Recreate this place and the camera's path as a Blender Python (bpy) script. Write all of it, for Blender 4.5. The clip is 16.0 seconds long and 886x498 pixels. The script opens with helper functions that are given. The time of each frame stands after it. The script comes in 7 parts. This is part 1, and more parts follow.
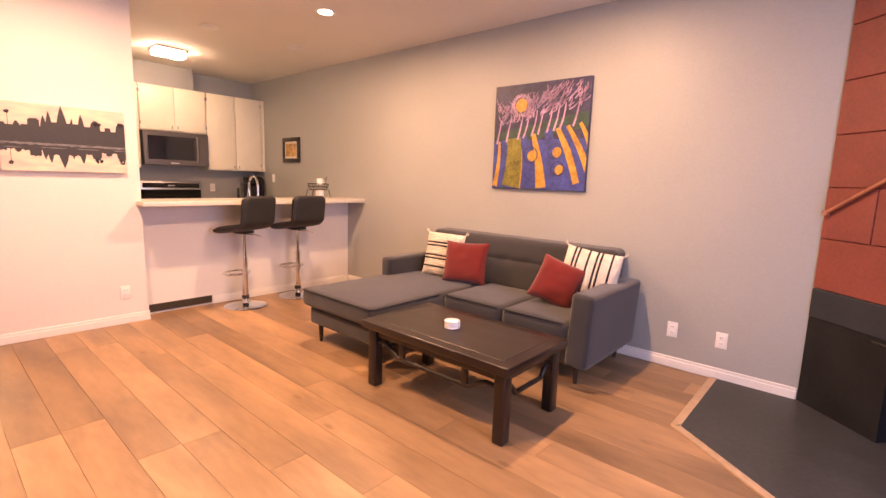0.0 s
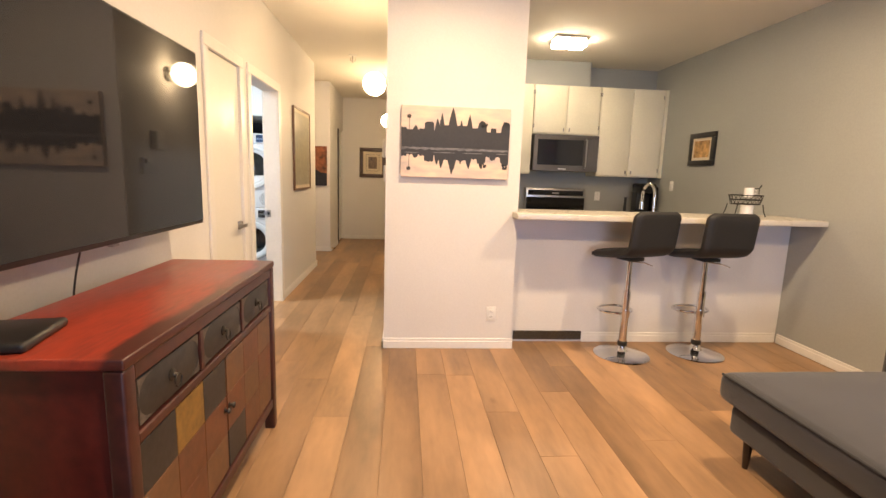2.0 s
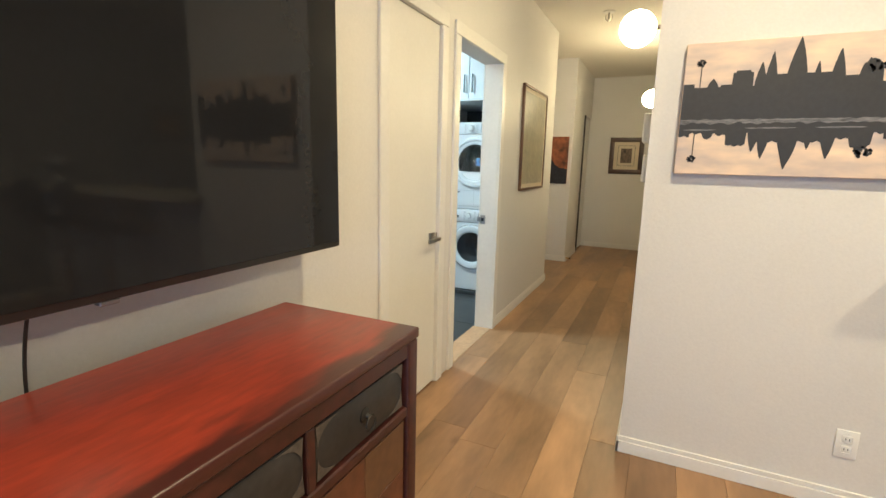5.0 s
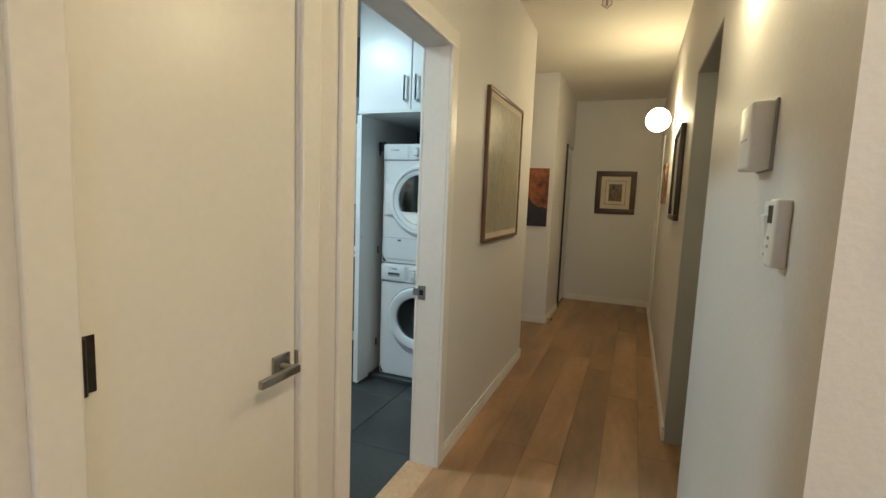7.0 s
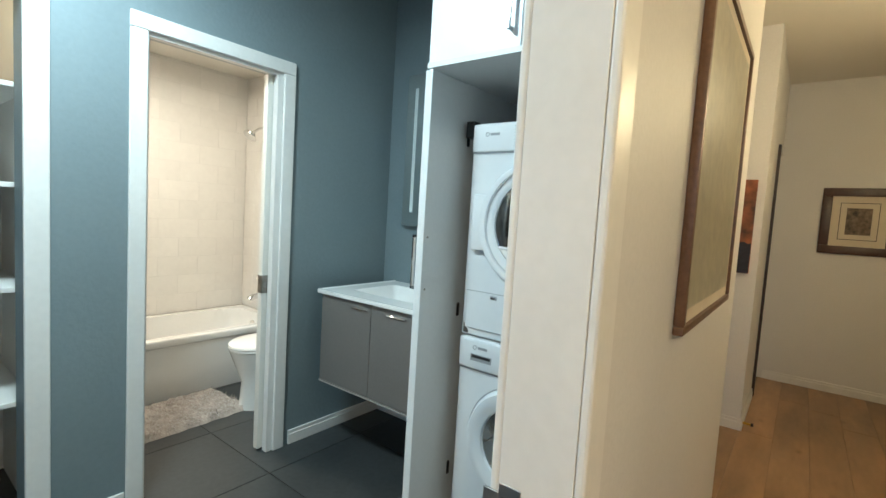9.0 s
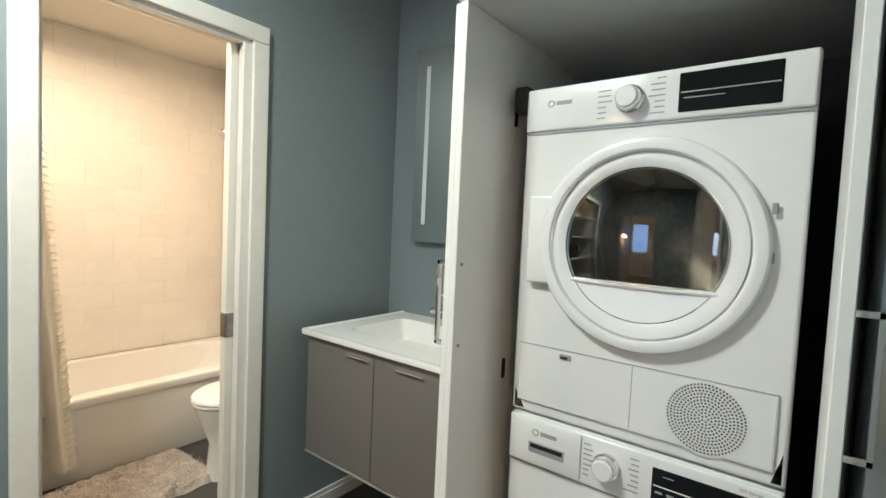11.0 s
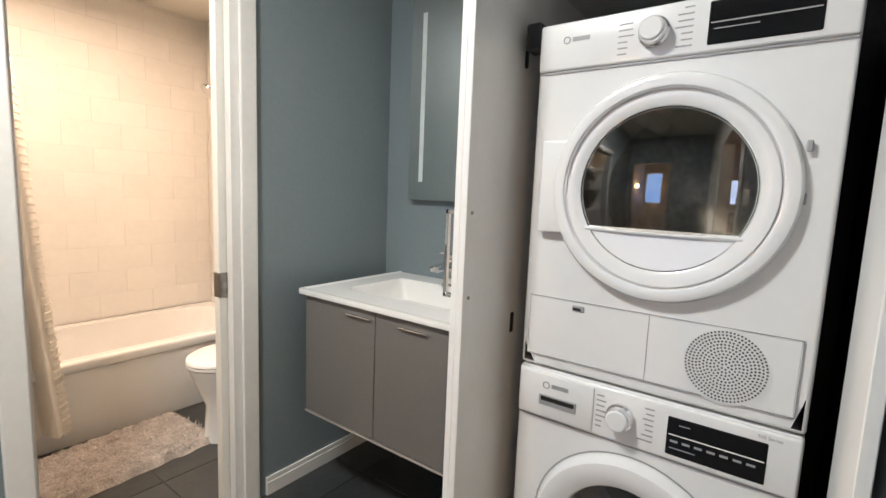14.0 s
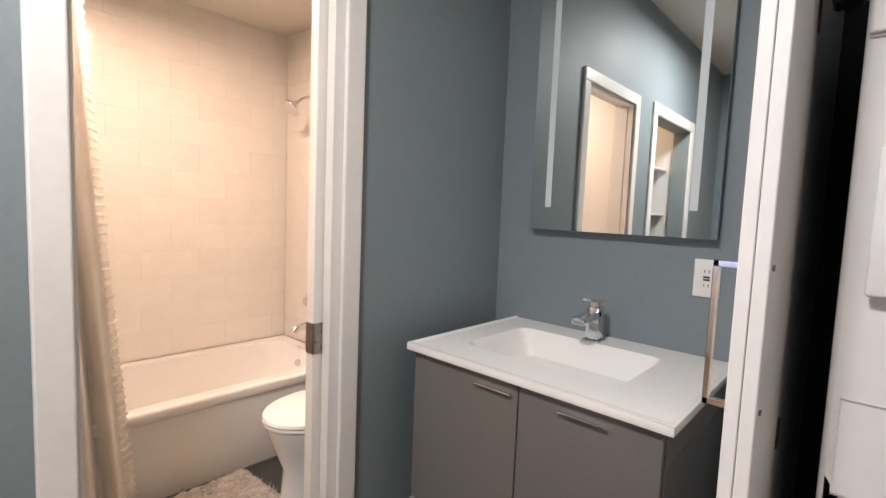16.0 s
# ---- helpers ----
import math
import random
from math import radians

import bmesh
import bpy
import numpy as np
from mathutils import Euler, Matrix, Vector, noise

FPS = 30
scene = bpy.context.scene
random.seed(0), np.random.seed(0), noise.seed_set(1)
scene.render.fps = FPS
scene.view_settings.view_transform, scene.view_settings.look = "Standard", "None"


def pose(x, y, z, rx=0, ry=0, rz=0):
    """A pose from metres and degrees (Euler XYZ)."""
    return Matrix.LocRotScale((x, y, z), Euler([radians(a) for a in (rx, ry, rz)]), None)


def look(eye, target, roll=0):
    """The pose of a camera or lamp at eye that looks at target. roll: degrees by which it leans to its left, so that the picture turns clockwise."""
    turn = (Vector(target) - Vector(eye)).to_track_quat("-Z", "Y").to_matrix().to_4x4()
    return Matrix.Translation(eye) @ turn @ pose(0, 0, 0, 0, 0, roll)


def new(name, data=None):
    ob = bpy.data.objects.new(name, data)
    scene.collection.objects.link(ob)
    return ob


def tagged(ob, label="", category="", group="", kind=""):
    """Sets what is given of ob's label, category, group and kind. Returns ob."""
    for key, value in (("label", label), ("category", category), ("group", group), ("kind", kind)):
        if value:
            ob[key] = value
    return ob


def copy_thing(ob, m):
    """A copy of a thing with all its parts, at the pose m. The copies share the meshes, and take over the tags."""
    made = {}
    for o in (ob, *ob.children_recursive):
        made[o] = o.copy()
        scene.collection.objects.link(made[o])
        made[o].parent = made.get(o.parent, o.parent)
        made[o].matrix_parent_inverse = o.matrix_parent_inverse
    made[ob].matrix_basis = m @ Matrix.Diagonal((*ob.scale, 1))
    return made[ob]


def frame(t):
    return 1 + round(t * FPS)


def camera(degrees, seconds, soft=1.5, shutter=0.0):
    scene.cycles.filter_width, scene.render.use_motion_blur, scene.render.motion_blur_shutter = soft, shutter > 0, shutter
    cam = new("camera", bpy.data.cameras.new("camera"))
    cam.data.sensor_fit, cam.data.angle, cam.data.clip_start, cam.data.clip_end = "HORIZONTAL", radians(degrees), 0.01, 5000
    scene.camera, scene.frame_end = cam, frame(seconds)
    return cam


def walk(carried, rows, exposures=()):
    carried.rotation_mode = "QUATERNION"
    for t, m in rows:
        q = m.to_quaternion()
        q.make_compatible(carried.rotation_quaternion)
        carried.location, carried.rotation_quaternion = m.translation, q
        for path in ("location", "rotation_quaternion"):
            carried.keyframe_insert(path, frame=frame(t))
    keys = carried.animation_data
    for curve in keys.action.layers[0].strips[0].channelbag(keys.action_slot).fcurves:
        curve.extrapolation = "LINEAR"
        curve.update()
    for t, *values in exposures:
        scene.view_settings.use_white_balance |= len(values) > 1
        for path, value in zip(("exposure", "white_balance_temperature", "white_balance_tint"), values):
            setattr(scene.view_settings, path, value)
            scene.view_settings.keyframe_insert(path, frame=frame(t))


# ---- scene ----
cam = camera(86.9, 16.0)
PATH = [
    (0, (0.364, 0.259, 1.326), (-0.942, 1.744, 1.033), 1.8),
    (0.5, (0.129, 0.44, 1.301), (-1.474, 1.586, 0.956), 1.2),
    (0.7, (0.007, 0.516, 1.297), (-1.736, 1.449, 0.992), 1.0),
    (1, (-0.174, 0.597, 1.327), (-2.068, 1.179, 1.05), 0.8),
    (1.5, (-0.517, 0.676, 1.323), (-2.491, 0.928, 1.117), 1.0),
    (2, (-0.875, 0.744, 1.319), (-2.844, 0.906, 1.004), 1.9),
    (2.5, (-1.278, 0.787, 1.303), (-3.254, 0.681, 1.015), 1.4),
    (3, (-1.659, 0.763, 1.317), (-3.623, 0.508, 1.035), -0.3),
    (3.5, (-1.909, 0.696, 1.316), (-3.802, 0.082, 1.113), 0.7),
    (3.7, (-1.948, 0.683, 1.329), (-3.729, -0.195, 1.092), -1.0),
    (5.8, (-2.530, 0.654, 1.291), (-4.342, -0.102, 0.910), 3.1),
    (6, (-2.701, 0.606, 1.286), (-4.534, -0.141, 0.998), 2.0),
    (6.5, (-3.123, 0.466, 1.315), (-4.941, -0.341, 1.102), 0.9),
    (7, (-3.519, 0.340, 1.355), (-5.362, -0.405, 1.133), 2.2),
    (7.5, (-3.921, 0.203, 1.315), (-5.776, -0.506, 1.080), 2.7),
    (8, (-4.291, 0.098, 1.325), (-6.078, -0.784, 1.156), 0.9),
    (8.5, (-4.643, -0.064, 1.35), (-6.311, -1.153, 1.167), 2.6),
    (10.8, (-5.350, -0.733, 1.345), (-6.791, -2.120, 1.306), 3.0),
    (11, (-5.365, -0.735, 1.352), (-6.946, -1.956, 1.247), 2.6),
    (11.5, (-5.404, -0.711, 1.306), (-7.183, -1.59, 1.056), 1.6),
    (12, (-5.42, -0.695, 1.257), (-7.227, -1.438, 0.832), 1.6),
    (12.5, (-5.422, -0.691, 1.233), (-7.228, -1.377, 0.714), 2.7),
    (13, (-5.42, -0.692, 1.232), (-7.219, -1.37, 0.68), 2.6),
    (13.5, (-5.406, -0.729, 1.285), (-7.178, -1.582, 0.92), 2.1),
    (14, (-5.378, -0.805, 1.302), (-6.983, -1.974, 1.061), 2.3),
    (14.5, (-5.421, -0.932, 1.286), (-6.93, -2.215, 1.006), 1.5),
    (15, (-5.525, -1.148, 1.289), (-7.004, -2.488, 1.158), 2.2),
    (15.5, (-5.611, -1.272, 1.312), (-7.093, -2.607, 1.162), 2.3),
    (16, (-5.53, -1.297, 1.316), (-6.999, -2.644, 1.154), 2.3),
]
# seconds, stops, kelvin, tint of the camera's own exposure and white balance
LOOKS = [
    (0.0, 0.72, 7900, 41), (0.5, 0.64, 6550, 30), (1.0, 0.60, 6450, 21), (1.5, 0.57, 6600, 15), (2.0, 0.53, 6500, 8), (2.5, 0.48, 6200, 3),
    (3.5, 0.28, 5900, -2), (6.0, 0.10, 5400, -10), (6.5, -0.14, 5500, -9), (7.0, -0.42, 5600, -8), (7.5, -0.44, 5600, -6), (8.0, -0.26, 5500, -7), (8.5, 0.02, 5500, -8),
    (11.0, 0.10, 7250, 3), (12.5, 0.20, 7200, 10), (13.5, 0.22, 7200, 11), (14.5, 0.10, 7300, 17), (16.0, -0.02, 7300, 21),
]
walk(cam, [(t, look(eye, target, roll)) for t, eye, target, roll in PATH], LOOKS)

# ---- world and light ----
world = bpy.data.worlds.new("dusk_sky")
world.use_nodes = True
scene.world = world
_sky = world.node_tree.nodes.new("ShaderNodeTexSky")
_sky.sky_type, _sky.sun_disc = "NISHITA", False
_sky.sun_elevation, _sky.sun_rotation = radians(5), radians(270)
world.node_tree.links.new(_sky.outputs[0], world.node_tree.nodes["Background"].inputs[0])
world.node_tree.nodes["Background"].inputs[1].default_value = 0.08


def area_lamp(name, m, energy, color, sx, sy, shape="RECTANGLE"):
    d = bpy.data.lights.new(name, "AREA")
    d.energy, d.color, d.shape, d.size, d.size_y = energy, color, shape, sx, sy
    ob = new(name, d)
    ob.matrix_world = m
    return ob


RX = -1.90          # far wall of the room beyond the laundry
WARM = (1.0, 0.70, 0.42)
COOL = (0.86, 0.95, 1.0)
DUSK = (0.45, 0.62, 1.0)
area_lamp("window_light", look((1.93, 1.6, 1.45), (0, 1.9, 1.0)), 55, DUSK, 1.7, 1.5)
area_lamp("recessed_lamp", look((-3.21, 2.72, 2.655), (-3.21, 2.72, 0)), 34, WARM, 0.11, 0.11, "DISK")
# next three are unseen fill lamps, added to brighten the living room
area_lamp("recessed_lamp", look((-1.2, 2.72, 2.655), (-1.2, 2.72, 0)), 36, WARM, 0.11, 0.11, "DISK")
area_lamp("recessed_lamp", look((-1.2, 1.0, 2.655), (-1.2, 1.0, 0)), 36, WARM, 0.11, 0.11, "DISK")
area_lamp("recessed_lamp", look((-3.21, 1.0, 2.655), (-3.21, 1.0, 0)), 32, WARM, 0.11, 0.11, "DISK")
area_lamp("small_window_light", look((RX + 0.02, -2.195, 1.48), (-6, -2.195, 1.4)), 9, (0.22, 0.45, 1.0), 0.55, 1.05)
area_lamp("laundry_lamp", look((-5.2, -1.80, 2.60), (-5.2, -1.80, 0)), 50, COOL, 0.30, 0.30, "DISK")
area_lamp("bath_lamp", look((-6.1, -3.3, 2.36), (-6.1, -3.3, 0)), 31, (1.0, 0.78, 0.62), 0.28, 0.28, "DISK")
# added lamp that warms the linen closet's inside
area_lamp("linen_lamp", look((-4.92, -2.9, 2.50), (-4.92, -2.9, 0)), 3, WARM, 0.12, 0.12, "DISK")
GLOBE_GLOW, FAR_GLOBE_GLOW, KITCHEN_GLOW = 50.0, 108.0, 60.0


# ---- materials ----
MATS = {}


def mat(name, color, rough=0.5, metal=0.0, vary=0.08, scale=6.0, grain=60.0, bump=0.05, bump_dist=0.002,
        spec=0.5, dark=None, stretch=(1, 1, 1), coat=0.0, per_piece=0.0, rough_vary=0.1, sheen=0.0, fine_share=0.45):
    """Principled surface with colour drift at a broad and a fine scale, uneven gloss and fine relief."""
    m = bpy.data.materials.new(name)
    m.use_nodes = True
    nt = m.node_tree
    bs = nt.nodes["Principled BSDF"]
    n = nt.nodes.new
    geo = n("ShaderNodeNewGeometry")
    mp = n("ShaderNodeMapping")
    mp.inputs["Scale"].default_value = stretch
    nt.links.new(geo.outputs["Position"], mp.inputs["Vector"])
    src = mp.outputs["Vector"]
    info = n("ShaderNodeObjectInfo")
    if per_piece > 0:
        off = n("ShaderNodeVectorMath")
        off.operation = "MULTIPLY_ADD"
        comb = n("ShaderNodeCombineXYZ")
        for k in range(3):
            nt.links.new(info.outputs["Random"], comb.inputs[k])
        off.inputs[1].default_value = (37, 53, 71)
        nt.links.new(comb.outputs[0], off.inputs[0])
        nt.links.new(src, off.inputs[2])
        src = off.outputs[0]
    broad, fine = n("ShaderNodeTexNoise"), n("ShaderNodeTexNoise")
    broad.inputs["Scale"].default_value, broad.inputs["Detail"].default_value = scale, 4
    fine.inputs["Scale"].default_value, fine.inputs["Detail"].default_value = grain, 3
    for t in (broad, fine):
        nt.links.new(src, t.inputs["Vector"])
    ramp = n("ShaderNodeValToRGB")
    lo = dark or tuple(c * (1 - 2.2 * vary) for c in color)
    hi = tuple(min(1, c * (1 + 1.2 * vary)) for c in color)
    ramp.color_ramp.elements[0].position, ramp.color_ramp.elements[1].position = 0.30, 0.70
    ramp.color_ramp.elements[0].color, ramp.color_ramp.elements[1].color = (*lo, 1), (*hi, 1)
    mix = n("ShaderNodeMath")
    mix.operation = "MULTIPLY_ADD"
    mix.inputs[1].default_value, mix.inputs[2].default_value = fine_share, 0.0
    nt.links.new(fine.outputs["Fac"], mix.inputs[0])
    add = n("ShaderNodeMath")
    add.operation = "MULTIPLY_ADD"
    add.inputs[1].default_value = 1 - fine_share
    nt.links.new(broad.outputs["Fac"], add.inputs[0])
    nt.links.new(mix.outputs[0], add.inputs[2])
    nt.links.new(add.outputs[0], ramp.inputs[0])
    col = ramp.outputs["Color"]
    if per_piece > 0:
        hsv = n("ShaderNodeHueSaturation")
        mr = n("ShaderNodeMapRange")
        mr.inputs["To Min"].default_value, mr.inputs["To Max"].default_value = 1 - per_piece, 1 + per_piece
        nt.links.new(info.outputs["Random"], mr.inputs["Value"])
        nt.links.new(mr.outputs[0], hsv.inputs["Value"])
        nt.links.new(col, hsv.inputs["Color"])
        col = hsv.outputs["Color"]
    nt.links.new(col, bs.inputs["Base Color"])
    rr = n("ShaderNodeMapRange")
    rr.inputs["To Min"].default_value, rr.inputs["To Max"].default_value = max(0.02, rough - rough_vary), min(1, rough + rough_vary)
    nt.links.new(broad.outputs["Fac"], rr.inputs["Value"])
    nt.links.new(rr.outputs[0], bs.inputs["Roughness"])
    bs.inputs["Metallic"].default_value = metal
    bs.inputs["Specular IOR Level"].default_value = spec
    bs.inputs["Coat Weight"].default_value = coat
    bs.inputs["Sheen Weight"].default_value = sheen
    if bump > 0:
        b = n("ShaderNodeBump")
        b.inputs["Strength"].default_value, b.inputs["Distance"].default_value = bump, bump_dist
        nt.links.new(fine.outputs["Fac"], b.inputs["Height"])
        nt.links.new(b.outputs[0], bs.inputs["Normal"])
    MATS[name] = m
    return m


def glow(name, color, strength):
    m = bpy.data.materials.new(name)
    m.use_nodes = True
    bs = m.node_tree.nodes["Principled BSDF"]
    bs.inputs["Base Color"].default_value = (0.8, 0.8, 0.78, 1)
    bs.inputs["Emission Color"].default_value = (*color, 1)
    bs.inputs["Emission Strength"].default_value = strength
    return m


def glass(name, color=(1, 1, 1), rough=0.0, ior=1.45):
    m = bpy.data.materials.new(name)
    m.use_nodes = True
    bs = m.node_tree.nodes["Principled BSDF"]
    bs.inputs["Base Color"].default_value = (*color, 1)
    bs.inputs["Transmission Weight"].default_value, bs.inputs["Roughness"].default_value, bs.inputs["IOR"].default_value = 1.0, rough, ior
    return m


M_WHITE = mat("white_wall_paint", (0.68, 0.66, 0.635), 0.55, vary=0.03, scale=1.3, grain=95, bump=0.36, bump_dist=0.002)
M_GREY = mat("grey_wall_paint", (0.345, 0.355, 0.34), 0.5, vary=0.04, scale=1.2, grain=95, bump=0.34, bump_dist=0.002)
M_BLUE = mat("slate_blue_wall_paint", (0.192, 0.233, 0.250), 0.58, vary=0.04, scale=1.4, grain=58, bump=0.42, bump_dist=0.003)
M_CEIL = mat("ceiling_paint", (0.74, 0.70, 0.63), 0.8, vary=0.03, scale=1.1, grain=140, bump=0.12)
M_TRIM = mat("white_trim_paint", (0.75, 0.73, 0.70), 0.35, vary=0.025, scale=5, grain=40, bump=0.05)
M_DOOR = mat("white_door_paint", (0.74, 0.72, 0.67), 0.33, vary=0.02, scale=3, grain=55, bump=0.06)
M_OAK = mat("oak_plank", (0.335, 0.197, 0.102), 0.38, vary=0.22, scale=1.3, grain=9, bump=0.04, stretch=(0.9, 3.4, 1), per_piece=0.25, rough_vary=0.08, fine_share=0.20)


def oak_knots(m):
    """Small scattered knots and short dark flecks in the oak."""
    nt = m.node_tree
    n = nt.nodes.new
    geo, mp, vor = n("ShaderNodeNewGeometry"), n("ShaderNodeMapping"), n("ShaderNodeTexVoronoi")
    mp.inputs["Scale"].default_value = (2.1, 4.6, 1.0)
    nt.links.new(geo.outputs["Position"], mp.inputs["Vector"])
    nt.links.new(mp.outputs[0], vor.inputs["Vector"])
    vor.inputs["Scale"].default_value = 1.0
    spot, mix = n("ShaderNodeMapRange"), n("ShaderNodeMix")
    spot.inputs["From Min"].default_value, spot.inputs["From Max"].default_value = 0.03, 0.11
    spot.inputs["To Min"].default_value, spot.inputs["To Max"].default_value = 0.55, 0.0
    nt.links.new(vor.outputs["Distance"], spot.inputs["Value"])
    bs = nt.nodes["Principled BSDF"]
    mix.data_type = "RGBA"
    nt.links.new(spot.outputs[0], mix.inputs["Factor"])
    nt.links.new(bs.inputs["Base Color"].links[0].from_socket, mix.inputs["A"])
    mix.inputs["B"].default_value = (0.13, 0.065, 0.03, 1)
    nt.links.new(mix.outputs["Result"], bs.inputs["Base Color"])


oak_knots(M_OAK)
M_OAKGAP = mat("floor_joint", (0.23, 0.135, 0.072), 0.8)
M_SLATE = mat("charcoal_floor_tile", (0.042, 0.045, 0.046), 0.42, vary=0.18, scale=5, grain=38, bump=0.15, per_piece=0.10)
M_GROUT = mat("dark_grout", (0.09, 0.09, 0.088), 0.85, vary=0.1)
M_TILE = mat("white_wall_tile", (0.80, 0.77, 0.73), 0.16, vary=0.02, scale=8, grain=30, bump=0.03, per_piece=0.02)
M_WGROUT = mat("white_grout", (0.74, 0.71, 0.67), 0.8, vary=0.06)
M_CHROME = mat("chrome", (0.75, 0.75, 0.76), 0.08, 1.0, vary=0.02, bump=0.0, rough_vary=0.03)
M_STEEL = mat("brushed_steel", (0.42, 0.41, 0.40), 0.32, 1.0, vary=0.06, grain=160, stretch=(1, 1, 14), bump=0.03)
M_NICKEL = mat("satin_nickel", (0.36, 0.34, 0.31), 0.3, 1.0, vary=0.05, bump=0.02)
M_BLACKP = mat("black_plastic", (0.014, 0.014, 0.015), 0.35, vary=0.1, bump=0.04)
M_BLACKG = mat("black_gloss", (0.008, 0.008, 0.009), 0.08, vary=0.05, bump=0.0, rough_vary=0.03)
M_WHITEP = mat("white_plastic", (0.78, 0.77, 0.74), 0.4, vary=0.02, bump=0.02)
M_ENAMEL = mat("white_enamel", (0.70, 0.705, 0.71), 0.2, vary=0.012, scale=3, grain=30, bump=0.015, rough_vary=0.05)
M_CERAMIC = mat("white_ceramic", (0.82, 0.81, 0.79), 0.1, vary=0.012, bump=0.0, rough_vary=0.04)
M_CAB = mat("cream_cabinet_paint", (0.76, 0.72, 0.58), 0.38, vary=0.03, scale=4, grain=50, bump=0.06)
M_QUARTZ = mat("pale_stone_counter", (0.58, 0.54, 0.47), 0.30, vary=0.025, scale=14, grain=130, bump=0.02)
M_GREYP = mat("grey_print", (0.30, 0.30, 0.31), 0.5, vary=0.05, bump=0.0)
M_MIRROR = mat("mirror_silver", (0.86, 0.89, 0.88), 0.02, 1.0, vary=0.0, bump=0.0, rough_vary=0.0)
M_GLASS = glass("clear_glass")

# ---- builders ----


def box(x0, y0, z0, x1, y1, z1, bevel=0.0, seg=2, bm=None):
    """A box between two corners, its edges rounded by bevel."""
    own = bmesh.new()
    bmesh.ops.create_cube(own, size=1.0)
    s = Matrix.LocRotScale(((x0 + x1) / 2, (y0 + y1) / 2, (z0 + z1) / 2), None, (abs(x1 - x0), abs(y1 - y0), abs(z1 - z0)))
    bmesh.ops.transform(own, matrix=s, verts=own.verts)
    if bevel > 0:
        bmesh.ops.bevel(own, geom=own.edges[:], offset=bevel, segments=seg, profile=0.5, affect="EDGES")
    return join(bm, own)


def join(bm, own):
    if bm is None:
        return own
    me = bpy.data.meshes.new("tmp")
    own.to_mesh(me)
    own.free()
    bm.from_mesh(me)
    bpy.data.meshes.remove(me)
    return bm


def turned(bm, m):
    bmesh.ops.transform(bm, matrix=m, verts=bm.verts)
    return bm


def rod(a, b, r0, r1=None, n=16, bm=None, cap=True):
    """A round bar from a to b."""
    own = bmesh.new()
    a, b = Vector(a), Vector(b)
    d = b - a
    bmesh.ops.create_cone(own, cap_ends=cap, segments=n, radius1=r0, radius2=r0 if r1 is None else r1, depth=d.length)
    q = d.to_track_quat("Z", "Y").to_matrix().to_4x4()
    bmesh.ops.transform(own, matrix=Matrix.Translation((a + b) / 2) @ q, verts=own.verts)
    return join(bm, own)


def lathe(profile, m=None, n=32, bm=None):
    """A turned shape: (radius, height) pairs spun round z."""
    own = bmesh.new()
    rings = []
    for r, z in profile:
        rings.append([own.verts.new((max(r, 1e-5) * math.cos(2 * math.pi * k / n), max(r, 1e-5) * math.sin(2 * math.pi * k / n), z)) for k in range(n)])
    for a, b in zip(rings, rings[1:]):
        for k in range(n):
            own.faces.new((a[k], a[(k + 1) % n], b[(k + 1) % n], b[k]))
    own.faces.new(reversed(rings[0]))
    own.faces.new(rings[-1])
    if m is not None:
        bmesh.ops.transform(own, matrix=m, verts=own.verts)
    return join(bm, own)


def tube(points, r, n=10, bm=None):
    """A bent round bar through points."""
    own = bmesh.new()
    pts = [Vector(p) for p in points]
    rings = []
    for i, p in enumerate(pts):
        d = (pts[min(i + 1, len(pts) - 1)] - pts[max(i - 1, 0)]).normalized()
        up = Vector((0, 0, 1)) if abs(d.z) < 0.95 else Vector((1, 0, 0))
        u = d.cross(up).normalized()
        v = d.cross(u).normalized()
        rings.append([own.verts.new(p + r * (math.cos(2 * math.pi * k / n) * u + math.sin(2 * math.pi * k / n) * v)) for k in range(n)])
    for a, b in zip(rings, rings[1:]):
        for k in range(n):
            own.faces.new((a[k], b[k], b[(k + 1) % n], a[(k + 1) % n]))
    own.faces.new(rings[0])
    own.faces.new(reversed(rings[-1]))
    bmesh.ops.recalc_face_normals(own, faces=own.faces)
    return join(bm, own)


def sheet(fn, nu, nv, bm=None, closed_u=False):
    """A surface from fn(u, v), u and v from 0 to 1."""
    own = bmesh.new()
    rows = [[own.verts.new(fn(i / nu, j / nv)) for i in range(nu + (0 if closed_u else 1))] for j in range(nv + 1)]
    w = len(rows[0])
    for j in range(nv):
        for i in range(nu):
            own.faces.new((rows[j][i], rows[j][(i + 1) % w], rows[j + 1][(i + 1) % w], rows[j + 1][i]))
    return join(bm, own)


def prism(poly, z0, z1, bm=None):
    """An upright prism on a plan polygon."""
    own = bmesh.new()
    f = own.faces.new([own.verts.new((x, y, z0)) for x, y in poly])
    up = bmesh.ops.extrude_face_region(own, geom=[f])
    bmesh.ops.translate(own, vec=(0, 0, z1 - z0), verts=[v for v in up["geom"] if isinstance(v, bmesh.types.BMVert)])
    bmesh.ops.recalc_face_normals(own, faces=own.faces)
    return join(bm, own)


def thick_sheet(fa, fb, nu, nv):
    """A shell between two surfaces over the same grid, closed round its rim."""
    bm = sheet(fa, nu, nv)
    sheet(fb, nu, nv, bm=bm)
    bmesh.ops.bridge_loops(bm, edges=[e for e in bm.edges if len(e.link_faces) == 1])
    bmesh.ops.recalc_face_normals(bm, faces=bm.faces)
    return bm


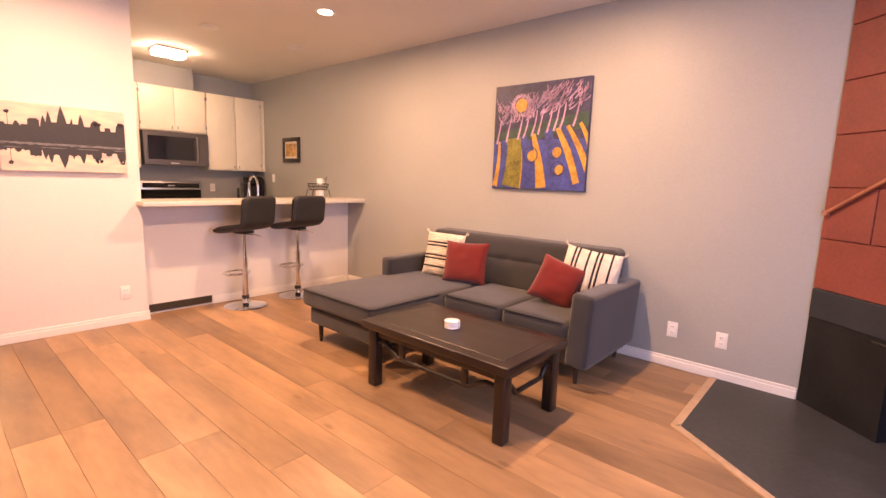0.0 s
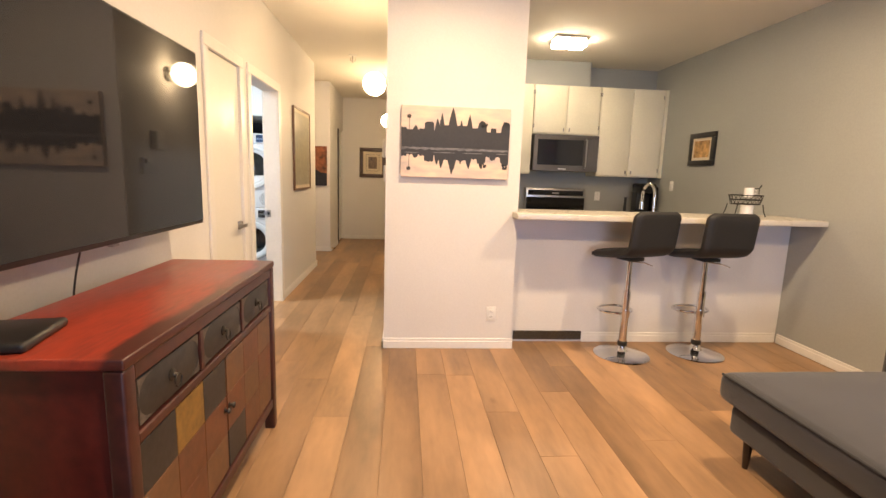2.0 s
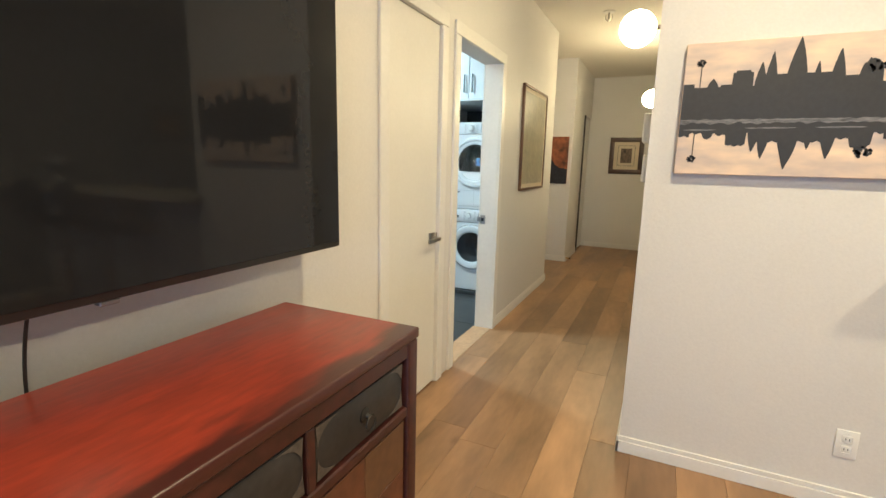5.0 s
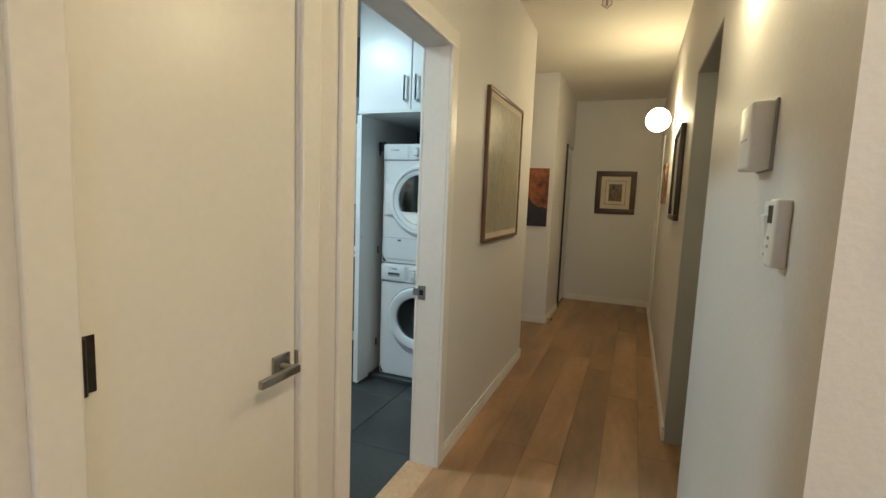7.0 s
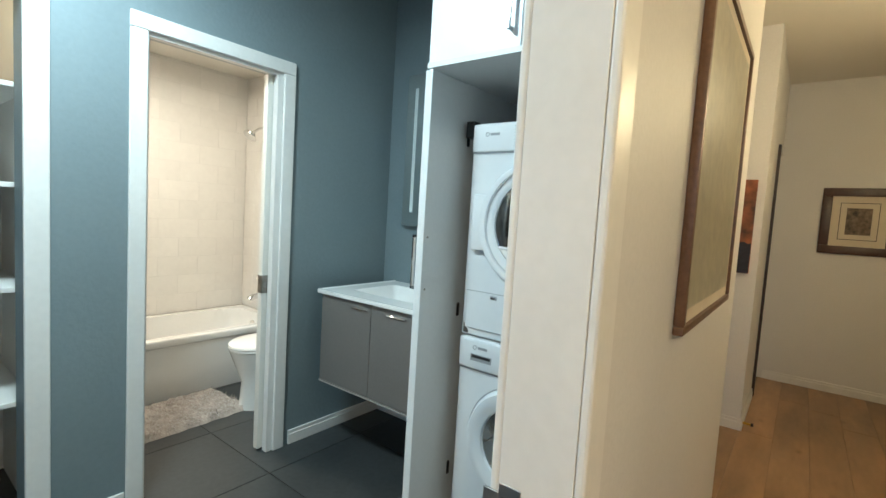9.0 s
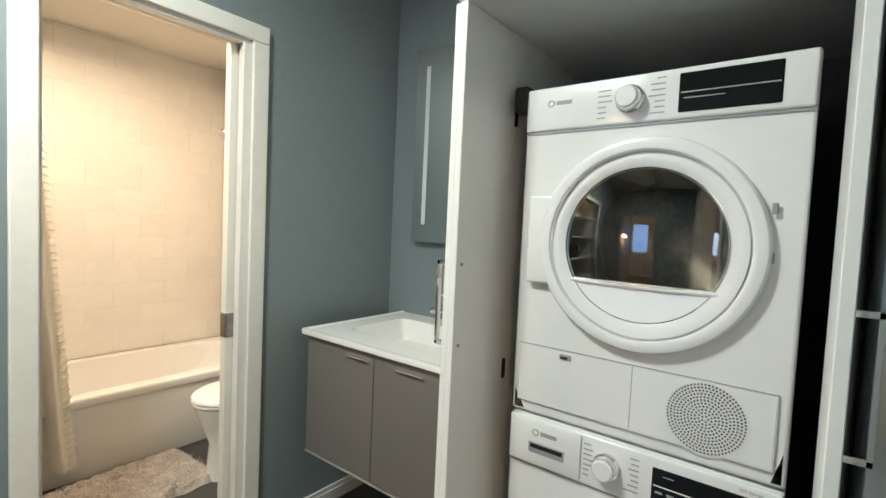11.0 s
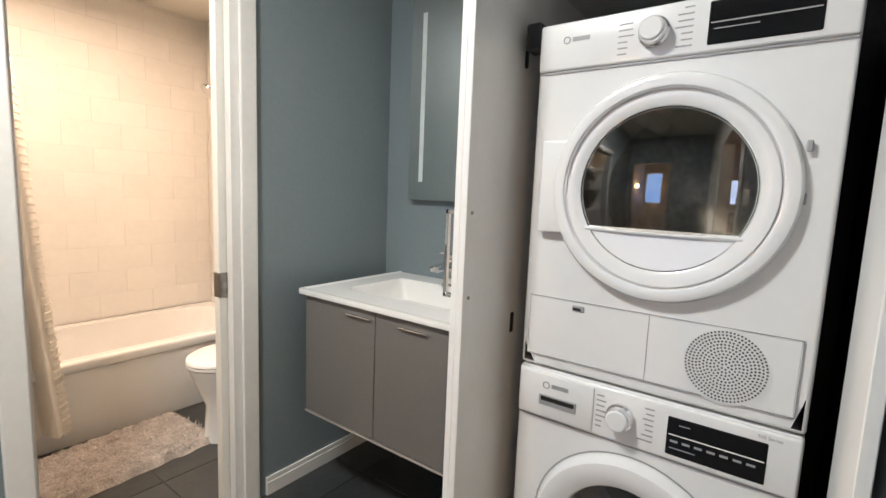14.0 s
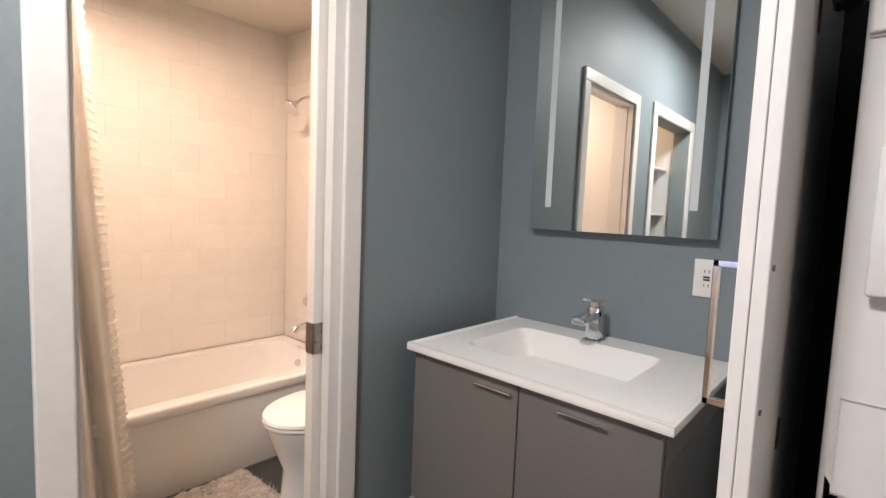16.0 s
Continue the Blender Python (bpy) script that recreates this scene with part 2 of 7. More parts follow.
def link(name, bm, material, smooth=True):
    me = bpy.data.meshes.new(name)
    bm.to_mesh(me)
    bm.free()
    me.materials.append(material)
    if smooth:
        me.polygons.foreach_set("use_smooth", [True] * len(me.polygons))
        me.set_sharp_from_angle(angle=radians(35))
    return new(name, me)


def thing(name, label, category, at, group=""):
    """An Empty at the base of a thing; its parts are given in world metres."""
    ob = new(name)
    ob.empty_display_size = 0.05
    ob.location = at
    return tagged(ob, label, category, group)


def base_of(ob):
    v = Vector((0, 0, 0))
    while ob is not None:
        v += Vector(ob.location)
        ob = ob.parent
    return v


def part(name, bm, material, parent, label="", smooth=True):
    bmesh.ops.translate(bm, vec=-base_of(parent), verts=bm.verts)
    ob = link(name, bm, material, smooth)
    ob.parent = parent
    if label:
        ob["label"] = label
    return ob


def solid(name, bm, material, label, category, group="", kind="", smooth=True):
    """A one-mesh thing or piece of the setting."""
    return tagged(link(name, bm, material, smooth), label, category, group, kind)


def structure(name, bm, material, label, category="wall"):
    return solid(name, bm, material, label, category, kind="structure", smooth=False)


# ---- large structure ----
H = 2.70            # ceiling
SY, SYB = -0.49, -0.61   # hall wall, both faces
NY = 3.90           # grey wall of the living room
PX, PY0, PY1 = -4.30, 0.595, 1.575   # pier
EX = 1.95           # east wall
LY = -2.46          # laundry south wall
WX = -7.15          # laundry west wall
DA = (-4.53, -3.985)   # closed door
DB = (-5.57, -4.78)   # doorway to the laundry
DH = 2.04

w = box(-4.60, SYB, 0, DA[0] - 0.02, SY, H)
w = box(DA[1] + 0.02, SYB, 0, EX + 0.12, SY, H, bm=w)
w = box(DA[0] - 0.02, SYB, DH + 0.02, DA[1] + 0.02, SY, H, bm=w)
w = box(DB[1] + 0.02, SYB, 0, -4.60, SY, H, bm=w)
w = box(DB[0] - 0.02, SYB, DH + 0.02, DB[1] + 0.02, SY, H, bm=w)
w = box(-7.42, SYB, 0, DB[0] - 0.02, SY, H, bm=w)
structure("wall_south", w, M_WHITE, "warm white painted hallway and television wall")
structure("wall_hall_return", box(-7.42, -1.9, 0, -7.30, SYB, H), M_WHITE, "white painted side wall of the cross passage")
structure("wall_passage_end", box(-8.66, -1.9, 0, -7.42, -1.78, H), M_WHITE, "white painted end of the cross passage")
w = box(-8.78, -1.9, 0, -8.66, SY, H)
w = box(-9.50, -0.61, 0, -8.78, SY, H, bm=w)
w = box(-10.32, -0.61, 2.06, -9.50, SY, H, bm=w)
structure("wall_hall_closet", w, M_WHITE, "white painted wall beside the hall closet")
structure("wall_closet_back", box(-10.32, -1.2, 0, -8.78, -1.1, H), M_WHITE, "white painted back of the hall closet")
structure("wall_hall_end", box(-10.32, -1.1, 0, -10.20, 0.90, H), M_WHITE, "warm white painted end wall of the hallway")
w = box(-10.20, PY0, 0, -6.41, PY0 + 0.30, H)
w = box(-6.41, PY0, 2.06, -5.60, PY0 + 0.30, H, bm=w)
w = box(-5.60, PY0, 0, PX, PY1, H, bm=w)
structure("wall_pier", w, M_WHITE, "white painted pier and hallway wall", "wall")
# wall grey used here as the shade at the back of the recess
structure("wall_entry_back", box(-6.41, PY0 + 0.27, 0, -5.60, PY0 + 0.36, 2.06), M_GREY, "wall behind the entry door, greyed for its shade")
structure("wall_north", box(-7.0, NY, 0, EX + 0.12, NY + 0.12, H), M_GREY, "grey painted living room wall")
structure("wall_kitchen_west", box(-6.99, PY0 + 0.31, 0, -6.87, NY, H), M_GREY, "dark grey painted kitchen wall")
w = box(EX, SYB, 0, EX + 0.12, 0.75, H)
w = box(EX, 2.45, 0, EX + 0.12, NY, H, bm=w)
w = box(EX, 0.75, 0, EX + 0.12, 2.45, 0.7, bm=w)
w = box(EX, 0.75, 2.2, EX + 0.12, 2.45, H, bm=w)
structure("wall_east", w, M_WHITE, "white painted wall with the living room window")
# laundry and bath
BX = (-6.345, -5.712)
w = box(-3.6, LY - 0.12, 0, -4.52, LY, H)
w = box(-5.32, LY - 0.12, 0, BX[1] + 0.0, LY, H, bm=w)
w = box(-5.32, LY - 0.12, 2.03, -4.52, LY, H, bm=w)
w = box(BX[0], LY - 0.12, 2.03, BX[1], LY, H, bm=w)
w = box(WX, LY - 0.035, 0, BX[0], LY, H, bm=w)
w = box(WX, LY - 0.12, 0, BX[0], LY - 0.085, H, bm=w)
structure("wall_laundry_south", w, M_BLUE, "slate blue painted wall with the bathroom doorway")
structure("wall_laundry_west", box(WX - 0.12, LY - 0.12, 0, WX, SYB, H), M_BLUE, "slate blue painted wall behind the vanity")
structure("wall_laundry_north", box(WX, SYB - 0.004, 0, DB[0] - 0.02, SYB - 0.0005, H), M_BLUE, "slate blue textured paint beside the laundry closet")
w = box(-3.60, LY - 0.12, 0, -3.48, -2.33, H)
w = box(-3.60, -1.43, 0, -3.48, SYB, H, bm=w)
w = box(-3.60, -2.33, 2.03, -3.48, -1.43, H, bm=w)
structure("wall_laundry_east", w, M_BLUE, "slate blue painted wall with an open doorway")
w = box(RX, -2.70, 0, RX + 0.12, -2.52, H)
w = box(RX, -1.87, 0, RX + 0.12, SYB, H, bm=w)
w = box(RX, -2.52, 0, RX + 0.12, -1.87, 0.9, bm=w)
w = box(RX, -2.52, 2.05, RX + 0.12, -1.87, H, bm=w)
structure("wall_bedroom_east", w, M_WHITE, "warm white painted wall with a small window")
structure("wall_bedroom_south", box(-3.48, -2.70, 0, RX, -2.58, H), M_WHITE, "warm white painted wall of the room beyond the laundry")
structure("ceiling_bedroom", box(-3.48, -2.70, H, RX + 0.12, SYB, H + 0.12), M_CEIL, "white painted ceiling of the room beyond", "ceiling")
structure("floor_bedroom", box(-3.48, -2.70, -0.011, RX + 0.12, SYB, 0.0), M_OAK, "oak floor of the room beyond the laundry", "floor")
structure("wall_linen_closet", box(-5.40, -3.30, 0, -4.40, -3.20, H), M_WHITE, "white painted back of the linen closet")
structure("wall_linen_side", box(-4.50, -3.20, 0, -4.40, LY - 0.12, H), M_WHITE, "white painted side of the linen closet")
BY = -4.24          # tiled wall behind the tub
BW, BE = -7.15, -5.50
structure("wall_bath_south", box(BW - 0.12, BY - 0.12, 0, BE + 0.12, BY, H), M_WGROUT, "white tiled wall above the bathtub")
structure("wall_bath_west", box(BW - 0.12, BY, 0, BW, LY - 0.12, H), M_WGROUT, "white tiled shower wall")
structure("wall_bath_east", box(BE, BY, 0, BE + 0.12, LY - 0.12, H), M_WHITE, "white painted bathroom wall")

structure("ceiling", box(-10.4, -0.61, H, EX + 0.12, NY + 0.12, H + 0.12), M_CEIL, "warm white painted flat ceiling", "ceiling")
structure("ceiling_laundry", box(-8.8, -2.58, H, -3.48, -0.61, H + 0.12), M_CEIL, "white painted laundry ceiling", "ceiling")
structure("ceiling_bath", box(BW - 0.12, BY - 0.12, 2.42, BE + 0.12, LY - 0.12, 2.54), M_CEIL, "warm white painted bathroom ceiling", "ceiling")
structure("ceiling_linen", box(-5.40, -3.30, 2.54, -4.40, LY - 0.12, 2.62), M_CEIL, "white painted linen closet ceiling", "ceiling")

floor_oak = structure("floor", box(-10.4, -1.9, -0.12, EX + 0.12, NY + 0.12, -0.012), M_OAKGAP, "wide oak plank floor with dark joints", "floor")
floor_tile = structure("floor_tile", box(WX - 0.12, BY - 0.12, -0.011, -3.48, -0.55, -0.006), M_GROUT, "charcoal tile floor with thin grout lines", "floor")


def skirting(name, x0, y0, x1, y1, label="white painted skirting board with a stepped top", h=0.080):
    """A stepped skirting along one side; the box given is its plan."""
    b = box(x0, y0, 0, x1, y1, h * 0.72, 0.002, 1)
    dx, dy = x1 - x0, y1 - y0
    if abs(dx) > abs(dy):
        b = box(x0, y0 if FACE[name[-1]] > 0 else y0 + 0.004, h * 0.72, x1, y1 - 0.004 if FACE[name[-1]] > 0 else y1, h, 0.002, 1, bm=b)
    else:
        b = box(x0 if FACE[name[-1]] > 0 else x0 + 0.004, y0, h * 0.72, x1 - 0.004 if FACE[name[-1]] > 0 else x1, y1, h, 0.002, 1, bm=b)
    return structure("baseboard", b, M_TRIM, label, "baseboard")


FACE = {"p": 1, "m": -1}
T = 0.013
for tag, x0, y0, x1, y1 in (
        ("p", DA[1] + 0.09, SY, -2.0, SY + T), ("p", -7.42, SY, DB[0] - 0.085, SY + T), ("m", -7.42 - T, -1.75, -7.42, SY + T),
        ("p", -8.66, -1.75, -8.66 + T, SY + T), ("p", -9.48, SY, -8.66 + T, SY + T), ("p", -10.20, SY + 0.03, -10.20 + T, PY0 - T),
        ("m", -10.20, PY0 - T, -9.30, PY0), ("m", -9.20, PY0 - T, -6.41, PY0), ("m", -5.60, PY0 - T, PX + T, PY0), ("p", PX, PY0 - T, PX + T, PY1 + T),
        ("p", -6.41, PY0 - T, -6.41 + T, PY0 + 0.20),
        ("m", -4.44, NY - T, 0.21, NY), ("p", -4.46, PY1 + 0.625, -4.46 + T, NY - T),
        ("p", WX, LY, BX[0] - 0.1, LY + T), ("p", BX[1] + 0.07, LY, -5.40, LY + T), ("p", WX, LY + T, WX + T, -1.45), ("p", -4.44, LY, -3.6, LY + T)):
    skirting("b" + tag, x0, y0, x1, y1)


def door_casing(name, label, x0, x1, h, ys, wide=0.075, sign=1):
    """Flat casing with eased edges round an opening in a wall of plane y = ys, standing out by sign."""
    a, b = sorted((ys, ys + sign * 0.017))
    bm = box(x0 - wide, a, 0, x0, b, h, 0.005, 2)
    box(x1, a, 0, x1 + wide, b, h, 0.005, 2, bm=bm)
    box(x0 - wide, a, h + 0.0008, x1 + wide, b, h + wide, 0.005, 2, bm=bm)
    return structure(name, bm, M_TRIM, label, "trim")


def jamb(name, label, x0, x1, h, ya, yb, t=0.02):
    bm = box(x0 - t, ya, 0, x0, yb, h + t, 0.001, 1)
    box(x1, ya, 0, x1 + t, yb, h + t, 0.001, 1, bm=bm)
    box(x0, ya, h, x1, yb, h + t, 0.001, 1, bm=bm)
    return structure(name, bm, M_TRIM, label, "trim")


jamb("trim_door_jamb", "white door jamb of the closed hall door", DA[0], DA[1], DH, SYB, SY)
jamb("trim_laundry_jamb", "white jamb of the laundry doorway", DB[0], DB[1], DH, SYB - 0.004, SY)
door_casing("trim_hall_door", "white flat casing round the closed hall door", DA[0], DA[1], DH, SY, 0.075)
door_casing("trim_laundry_doorway", "white flat casing round the laundry doorway", DB[0], DB[1], DH, SY, 0.075)
door_casing("trim_laundry_inside", "white flat casing inside the laundry doorway", DB[0], DB[1], DH, SYB - 0.004, 0.075, -1)
door_casing("trim_bath_doorway", "white casing round the bathroom pocket doorway", BX[0], BX[1], 2.02, LY, 0.066)
jamb("trim_bath_jamb_upper", "white jamb of the bathroom doorway", BX[0] + 0.028, BX[1] - 0.009, 2.005, LY - 0.035, LY)
door_casing("trim_linen_doorway", "white casing round the linen closet doorway", -5.32, -4.52, 2.03, LY, 0.075)
door_casing("trim_far_doorway", "white casing of the far hallway doorway", -9.85, -9.28, 2.04, PY0, 0.07, -1)
structure("trim_threshold", box(DB[0], SYB - 0.03, -0.012, DB[1], SY + 0.0, 0.004, 0.003, 1), mat("oak_threshold", (0.46, 0.30, 0.17), 0.4, vary=0.12, grain=40), "pale oak threshold strip in the laundry doorway", "trim")

# ---- living room ----
M_SOFA = mat("charcoal_woven_fabric", (0.037, 0.036, 0.039), 0.9, vary=0.14, scale=5, grain=420, bump=0.5, bump_dist=0.002, sheen=0.3, spec=0.2)
M_PIPE = mat("dark_piping", (0.022, 0.022, 0.025), 0.9, vary=0.1, grain=300)
M_ESPRESSO = mat("espresso_lacquered_wood", (0.016, 0.009, 0.007), 0.33, vary=0.25, scale=3, grain=34, bump=0.06, stretch=(0.4, 3, 3), coat=0.08)
M_RUST = mat("rust_red_linen", (0.150, 0.014, 0.011), 0.9, vary=0.14, scale=6, grain=380, bump=0.5, bump_dist=0.0015, sheen=0.3, spec=0.2)
M_CREAM = mat("cream_wool", (0.66, 0.58, 0.48), 0.95, vary=0.16, scale=14, grain=170, bump=0.9, bump_dist=0.004, sheen=0.3, spec=0.15)
M_WOOLBLK = mat("black_wool", (0.03, 0.026, 0.026), 0.95, vary=0.2, scale=14, grain=170, bump=0.9, bump_dist=0.004, spec=0.15)
M_LEGWOOD = mat("dark_walnut_leg", (0.035, 0.020, 0.013), 0.35, vary=0.2, grain=50)


def soft_box(x0, y0, z0, x1, y1, z1, r=0.04, crown=0.0, n=10):
    """An upholstered block: rounded edges and a slightly domed top."""
    bm = box(x0, y0, z0, x1, y1, z1, r, 4)
    bmesh.ops.subdivide_edges(bm, edges=[e for e in bm.edges if e.calc_length() > 0.12], cuts=n, use_grid_fill=True)
    cx, cy, hx, hy = (x0 + x1) / 2, (y0 + y1) / 2, (x1 - x0) / 2, (y1 - y0) / 2
    for v in bm.verts:
        if v.co.z > (z0 + z1) / 2:
            k = max(0, 1 - ((v.co.x - cx) / hx) ** 2) * max(0, 1 - ((v.co.y - cy) / hy) ** 2)
            v.co.z += crown * k + 0.003 * noise.noise(v.co * 7)
    return bm


SX0, SX1 = -2.90, -0.80      # sofa, outer ends
SF, SB = 3.02, 3.86          # its front and back
sofa = thing("sectional_sofa", "charcoal grey upholstered sofa with a chaise and tufted back", "sofa", (-1.85, 3.3, 0))
part("chaise_base", soft_box(SX0 + 0.06, 2.30, 0.15, -2.02, 3.10, 0.29, 0.025), M_SOFA, sofa)
part("seat_frame", soft_box(SX0 + 0.06, 3.04, 0.13, SX1 - 0.02, SB, 0.29, 0.02), M_SOFA, sofa)
ch = part("chaise_cushion", soft_box(SX0 + 0.0, 2.26, 0.292, -2.03, 3.62, 0.435, 0.045, 0.02), M_SOFA, sofa)
for nm, a, b in (("seat_cushion", -2.02, -1.47), ("seat_cushion", -1.465, -0.955)):
    c = part(nm, soft_box(a, 2.98, 0.292, b, 3.62, 0.435, 0.045, 0.018), M_SOFA, sofa)
    part("piping", tube([(a + 0.03, 2.985, 0.425), (b - 0.03, 2.985, 0.425)], 0.006, 8), M_PIPE, c)
part("piping", tube([(SX0 + 0.03, 2.265, 0.425), (-2.06, 2.265, 0.425), (-2.036, 2.30, 0.425), (-2.036, 2.96, 0.425)], 0.006, 8), M_PIPE, ch)


def tufted_back():
    bm = soft_box(SX0 + 0.12, 3.60, 0.40, SX1 - 0.13, 3.83, 0.845, 0.05, 0.0, 26)
    for v in bm.verts:
        lean = (v.co.z - 0.40) * 0.16
        v.co.y += lean
        if v.co.y < 3.60 + lean + 0.06:
            dent = 0.0
            for kx in range(7):
                bx = SX0 + 0.30 + kx * 0.235
                d2 = (v.co.x - bx) ** 2 + (v.co.z - 0.655) ** 2
                dent += 0.030 * math.exp(-d2 / 0.0016)
            dent += 0.012 * math.exp(-((v.co.z - 0.655) / 0.018) ** 2)
            v.co.y += dent
            v.co.y -= 0.012 * math.sin(max(0, min(1, (v.co.z - 0.44) / 0.38)) * math.pi)
        v.co.y = min(v.co.y, 3.885)
    return bm


bk = part("backrest", tufted_back(), M_SOFA, sofa)
for k in range(7):
    part("tuft_button", lathe([(0.004, 0.0), (0.010, 0.002), (0.011, 0.005), (0.006, 0.008), (0.001, 0.009)], pose(SX0 + 0.30 + k * 0.235, 3.672, 0.655, 90, 0, 0), 12), M_SOFA, bk)
part("armrest", soft_box(SX0, 3.10, 0.15, SX0 + 0.12, SB, 0.60, 0.03), M_SOFA, sofa)
part("armrest", turned(soft_box(-0.075, -0.43, -0.24, 0.075, 0.43, 0.25, 0.03), Matrix.Translation((SX1 - 0.075, 3.42, 0.385)) @ pose(0, 0, 0, 0, 3, 0)), M_SOFA, sofa)
for x, y in ((SX0 + 0.13, 2.36), (-2.10, 2.36), (SX0 + 0.1, 3.78), (SX1 - 0.12, 3.10), (SX1 - 0.12, 3.78)):
    part("leg", rod((x, y, 0), (x, y, 0.16), 0.013, 0.023, 14), M_LEGWOOD, sofa, "tapered dark wooden leg")


def pillow(w, h, t, n=22):
    """A stuffed square cushion lying in the xz plane, with pulled-in sides and peaked corners."""
    def side(s):
        def fn(u, v):
            a, b = 2 * u - 1, 2 * v - 1
            puff = ((1 - a ** 4) * (1 - b ** 4)) ** 0.55
            pinch = 1 - 0.07 * (1 - abs(a) ** 2) * (abs(b) ** 3) - 0.0
            pinch2 = 1 - 0.07 * (1 - abs(b) ** 2) * (abs(a) ** 3)
            wr = 0.010 * noise.noise((a * 2.3 + w * 9, b * 2.3, s * 3.1))
            return Vector((a * w / 2 * pinch2, s * (t / 2 * puff) + wr * puff, b * h / 2 * pinch))
        return fn
    bm = sheet(side(1), n, n)
    sheet(side(-1), n, n, bm=bm)
    bmesh.ops.remove_doubles(bm, verts=bm.verts, dist=0.0006)
    bmesh.ops.recalc_face_normals(bm, faces=bm.faces)
    return bm


def red_pillow(m, label, w=0.41, h=0.37):
    ob = solid("throw_pillow", turned(pillow(w, h, 0.14), m), M_RUST, label, "pillow", "pillows on the sofa")
    return ob


red_pillow(Matrix.Translation((-2.15, 3.42, 0.615)) @ pose(0, 0, 0, -17, -1, 15), "rust red linen throw pillow leaning on the sofa back")
red_pillow(Matrix.Translation((-1.22, 3.34, 0.605)) @ pose(0, 0, 0, -22, 18, 14), "rust red linen throw pillow tilted beside the armrest", 0.34, 0.34)


def striped_pillow(m, at, label, upright):
    """A woven cushion of light and dark bands, each its own swell, with corner tassels."""
    root = thing("striped_pillow", label, "pillow", at, "pillows on the sofa")
    n, w, h = 27, 0.41, 0.40
    dark = {5, 10, 12, 18, 20} if not upright else {4, 6, 11, 15, 17, 22}
    for k in range(n):
        def fn(u, v, k=k):
            ang = 2 * math.pi * u
            b = -1 + 2 * (k + v) / n
            puffz = (1 - b ** 4) ** 0.5
            a = math.cos(ang)
            s = math.sin(ang)
            swell = 1 + 0.07 * math.sin(v * math.pi)
            x = a * w / 2 * (1 - 0.06 * (1 - b * b))
            y = s * 0.075 * puffz * swell * (abs(s) ** 0.2) + 0.009 * noise.noise((a * 14, b * 14, s * 14))
            return Vector((x, y, b * h / 2)) if not upright else Vector((b * h / 2, y, x))
        part("woven_band", turned(sheet(fn, 40, 3, closed_u=True), Matrix.Translation(at) @ m), M_WOOLBLK if k in dark else M_CREAM, root)
    rnd = random.Random(5)
    for cx, cz in ((-1, -1), (1, -1), (-1, 1), (1, 1)):
        bm = bmesh.new()
        for j in range(9):
            a = rnd.uniform(-0.7, 0.7)
            p = Vector((cx * w * 0.47, 0, cz * h * 0.48))
            q = p + Vector((cx * 0.035 * math.cos(a), rnd.uniform(-0.015, 0.015), cz * 0.03 + 0.02 * math.sin(a)))
            tube([p, (p + q) / 2 + Vector((0, 0.004, 0)), q], 0.0025, 5, bm=bm)
        part("tassel", turned(bm, Matrix.Translation(at) @ m), M_CREAM, root)


striped_pillow(pose(0, 0, 0, -14, 1, 8), (-2.47, 3.49, 0.635), "cream and black striped woven pillow with tassels", False)
striped_pillow(pose(0, 0, 0, -18, 8, 14), (-1.05, 3.49, 0.655), "cream and black vertically striped woven pillow with tassels", True)

# coffee table
TX0, TX1, TY0, TY1, TZ = -1.91, -0.80, 2.08, 2.71, 0.435
ct = thing("coffee_table", "dark espresso wooden coffee table with curved aprons", "coffee table", (-1.36, 2.4, 0))
tt = part("tabletop", box(TX0, TY0, TZ - 0.05, TX1, TY1, TZ, 0.008, 3), M_ESPRESSO, ct)
part("inset_panel", box(TX0 + 0.07, TY0 + 0.07, TZ - 0.004, TX1 - 0.07, TY1 - 0.07, TZ + 0.0025, 0.002, 1), M_ESPRESSO, tt, "slightly raised dark centre panel")
for lx in (TX0 + 0.065, TX1 - 0.065):
    for ly in (TY0 + 0.065, TY1 - 0.065):
        part("leg", box(lx - 0.034, ly - 0.034, 0, lx + 0.034, ly + 0.034, TZ - 0.05, 0.010, 3), M_ESPRESSO, ct)


def bowed_rail(ax, a0, a1, b, z0, z1, bm):
    """A rail whose ends sweep up in a hump towards the legs."""
    n = 24
    pts = []
    for i in range(n + 1):
        u = i / n
        k = min(u, 1 - u)
        z = z0 + (z1 - z0) * (1 - min(1, max(0, (k - 0.10) / 0.10)))
        p = a0 + (a1 - a0) * u
        pts.append((p, b, z) if ax == "x" else (b, p, z))
    return tube(pts, 0.014, 10, bm=bm)


for y in (TY0 + 0.065, TY1 - 0.065):
    part("apron", box(TX0 + 0.10, y - 0.012, TZ - 0.105, TX1 - 0.10, y + 0.012, TZ - 0.05, 0.004, 1), M_ESPRESSO, ct)
    part("stretcher", bowed_rail("x", TX0 + 0.09, TX1 - 0.09, y, TZ - 0.20, TZ - 0.14, None), M_ESPRESSO, ct)
    for u in (0.28, 0.72):
        xx = TX0 + (TX1 - TX0) * u
        part("strut", box(xx - 0.022, y - 0.009, TZ - 0.20, xx + 0.022, y + 0.009, TZ - 0.10, 0.006, 2), M_ESPRESSO, ct)
